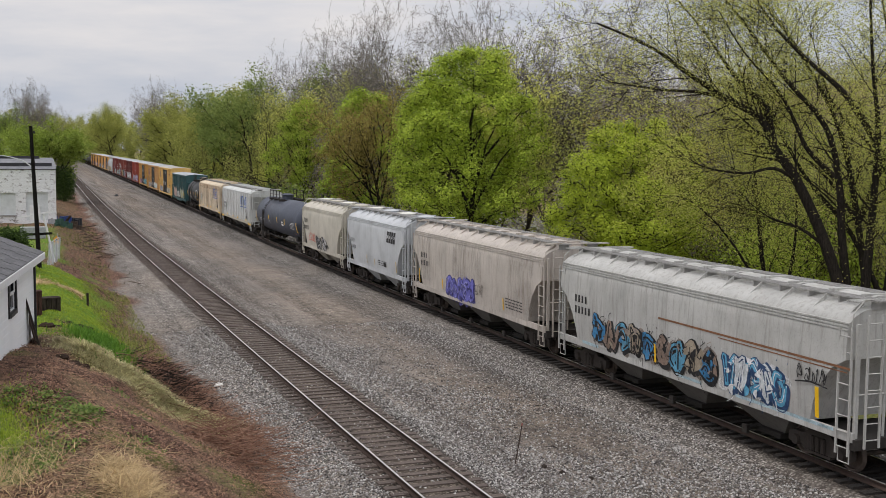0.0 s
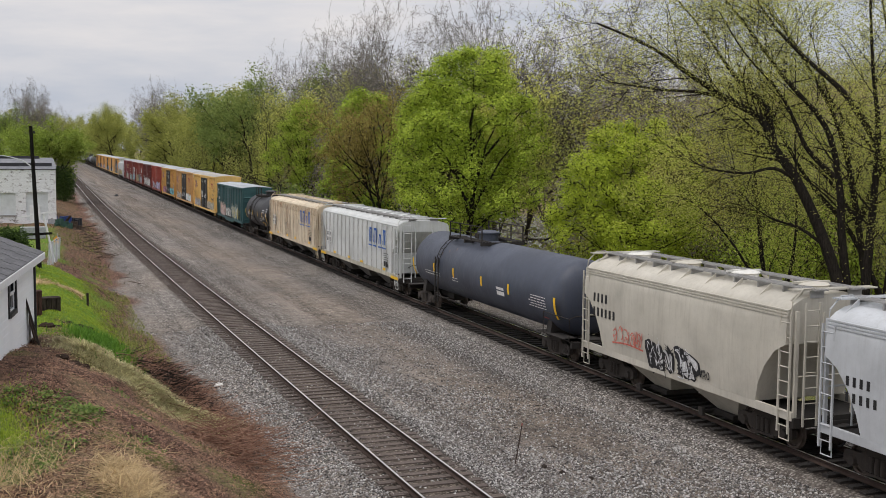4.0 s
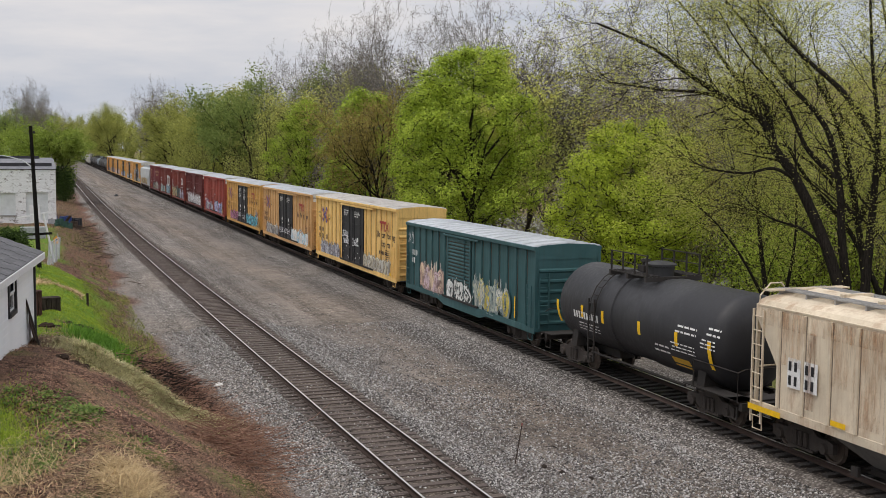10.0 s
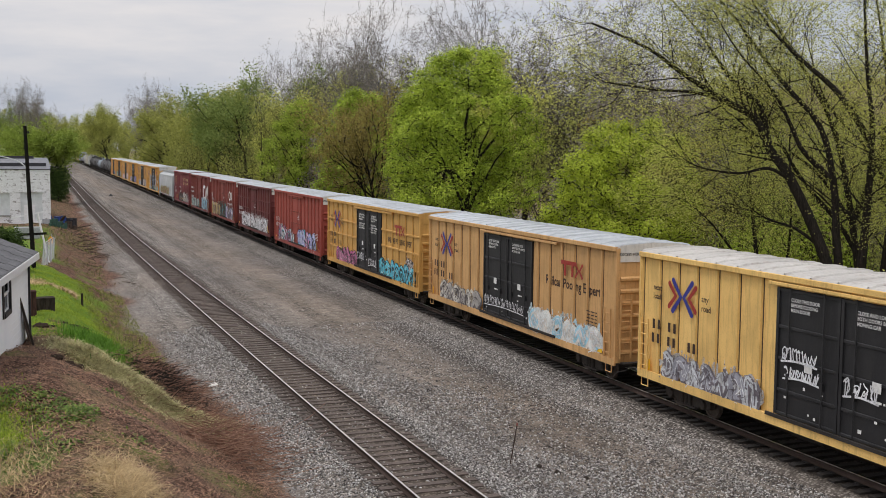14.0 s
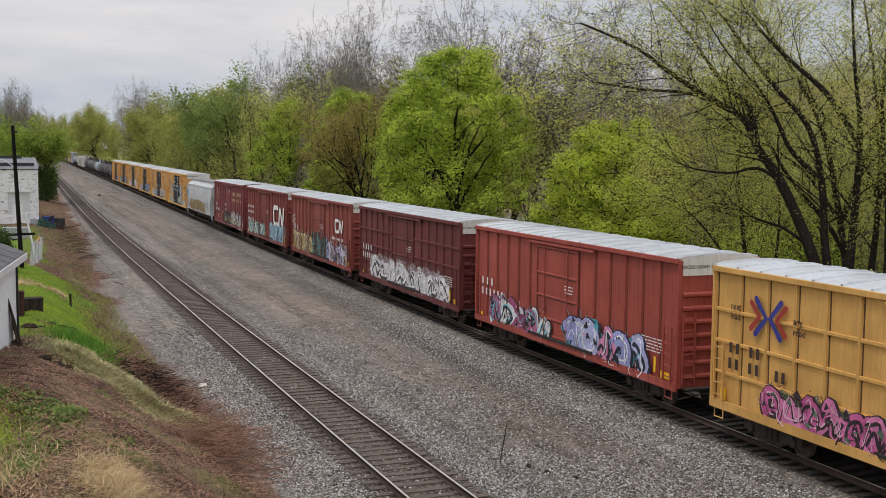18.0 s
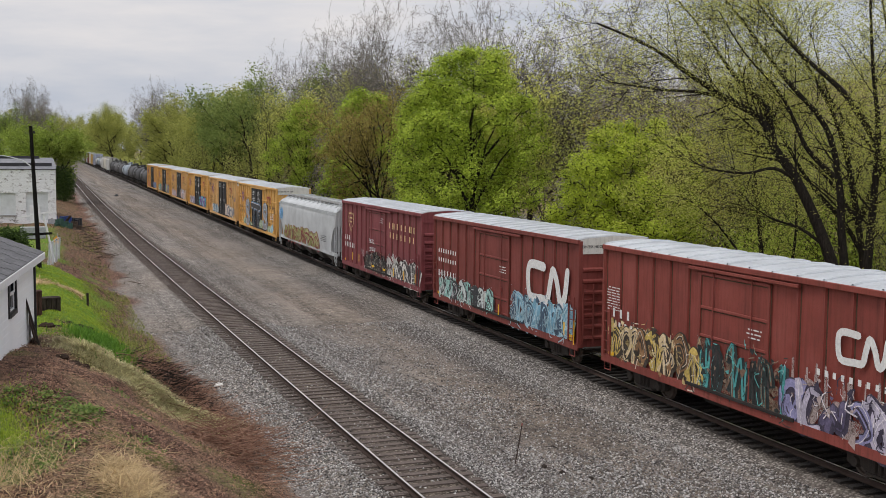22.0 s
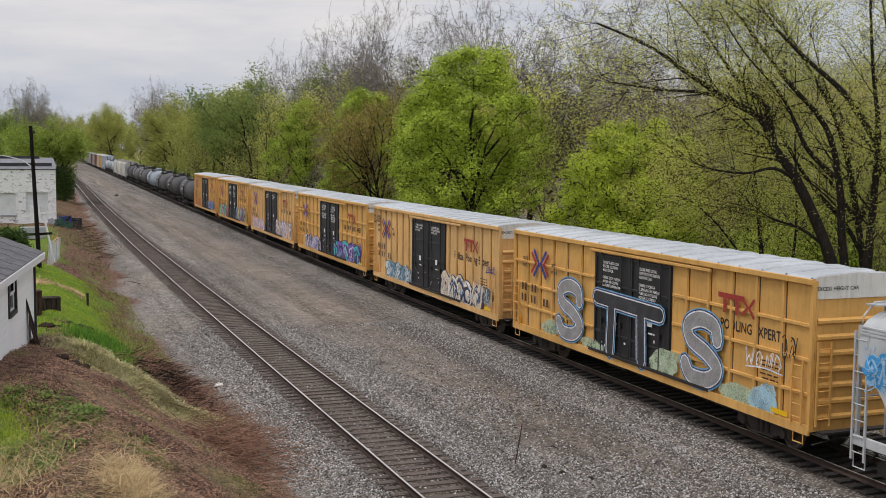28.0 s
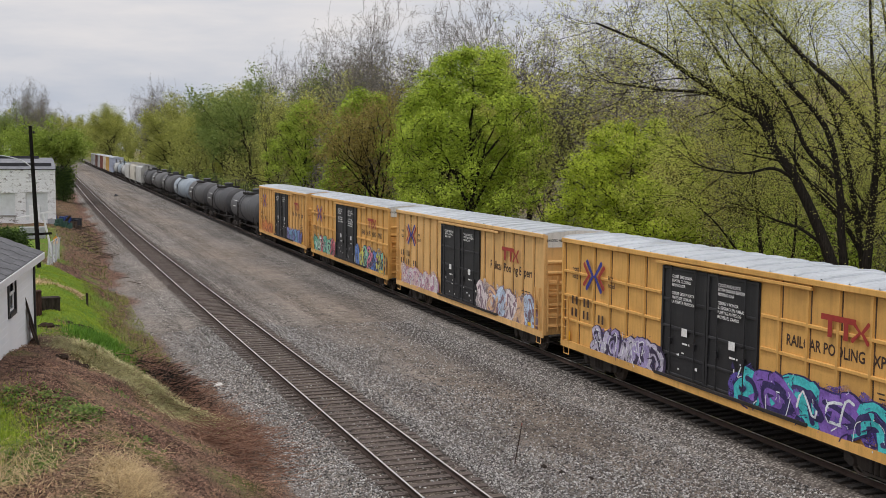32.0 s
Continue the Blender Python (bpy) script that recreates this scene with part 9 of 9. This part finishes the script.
def blades(name, x, y, length, width, mat, seed, label, lay=0.3, lift=0.0):
    """Grass or straw blades; lay: 0 upright, 1 flat."""
    rs = np.random.RandomState(seed)
    n = len(x)
    p = np.stack([x, y, ground_z(x, y) + lift * rs.uniform(0, 1, n)], 1)
    a = rs.uniform(0, 2 * np.pi, n)
    tilt = np.clip(rs.normal(lay, 0.2, n), 0.02, 0.99) * np.pi / 2
    ln = length * rs.uniform(0.5, 1.3, n)
    d = np.stack([np.cos(a) * np.sin(tilt), np.sin(a) * np.sin(tilt), np.cos(tilt)], 1) * ln[:, None]
    w = np.stack([-np.sin(a), np.cos(a), np.zeros(n)], 1) * width
    bend = np.stack([np.cos(a), np.sin(a), -0.6 * np.ones(n)], 1) * (ln * 0.18)[:, None]
    v = np.stack([p - w, p + w, p + d * 0.6 + w * 0.7 + bend * 0.2, p + d * 0.6 - w * 0.7 + bend * 0.2, p + d + bend], 1).reshape(-1, 3)
    i = np.arange(n)[:, None] * 5
    f = np.concatenate([i + np.array([[0, 1, 2]]), i + np.array([[0, 2, 3]]), i + np.array([[3, 2, 4]])])
    return tagged(new(name, quick(name, v, f, [mat])), label, name.replace("_", " "), kind="stuff")


rs = np.random.RandomState(9)


def scatter(n, cx, cy, sx, sy, turn=0.0, even=False):
    a = rs.uniform(-1.7, 1.7, (n, 2)) if even else rs.normal(0, 1, (n, 2))
    c, s = math.cos(turn), math.sin(turn)
    return cx + a[:, 0] * sx * c - a[:, 1] * sy * s, cy + a[:, 0] * sx * s + a[:, 1] * sy * c


x, y = rs.uniform(-1.5, 3.6, 26000), rs.uniform(37.5, 64, 26000)
keep = (foot(y) - x > 1.5 + 0.7 * wave(x, y, 0.9, 4)) & (x > 0.25 + (y < 38) * 1.5)
keep &= (np.hypot((x - 1.25) / 1.2, (y - 55.6 + 0.5 * (x - 1.25) ** 2) / 0.75) > 1.1)
for a_, b_, w_, h_ in ((0.85, 40.5, 0.5, 0.55), (1.45, 42.6, 0.5, 0.7), (2.2, 44.0, 0.45, 0.5)):
    keep &= np.hypot((x - a_) / w_, (y - b_) / h_) > 0.85 + 0.3 * wave(x, y, 4.0, 3)
blades("lawn_grass", x[keep], y[keep], 0.09, 0.012, LAWN, 1, "short bright green lawn on the bank", 0.35)
x = rs.uniform(0.1, 2.4, 3600)
blades("dry_grass", x, 55.6 - 0.5 * (x - 1.25) ** 2 + rs.normal(0, 0.5, 3600), 0.22, 0.022, STRAW, 14, "strip of pale straw on the lawn", 0.92, 0.03)
x, y = scatter(3000, 2.3, 39.0, 0.5, 1.3)
blades("rank_grass", x, y, 0.34, 0.014, TUFT, 2, "rank bright green grass beside the ridge", 0.3)
x, y = scatter(7000, -1.0, 24.9, 0.62, 1.2)
blades("lawn_grass", x, y, 0.11, 0.010, LAWN, 3, "small patch of mown grass", 0.35)
x, y = scatter(3200, 1.7, 21.0, 0.3, 0.75)
blades("dry_grass", x, y, 0.36, 0.006, STRAW, 4, "flattened pale dry grass", 0.9, 0.08)
x, y = scatter(900, -0.4, 21.6, 0.6, 1.3)
blades("dry_grass", x, y, 0.4, 0.006, STRAW, 5, "tangled dry grass", 0.75, 0.2)
t = rs.uniform(0, 1, 14000)
blades("cut_grass", 1.0 + 4.4 * t + rs.normal(0, 0.33, 14000), 35.6 - 2.4 * t + rs.normal(0, 0.55, 14000), 0.17, 0.012, leafy("pale_cut_grass", (0.24, 0.22, 0.09), (0.80, 0.74, 0.40), 0.2), 6, "pale cut grass along the ridge", 0.88, 0.05)
x, y = rs.uniform(-1.5, 6.6, 60000), 19 + 21 * rs.uniform(0, 1, 60000)
keep = (foot(y) - x > -0.5 + 0.5 * wave(x, y, 1.1, 2)) & (x > 0.22 - 0.138 * (37.7 - y)) & (np.hypot(x + 1.0, (y - 24.9) * 0.6) > 1.0)
blades("leaf_litter", x[keep], y[keep], 0.07, 0.014, LITTER, 7, "reddish-brown dead leaves and stems on the bank", 0.9, 0.06)
cx, cy = rs.uniform(-1.2, 4.4, 420), 19 + 12.5 * rs.uniform(0, 1, 420) ** 1.2
pick = (wave(cx, cy, 0.9, 52) > 0.1) & ((np.hypot((cx - 0.5) / 1.1, (cy - 27.2) / 2.6) < 1) | (np.hypot((cx - 2.9) / 0.6, (cy - 21.6) / 1.0) < 1) | (np.hypot((cx - 0.4) / 1.2, (cy - 22.4) / 2.2) < 1) | (rs.uniform(0, 1, len(cx)) < 0.07))
cx, cy = cx[pick], cy[pick]
x = np.repeat(cx, 70) + rs.normal(0, 0.17, len(cx) * 70)
y = np.repeat(cy, 70) + rs.normal(0, 0.24, len(cx) * 70)
keep = (foot(y) - x > 0.3) & (x > 0.25 - 0.138 * (37.7 - y))
blades("weeds", x[keep], y[keep], 0.10, 0.026, leafy("low_bank_weeds", (0.07, 0.13, 0.025), (0.26, 0.36, 0.09), 0.35), 8, "scattered green weeds on the bank", 0.75, 0.05)
x, y = rs.uniform(1.5, 5.4, 9000), rs.uniform(39, 66, 9000)
keep = (foot(y) - x > 0.1) & (foot(y) - x < 2.6)
blades("rough_grass", x[keep], y[keep], 0.2, 0.012, leafy("rough_bank_grass", (0.13, 0.16, 0.03), (0.34, 0.36, 0.10), 0.3), 9, "rough yellow-green grass at the edge of the bank", 0.5)
x, y = rs.uniform(0.5, 7.2, 7000), rs.uniform(64, 125, 7000)
keep = (foot(y) - x > 0.0) & (foot(y) - x < 6)
blades("dead_weeds", x[keep], y[keep], 0.2, 0.02, LITTER, 10, "brown dead weeds along the far bank", 0.85)


def sticks(name, n, cx, cy, sx, sy, height, length, r, mat, seed, label):
    rr = random.Random(seed)
    out = []
    for _ in range(n):
        x, y = cx + rr.gauss(0, sx), cy + rr.gauss(0, sy)
        fall = math.exp(-((x - cx) / sx / 1.6) ** 2 - ((y - cy) / sy / 1.6) ** 2)
        p = Vector((x, y, float(ground_z(x, y)) + rr.uniform(0.0, 1) * height * fall))
        a, b_ = rr.uniform(0, 6.28), rr.uniform(-0.15, 0.4)
        d = Vector((math.cos(a) * math.cos(b_), math.sin(a) * math.cos(b_), math.sin(b_))) * length * rr.uniform(0.5, 1.3)
        q = p + d * 0.5 + Vector((rr.gauss(0, 0.06), rr.gauss(0, 0.06), rr.gauss(0, 0.05)))
        out.append(([p, q, p + d], [r, r * 0.8, r * 0.4], 3))
    v, f = tubes(out)
    return tagged(new(name, quick(name, v, f, [mat])), label, "brush", kind="stuff")


sticks("brush_pile", 650, 4.35, 38.0, 0.6, 1.5, 0.4, 0.75, 0.012, BARK_DARK, 1, "dark tangled pile of cut brush")
sticks("dead_stems", 620, 5.5, 31.2, 0.75, 1.7, 0.45, 1.2, 0.010, STEMS, 2, "reddish dead stems at the edge of the gravel")
sticks("brush_pile", 620, 4.4, 38.2, 0.66, 1.6, 0.5, 0.8, 0.011, STEMS, 8, "brown dry sticks on the brush pile")
sticks("dead_stems", 160, 4.6, 34.0, 1.0, 2.0, 0.2, 0.6, 0.006, STEMS, 3, "reddish dead stems on the bank")
sticks("dead_stems", 120, 1.0, 24.0, 1.0, 1.8, 0.1, 0.45, 0.005, STRAW, 4, "dry stems on the bank")


sticks("twigs", 90, 13.8, 36.0, 2.0, 9.0, 0.02, 0.4, 0.012, BARK_DARK, 21, "dark broken twigs on the gravel")
sticks("twigs", 160, 5.2, 100.0, 0.9, 12.0, 0.15, 1.0, 0.03, PLANK, 22, "broken sticks and boards on the far bank")
x, y = rs.uniform(0.8, 6.6, 5000), rs.uniform(66, 122, 5000)
keep = (foot(y) - x > 0.6) & (foot(y) - x < 5.5) & (wave(x, y, 0.5, 40) > -0.1)
blades("rough_grass", x[keep], y[keep], 0.28, 0.022, leafy("olive_bank_weeds", (0.09, 0.10, 0.025), (0.30, 0.30, 0.09), 0.2), 23, "olive weeds along the far bank", 0.6)


def ballast():
    """Loose stones over the nearer gravel."""
    m, nt, b = base("ballast_stone", 0.9)
    g = nt.nodes.new("ShaderNodeNewGeometry")
    c = ramp(nt, g.outputs["Random Per Island"], [(0.0, (0.035, 0.031, 0.029)), (0.35, (0.16, 0.15, 0.142)), (0.75, (0.40, 0.385, 0.37)), (1.0, (0.68, 0.66, 0.64))])
    nt.links.new(c, b.inputs["Base Color"])
    r = np.random.RandomState(2)
    n = 95000
    y = 20.5 + 32 * r.uniform(0, 1, n) ** 1.5
    x = r.uniform(5.2, 21.5, n)
    u = foot(y) + 0.5 * wave(x, y, 0.8, 11) - x
    d1, d2 = np.abs(x - near_x(y)), np.abs(x - main_x(y))
    thin = smooth(2.4, 3.4, d1) * smooth(2.6, 4.2, d2) * smooth(-0.35, 0.35, wave(x, y, 0.55, 6))
    keep = (u < 0) & (r.uniform(0, 1, n) > 0.75 * thin) & (d2 > 1.9) & ((d1 > 1.3) | (r.uniform(0, 1, n) < 0.06))
    x, y = x[keep], y[keep]
    n = len(x)
    s = r.uniform(0.016, 0.042, (n, 1, 1))
    octa = np.array([(1, 0, 0), (0, 1, 0), (-1, 0, 0), (0, -1, 0), (0, 0, 0.8), (0, 0, -0.8)], float)
    v = octa[None] * s * r.uniform(0.6, 1.35, (n, 6, 3))
    a = r.uniform(0, 6.28, n)
    ca, sa = np.cos(a)[:, None], np.sin(a)[:, None]
    v = np.stack([v[..., 0] * ca - v[..., 1] * sa, v[..., 0] * sa + v[..., 1] * ca, v[..., 2]], -1)
    v += np.stack([x, y, ground_z(x, y) + 0.012], 1)[:, None, :]
    f = np.array([(0, 1, 4), (1, 2, 4), (2, 3, 4), (3, 0, 4), (1, 0, 5), (2, 1, 5), (3, 2, 5), (0, 3, 5)])
    f = (np.arange(n)[:, None, None] * 6 + f[None]).reshape(-1, 3)
    tagged(new("ballast_stones", quick("ballast_stones", v.reshape(-1, 3), f, [m])), "loose grey crushed-stone ballast", "gravel", kind="stuff")


ballast()


# ---------------------------------------------------------------- what moves
def motions():
    """The train rolls towards the bridge at an even pace."""
    for car, middle in TRAIN:
        rows = []
        for k in range(0, 33):
            x, y, z, head = main_line(middle - SPEED * k)
            rows.append((float(k), pose(x, y, z, 0, 0, -math.degrees(head))))
        walk(car, rows)


motions()
